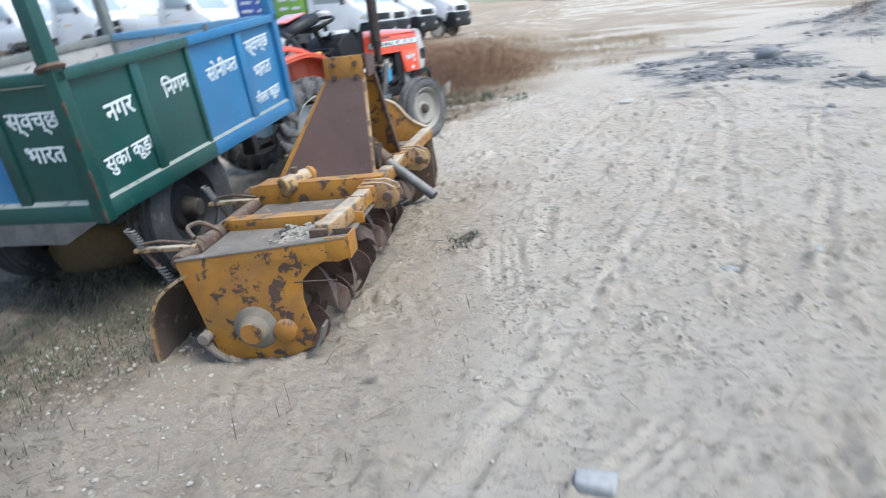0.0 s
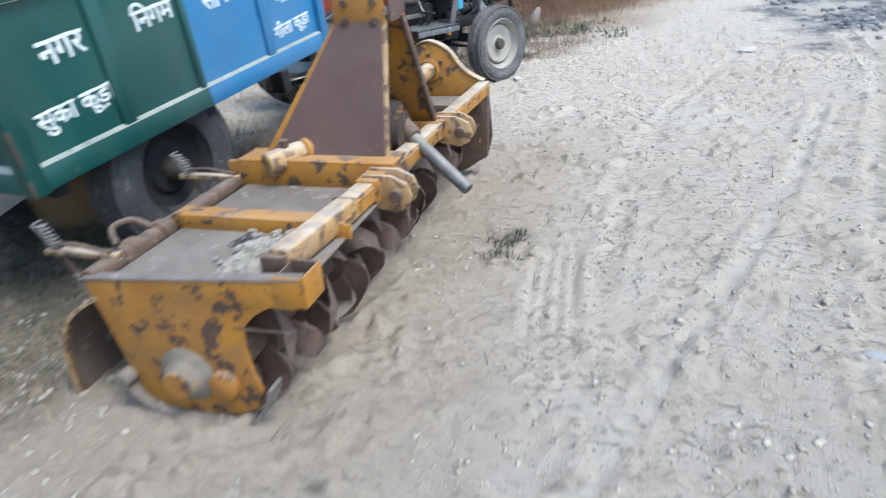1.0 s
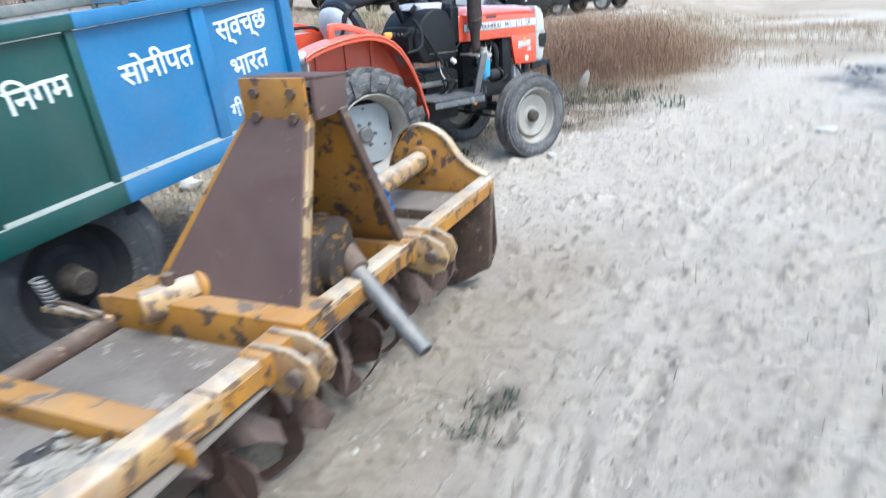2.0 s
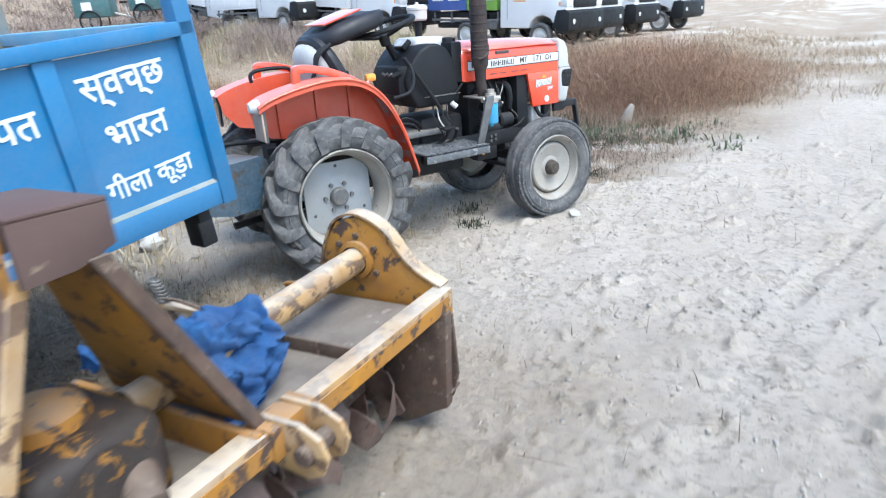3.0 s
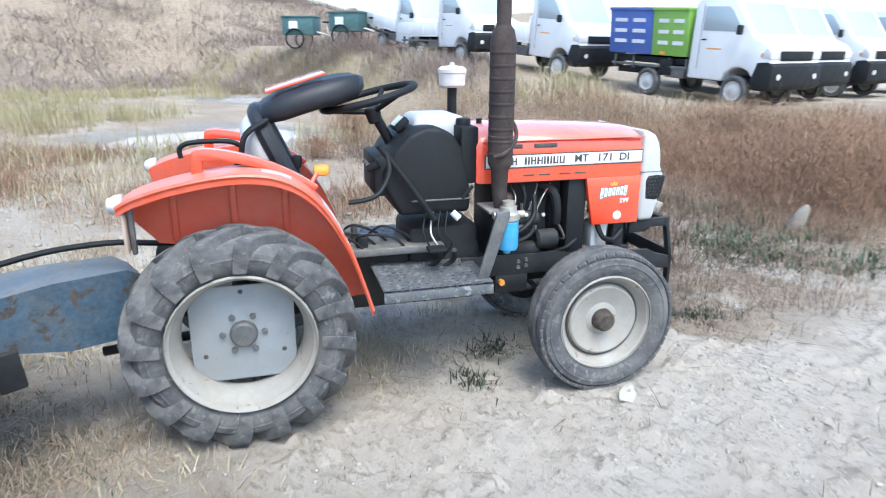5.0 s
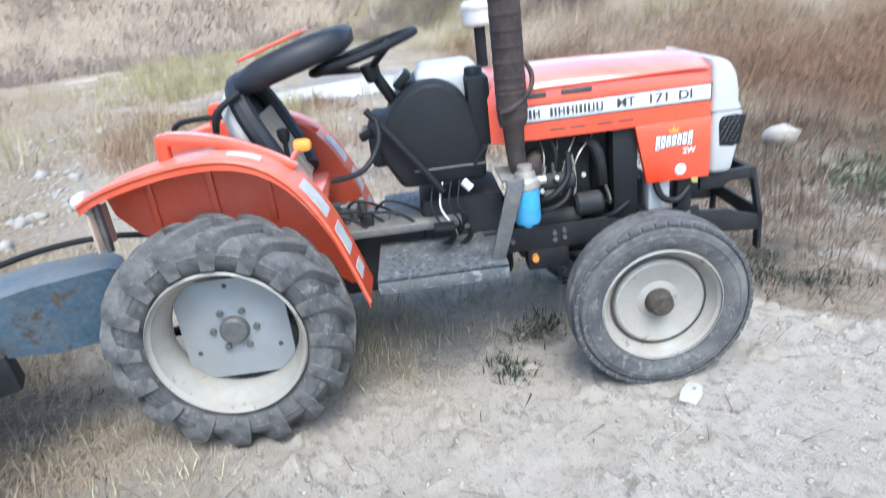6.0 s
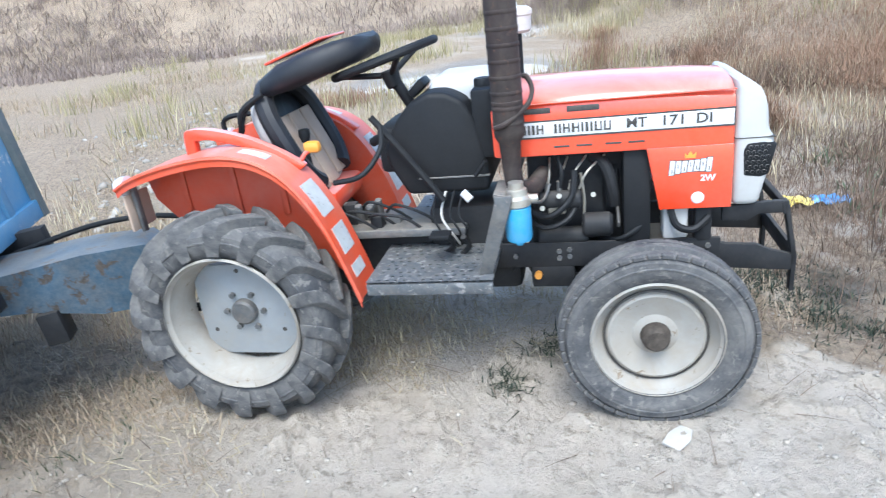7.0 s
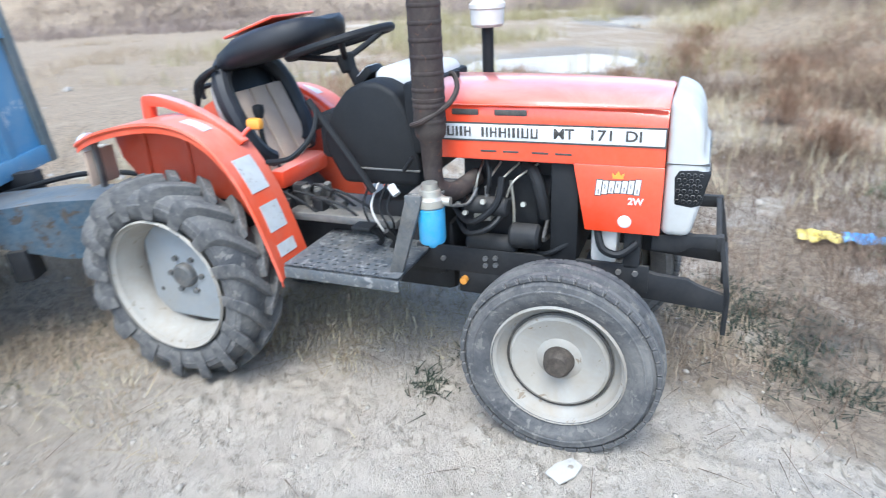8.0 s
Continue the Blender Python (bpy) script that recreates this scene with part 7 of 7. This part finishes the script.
blades("bank_brush", bx_, by_, 0.42 * bc_ * PR.uniform(0.3, 1.3, len(bx_)), 0.009, 1.0, M_SCRUB, "dark brown dry brush on the bank below the tricycles")
# thin dry growth about the tractor
ex, ey, ec = tufts(2200, 9, -3.4, 0.9, 7.3, 10.4, lambda x, y: clear_of_things(x, y) * sstep(-x + 0.6 * fractal(x, y, 1.1, 3, 96), -0.5, 1.0) * sstep(y + 0.9 * fractal(x, y, 1.2, 3, 75) - 0.5 * np.abs(x + 0.6), 7.3, 8.6) * (1 - sstep(x, 0.1, 0.9)), 0.06)
blades("sparse_grass", ex, ey, 0.1 * ec * PR.uniform(0.3, 1.6, len(ex)), 0.003, 1.1, M_OLIVE, "sparse flattened dry grass by the front wheels")
ex, ey, ec = tufts(6500, 8, -4.4, 0.6, 7.3, 10.6, lambda x, y: clear_of_things(x, y) * sstep(-x + 0.6 * fractal(x, y, 1.1, 3, 95), -0.4, 1.2) * sstep(y - 0.35 * x + 0.7 * fractal(x, y, 1.2, 3, 76), 7.7, 8.4) * np.clip(0.3 + 3.2 * fractal(x, y, 2.6, 3, 90), 0.04, 1), 0.07)
blades("dry_twigs", ex, ey, 0.11 * ec * PR.uniform(0.3, 1.5, len(ex)), 0.003, 1.3, M_OLIVE, "grey-brown dry twigs lying on the soil")
ux, uy = scatter(26000, -2.6, -0.5, 5.0, 7.6, lambda x, y: clear_of_things(x, y) * np.exp(-(((x + 1.5) / 0.75) ** 2 + ((y - 6.4) / 0.9) ** 2)) * np.clip(0.4 + 1.6 * fractal(x, y, 2.2, 3, 92), 0, 1))
blades("straw_litter", ux, uy, 0.05 * PR.uniform(0.4, 1.6, len(ux)), 0.004, 1.4, M_STRAW, "pale flattened straw under the tractor", base=0.006)
# small dark green patches
DARK = ((-0.95, 7.0, 0.09, 0.09), (-0.78, 6.74, 0.07, 0.05), (0.39, 4.1, 0.06, 0.07), (0.4, 3.92, 0.05, 0.03), (-1.1, 8.1, 0.3, 0.2), (-0.75, 8.1, 0.26, 0.14), (-0.4, 8.2, 0.16, 0.1), (-0.85, 9.4, 0.3, 0.2), (-1.1, 9.37, 0.25, 0.16), (-2.9, 9.2, 0.4, 0.25))
def dark_patch(x, y):
    out = np.zeros_like(x)
    for px_, py_, rx_, ry_ in DARK:
        out = np.maximum(out, np.exp(-(((x - px_) / rx_) ** 2 + ((y - py_) / ry_) ** 2)))
    return out
dx_, dy_ = scatter(330000, -1.9, 0.9, 3.7, 10.4, lambda x, y: clear_of_things(x, y) * dark_patch(x, y) * np.clip(0.4 + 1.4 * fractal(x, y, 6.0, 2, 91), 0, 1))
blades("dark_grass", dx_, dy_, 0.034 * PR.uniform(0.3, 1.5, len(dx_)), 0.007, 1.2, M_DARKLEAF, "dark green sprouting grass in small patches on the soil")
fx_, fy_, fc_ = tufts(11000, 10, -3.6, -0.4, 1.4, 6.3, lambda x, y: clear_of_things(x, y) * sstep(-x - 0.12 * (y - 3.0), 0.55, 0.95) * (1 - sstep(y, 4.6, 5.6)) * np.clip(0.35 + 1.3 * fractal(x, y, 1.6, 3, 77), 0, 1), 0.05)
blades("short_grass", fx_, fy_, 0.03 * fc_ * PR.uniform(0.4, 1.6, len(fx_)), 0.005, 1.1, M_SHORT, "short dull green grass beside the tiller and trailer")
fx_, fy_, fc_ = tufts(5200, 10, -4.5, -0.7, 4.0, 8.0, lambda x, y: clear_of_things(x, y) * litter_at(x, y) * np.clip(0.2 + 1.3 * fractal(x, y, 1.4, 3, 78), 0, 1), 0.06)
blades("flat_straw", fx_, fy_, 0.06 * fc_ * PR.uniform(0.4, 1.5, len(fx_)), 0.004, 1.35, M_TAWNY, "flattened straw on the soil under the machines")

fx_, fy_, fc_ = tufts(5200, 12, -4.2, -1.1, 4.3, 6.2, lambda x, y: clear_of_things(x, y) * sstep(-x - 0.5 * (y - 5.5), 0.75, 1.3) * np.clip(0.3 + 2.0 * fractal(x, y, 1.8, 3, 100), 0.05, 1), 0.06)
blades("brown_straw", fx_, fy_, 0.045 * fc_ * PR.uniform(0.4, 1.6, len(fx_)), 0.004, 1.3, M_TAWNY, "brown trampled straw under the drawbar")
for bx, by, br, bh in ((-5.6, 11.0, 0.55, 0.5), (-4.3, 10.2, 0.4, 0.36), (-7.3, 10.6, 0.6, 0.5), (-3.2, 9.9, 0.35, 0.3), (-6.4, 9.4, 0.4, 0.3), (-9.0, 11.6, 0.7, 0.6)):
    n_b = int(2600 * br)
    ra, th = np.abs(PR.normal(0, 0.5, n_b)) * br, PR.uniform(0, 2 * math.pi, n_b)
    qx, qy = bx + ra * np.cos(th), by + ra * np.sin(th)
    lift = PR.uniform(0.0, 0.75, n_b) * bh * np.clip(1 - (ra / (1.5 * br)) ** 2, 0.05, 1)
    blades("dry_bush", qx, qy, 0.08 + 0.12 * PR.uniform(0, 1, n_b), 0.0045, 1.0, M_DRYRED, "wispy reddish-brown dry bush", z0=ground_z(qx, qy) + lift, bend=0.6)


# ---- stones and litter ----
def stone_shape(seed, sub=2):
    b = bmesh.new()
    bmesh.ops.create_icosphere(b, subdivisions=sub, radius=1.0)
    for v in b.verts:
        f = 1 + 0.45 * noise.noise(v.co * 0.9 + Vector((seed * 3.1, seed, 0))) + 0.12 * noise.noise(v.co * 3 + Vector((seed, 0, 5)))
        v.co *= f
    return b


def pebbles(name, x, y, size, mt, label, flat=0.6):
    n = len(x)
    b = bmesh.new()
    bmesh.ops.create_icosphere(b, subdivisions=1, radius=1.0)
    co = np.array([v.co[:] for v in b.verts])
    fc = np.array([[v.index for v in f.verts] for f in b.faces])
    b.free()
    m = len(co)
    J = co[None] * (1 + PR.uniform(-0.3, 0.3, (n, m, 1)))
    J = J * np.stack([PR.uniform(0.7, 1.4, n), PR.uniform(0.7, 1.4, n), PR.uniform(0.4, 0.9, n) * flat / 0.6], -1)[:, None] * size[:, None, None]
    a = PR.uniform(0, 6.28, n)
    c, s = np.cos(a)[:, None], np.sin(a)[:, None]
    Q = np.stack([J[..., 0] * c - J[..., 1] * s + x[:, None], J[..., 0] * s + J[..., 1] * c + y[:, None], J[..., 2] + (ground_z(x, y) + size * 0.15)[:, None]], -1)
    F = (fc[None] + (np.arange(n) * m)[:, None, None]).reshape(-1, 3)
    return tagged(arrays(name, Q.reshape(-1, 3), F, mt), label, "stones", kind="stuff")


def stone_material(name, a, b_, c_):
    mt, nt, b = material(name, 0.9)
    g = nt.nodes.new("ShaderNodeNewGeometry")
    v = coords(nt)
    c = mix(nt, g.outputs["Random Per Island"], a, b_)
    c = mix(nt, ramp(nt, noise_node(nt, 40, 6, 0.7, v), 0.4, 0.7, 0.0, 0.6), c, c_)
    nt.links.new(c, b.inputs["Base Color"])
    bump(nt, b, noise_node(nt, 90, 5, 0.7, v), 0.004, 0.8)
    return mt


M_CLODPALE = stone_material("pale_dry_soil", (0.29, 0.262, 0.22), (0.34, 0.308, 0.262), (0.22, 0.195, 0.16))
M_CLOD = stone_material("dry_earth_clods", (0.27, 0.238, 0.198), (0.42, 0.376, 0.318), (0.33, 0.295, 0.248))
M_GRAVEL = stone_material("grey_rubble", (0.09, 0.092, 0.098), (0.26, 0.26, 0.26), (0.18, 0.175, 0.17))
M_WHITECLOD = stone_material("whitish_clods", (0.3, 0.272, 0.235), (0.42, 0.39, 0.35), (0.25, 0.225, 0.19))
M_HEAP = stone_material("brown_soil", (0.13, 0.085, 0.042), (0.17, 0.115, 0.058), (0.1, 0.065, 0.038))
M_PALE = stone_material("pale_stone", (0.42, 0.4, 0.365), (0.5, 0.475, 0.44), (0.34, 0.32, 0.285))
M_GREYSTONE = stone_material("grey_stone", (0.26, 0.26, 0.262), (0.33, 0.328, 0.325), (0.2, 0.198, 0.195))
cx_, cy_ = scatter(26000, -1.2, 3.6, 1.7, 8.0, lambda x, y: clear_of_things(x, y) * np.clip(0.4 + 1.2 * fractal(x, y, 1.5, 3, 81), 0.05, 1))
pebbles("clods", cx_, cy_, np.minimum(PR.gamma(1.3, 0.0022, len(cx_)) + 0.002, 0.012), M_CLOD, "small crumbled clods of dry earth")
cx_, cy_ = scatter(9000, -1.0, 9.0, 7.0, 19.0, lambda x, y: rubble_at(x, y) * np.clip(0.4 + 1.5 * fractal(x, y, 1.8, 3, 83), 0, 1))
pebbles("rubble", cx_, cy_, np.minimum(PR.gamma(1.6, 0.011, len(cx_)) + 0.01, 0.07), M_GRAVEL, "dark grey broken rubble spread over the track")
cx_, cy_ = scatter(1500, -10.0, -3.2, 1.5, 6.4, lambda x, y: np.clip(0.1 + 2.4 * fractal(x, y, 0.8, 3, 99), 0, 1))
pebbles("white_clods", cx_, cy_, np.minimum(PR.gamma(1.3, 0.014, len(cx_)) + 0.008, 0.075), M_WHITECLOD, "whitish broken clods heaped on the open ground", 0.7)
cx_, cy_ = scatter(1500, -9.0, -2.0, 4.0, 9.5, lambda x, y: 0.6 * dry(x, y))
pebbles("pebbles", cx_, cy_, PR.gamma(2.0, 0.006, len(cx_)) + 0.006, M_CLOD, "scattered pale pebbles and clods")
sx, sy = scatter(1100, -2.0, 3.5, 1.4, 9.5, lambda x, y: 0.7 * clear_of_things(x, y))
blades("straw_bits", sx, sy, PR.uniform(0.02, 0.09, len(sx)), 0.0035, 1.38, M_OLIVE, "bits of straw and twig on the bare soil", base=0.008)


def soil_on_cover():
    b = bmesh.new()
    nx, ny = 36, 30
    rows = []
    for i in range(nx + 1):
        row = []
        for j in range(ny + 1):
            x, y = 0.05 + 0.27 * i / nx, 0.14 + 0.19 * j / ny
            e = min(1.0, 6 * min(i / nx, 1 - i / nx)) * min(1.0, 5 * (1 - j / ny)) * min(1.0, 0.35 + 3 * j / ny)
            h = (0.016 + 0.018 * noise.noise((x * 14, y * 14, 3.0)) + 0.012 * noise.noise((x * 45, y * 45, 1.0)) + 0.006 * noise.noise((x * 110, y * 110, 2.0))) * e
            row.append(b.verts.new((x, y, 0.4135 + h - 0.003)))
        rows.append(row)
    for p, q in zip(rows, rows[1:]):
        for j in range(ny):
            b.faces.new((p[j], q[j], q[j + 1], p[j + 1]))
    ob = part("soil_layer", b, M_CLODPALE, None, "pale dry soil lying on the tiller cover", pose(0.229, 2.852, 0, 0, 0, 93.6), smooth=0.5)
    return tagged(ob, category="soil")


soil_on_cover()
n_c = 420
uu, vv = np.clip(PR.normal(0.2, 0.07, n_c), 0.03, 0.33), np.clip(PR.normal(0.23, 0.05, n_c), 0.13, 0.38)
ca, sa = math.cos(radians(93.6)), math.sin(radians(93.6))
crumbs = pebbles("soil_crumbs", 0.229 + uu * ca - vv * sa, 2.852 + uu * sa + vv * ca, PR.gamma(2.0, 0.0022, n_c) + 0.002, M_CLODPALE, "dry soil crumbs lying on the tiller cover")
cc = np.empty(len(crumbs.data.vertices) * 3, dtype=np.float32)
crumbs.data.vertices.foreach_get("co", cc)
cc = cc.reshape(-1, 3)
cc[:, 2] += 0.424 - ground_z(cc[:, 0].astype(float), cc[:, 1].astype(float)).astype(np.float32)
crumbs.data.vertices.foreach_set("co", cc.ravel())


def single_stone(x, y, sx_, sy_, sz_, seed, mt, label, rz=0, name="stone", cat="stone"):
    b = stone_shape(seed)
    bmesh.ops.scale(b, vec=(sx_, sy_, sz_), verts=b.verts)
    low = min(v.co.z for v in b.verts)
    ob = part(name, b, mt, None, label, pose(x, y, float(ground_z(x, y)) - low * 0.72, 0, 0, rz), smooth=0.8)
    return tagged(ob, category=cat)


brick = box(-0.055, 0.055, -0.035, 0.035, 0.0, 0.035, 0.012, seg=3)
for v in brick.verts:
    v.co += Vector((0.006, 0.006, 0.004)) * noise.noise(v.co * 25)
tagged(part("block", brick, M_GREYSTONE, None, "smooth grey paving block lying on the track", pose(1.025, 2.2, float(ground_z(1.025, 2.2)) - 0.006, 0, 0, -8)), category="block")
chip = prism([(-0.03, -0.05), (0.025, -0.045), (0.034, 0.01), (0.02, 0.055), (-0.02, 0.05), (-0.034, 0.0)], 0.0, 0.009, "xy", 0.002)
tagged(part("stone_chip", chip, M_PALE, None, "flat pale stone chip beside the front wheel", pose(-0.27, 7.1, float(ground_z(-0.27, 7.1)) + 0.004, 6, 8, 30)), category="stone")
single_stone(3.84, 11.44, 0.2, 0.16, 0.1, 5, M_GRAVEL, "large dark grey stone among rubble")
single_stone(1.58, 8.37, 0.09, 0.06, 0.03, 6, M_PALE, "small pale stone on the track", 15)
single_stone(1.62, 3.53, 0.04, 0.025, 0.015, 7, M_GREYSTONE, "small grey chip on the track")
single_stone(2.03, 3.75, 0.045, 0.016, 0.012, 8, M_GREYSTONE, "dark chip of stone on the track", 70)
for k, (x, y) in enumerate(((-2.55, 5.75), (-2.42, 5.68), (-2.68, 5.82))):
    single_stone(x, y, 0.08, 0.06, 0.045, 10 + k, M_PALE, "whitish stone under the drawbar", 40 * k)
single_stone(-1.62, 3.95, 0.34, 0.26, 0.2, 15, M_HEAP, "rounded mound of brown earth under the trailer", 20, "earth_mound", "earth mound")
single_stone(-1.86, 9.86, 0.13, 0.11, 0.1, 21, M_CLOD, "pale rough stone in dry grass", 25)
# old leaning marker stone
ms = prism([(-0.06, -0.1), (-0.065, 0.18), (-0.045, 0.3), (0.0, 0.39), (0.03, 0.37), (0.055, 0.15), (0.06, -0.1)], -0.035, 0.035, "xz", 0.018)
tagged(part("marker_stone", ms, M_CLOD, None, "pale leaning stone standing among the weeds", pose(-0.86, 10.3, float(ground_z(-0.86, 10.3)) - 0.15, 6, 14, 35)), category="stone")


def wrapper(x, y, mt, label, seed):
    b = bmesh.new()
    bmesh.ops.create_grid(b, x_segments=9, y_segments=7, size=1.0)
    for v in b.verts:
        v.co = Vector((v.co.x * 0.1, v.co.y * 0.06, 0.022 + 0.035 * noise.noise(Vector((v.co.x * 2.2, v.co.y * 2.2, seed))) + 0.012 * noise.noise(Vector((v.co.x * 7, v.co.y * 7, seed)))))
    bmesh.ops.solidify(b, geom=b.faces[:], thickness=0.002)
    ob = part("wrapper", b, mt, None, label, pose(x, y, float(ground_z(x, y)) + 0.01, 0, 0, 60), smooth=0.5)
    return tagged(ob, category="litter")


M_YWRAP = worn("yellow_plastic_wrapper", (0.6, 0.45, 0.05), (0.65, 0.52, 0.12), (0.6, 0.55, 0.4), 0.35, 0.0, 20.0, 0.7, 0.2)
M_BWRAP = worn("blue_plastic_wrapper", (0.04, 0.22, 0.55), (0.06, 0.28, 0.6), (0.3, 0.45, 0.6), 0.35, 0.0, 20.0, 0.7, 0.2)
wrapper(-1.75, 8.85, M_YWRAP, "crumpled yellow plastic wrapper on dry grass", 2.0)
wrapper(-1.69, 9.06, M_BWRAP, "crumpled blue plastic wrapper on dry grass", 5.0)


# ---- waste tricycles on the ridge ----
def make_cart(mt, lab):
    C = thing("cargo_tricycle", pose(0, 0, 0), lab, "tricycle")
    bd = part("cargo_box", box(-0.75, 0.35, -0.42, 0.42, 0.45, 1.05, 0.02), mt, C, "painted sheet cargo box")
    part("box_rim", box(-0.78, 0.38, -0.45, 0.45, 1.02, 1.07, 0.01), mt, bd)
    part("label_patch", box(-0.5, -0.2, -0.426, -0.42, 0.65, 0.9), M_STICKER, bd, "white patch")
    fr = part("frame", tube([(0.35, 0, 0.55), (0.7, 0, 0.45), (1.0, 0, 0.4), (1.25, 0, 0.85)], 0.032, 8, 3), M_BLACKWHITE, C, "steel tube frame")
    part("seat_post", rod((0.75, 0, 0.45), (0.68, 0, 0.85), 0.022), M_BLACKWHITE, fr)
    part("saddle", box(0.56, 0.8, -0.08, 0.08, 0.84, 0.9, 0.03), M_BLACK, C, "black saddle")
    part("handlebar", tube([(1.15, -0.28, 0.98), (1.22, -0.2, 1.0), (1.26, 0, 0.96), (1.22, 0.2, 1.0), (1.15, 0.28, 0.98)], 0.02, 8, 3), M_BLACKWHITE, C)
    part("fork", rod((1.25, 0, 0.9), (1.38, 0, 0.33), 0.028), M_BLACKWHITE, fr)
    for x, y in ((1.38, 0.0), (-0.3, -0.47), (-0.3, 0.47)):
        ring = [(x + 0.31 * math.cos(t), y, 0.33 + 0.31 * math.sin(t)) for t in np.linspace(0, 2 * math.pi, 25)]
        w = part("wheel", tube(ring, 0.03, 8, 1), M_BLACK, C, "thin spoked wheel")
        for k in range(8):
            t = math.pi * k / 8
            part("spoke", rod((x - 0.3 * math.cos(t), y, 0.33 - 0.3 * math.sin(t)), (x + 0.3 * math.cos(t), y, 0.33 + 0.3 * math.sin(t)), 0.004, n=5), M_STEEL, w)
    return C


M_CARTGREEN = worn("green_cart_paint", (0.012, 0.1, 0.11), (0.012, 0.08, 0.09), (0.06, 0.07, 0.06), 0.5, 0.0, 3.0, 0.72, 0.2)
cart = make_cart(M_CARTGREEN, "green waste tricycle with a sheet cargo box parked on earth")
cart.matrix_basis = pose(-17.9, 18.0, float(land(-17.9, 18.0)), 0, 0, 28)
tagged(cart, group="waste tricycles")
copy_thing(cart, pose(-19.6, 17.2, float(land(-19.6, 17.2)), 0, 0, 40))
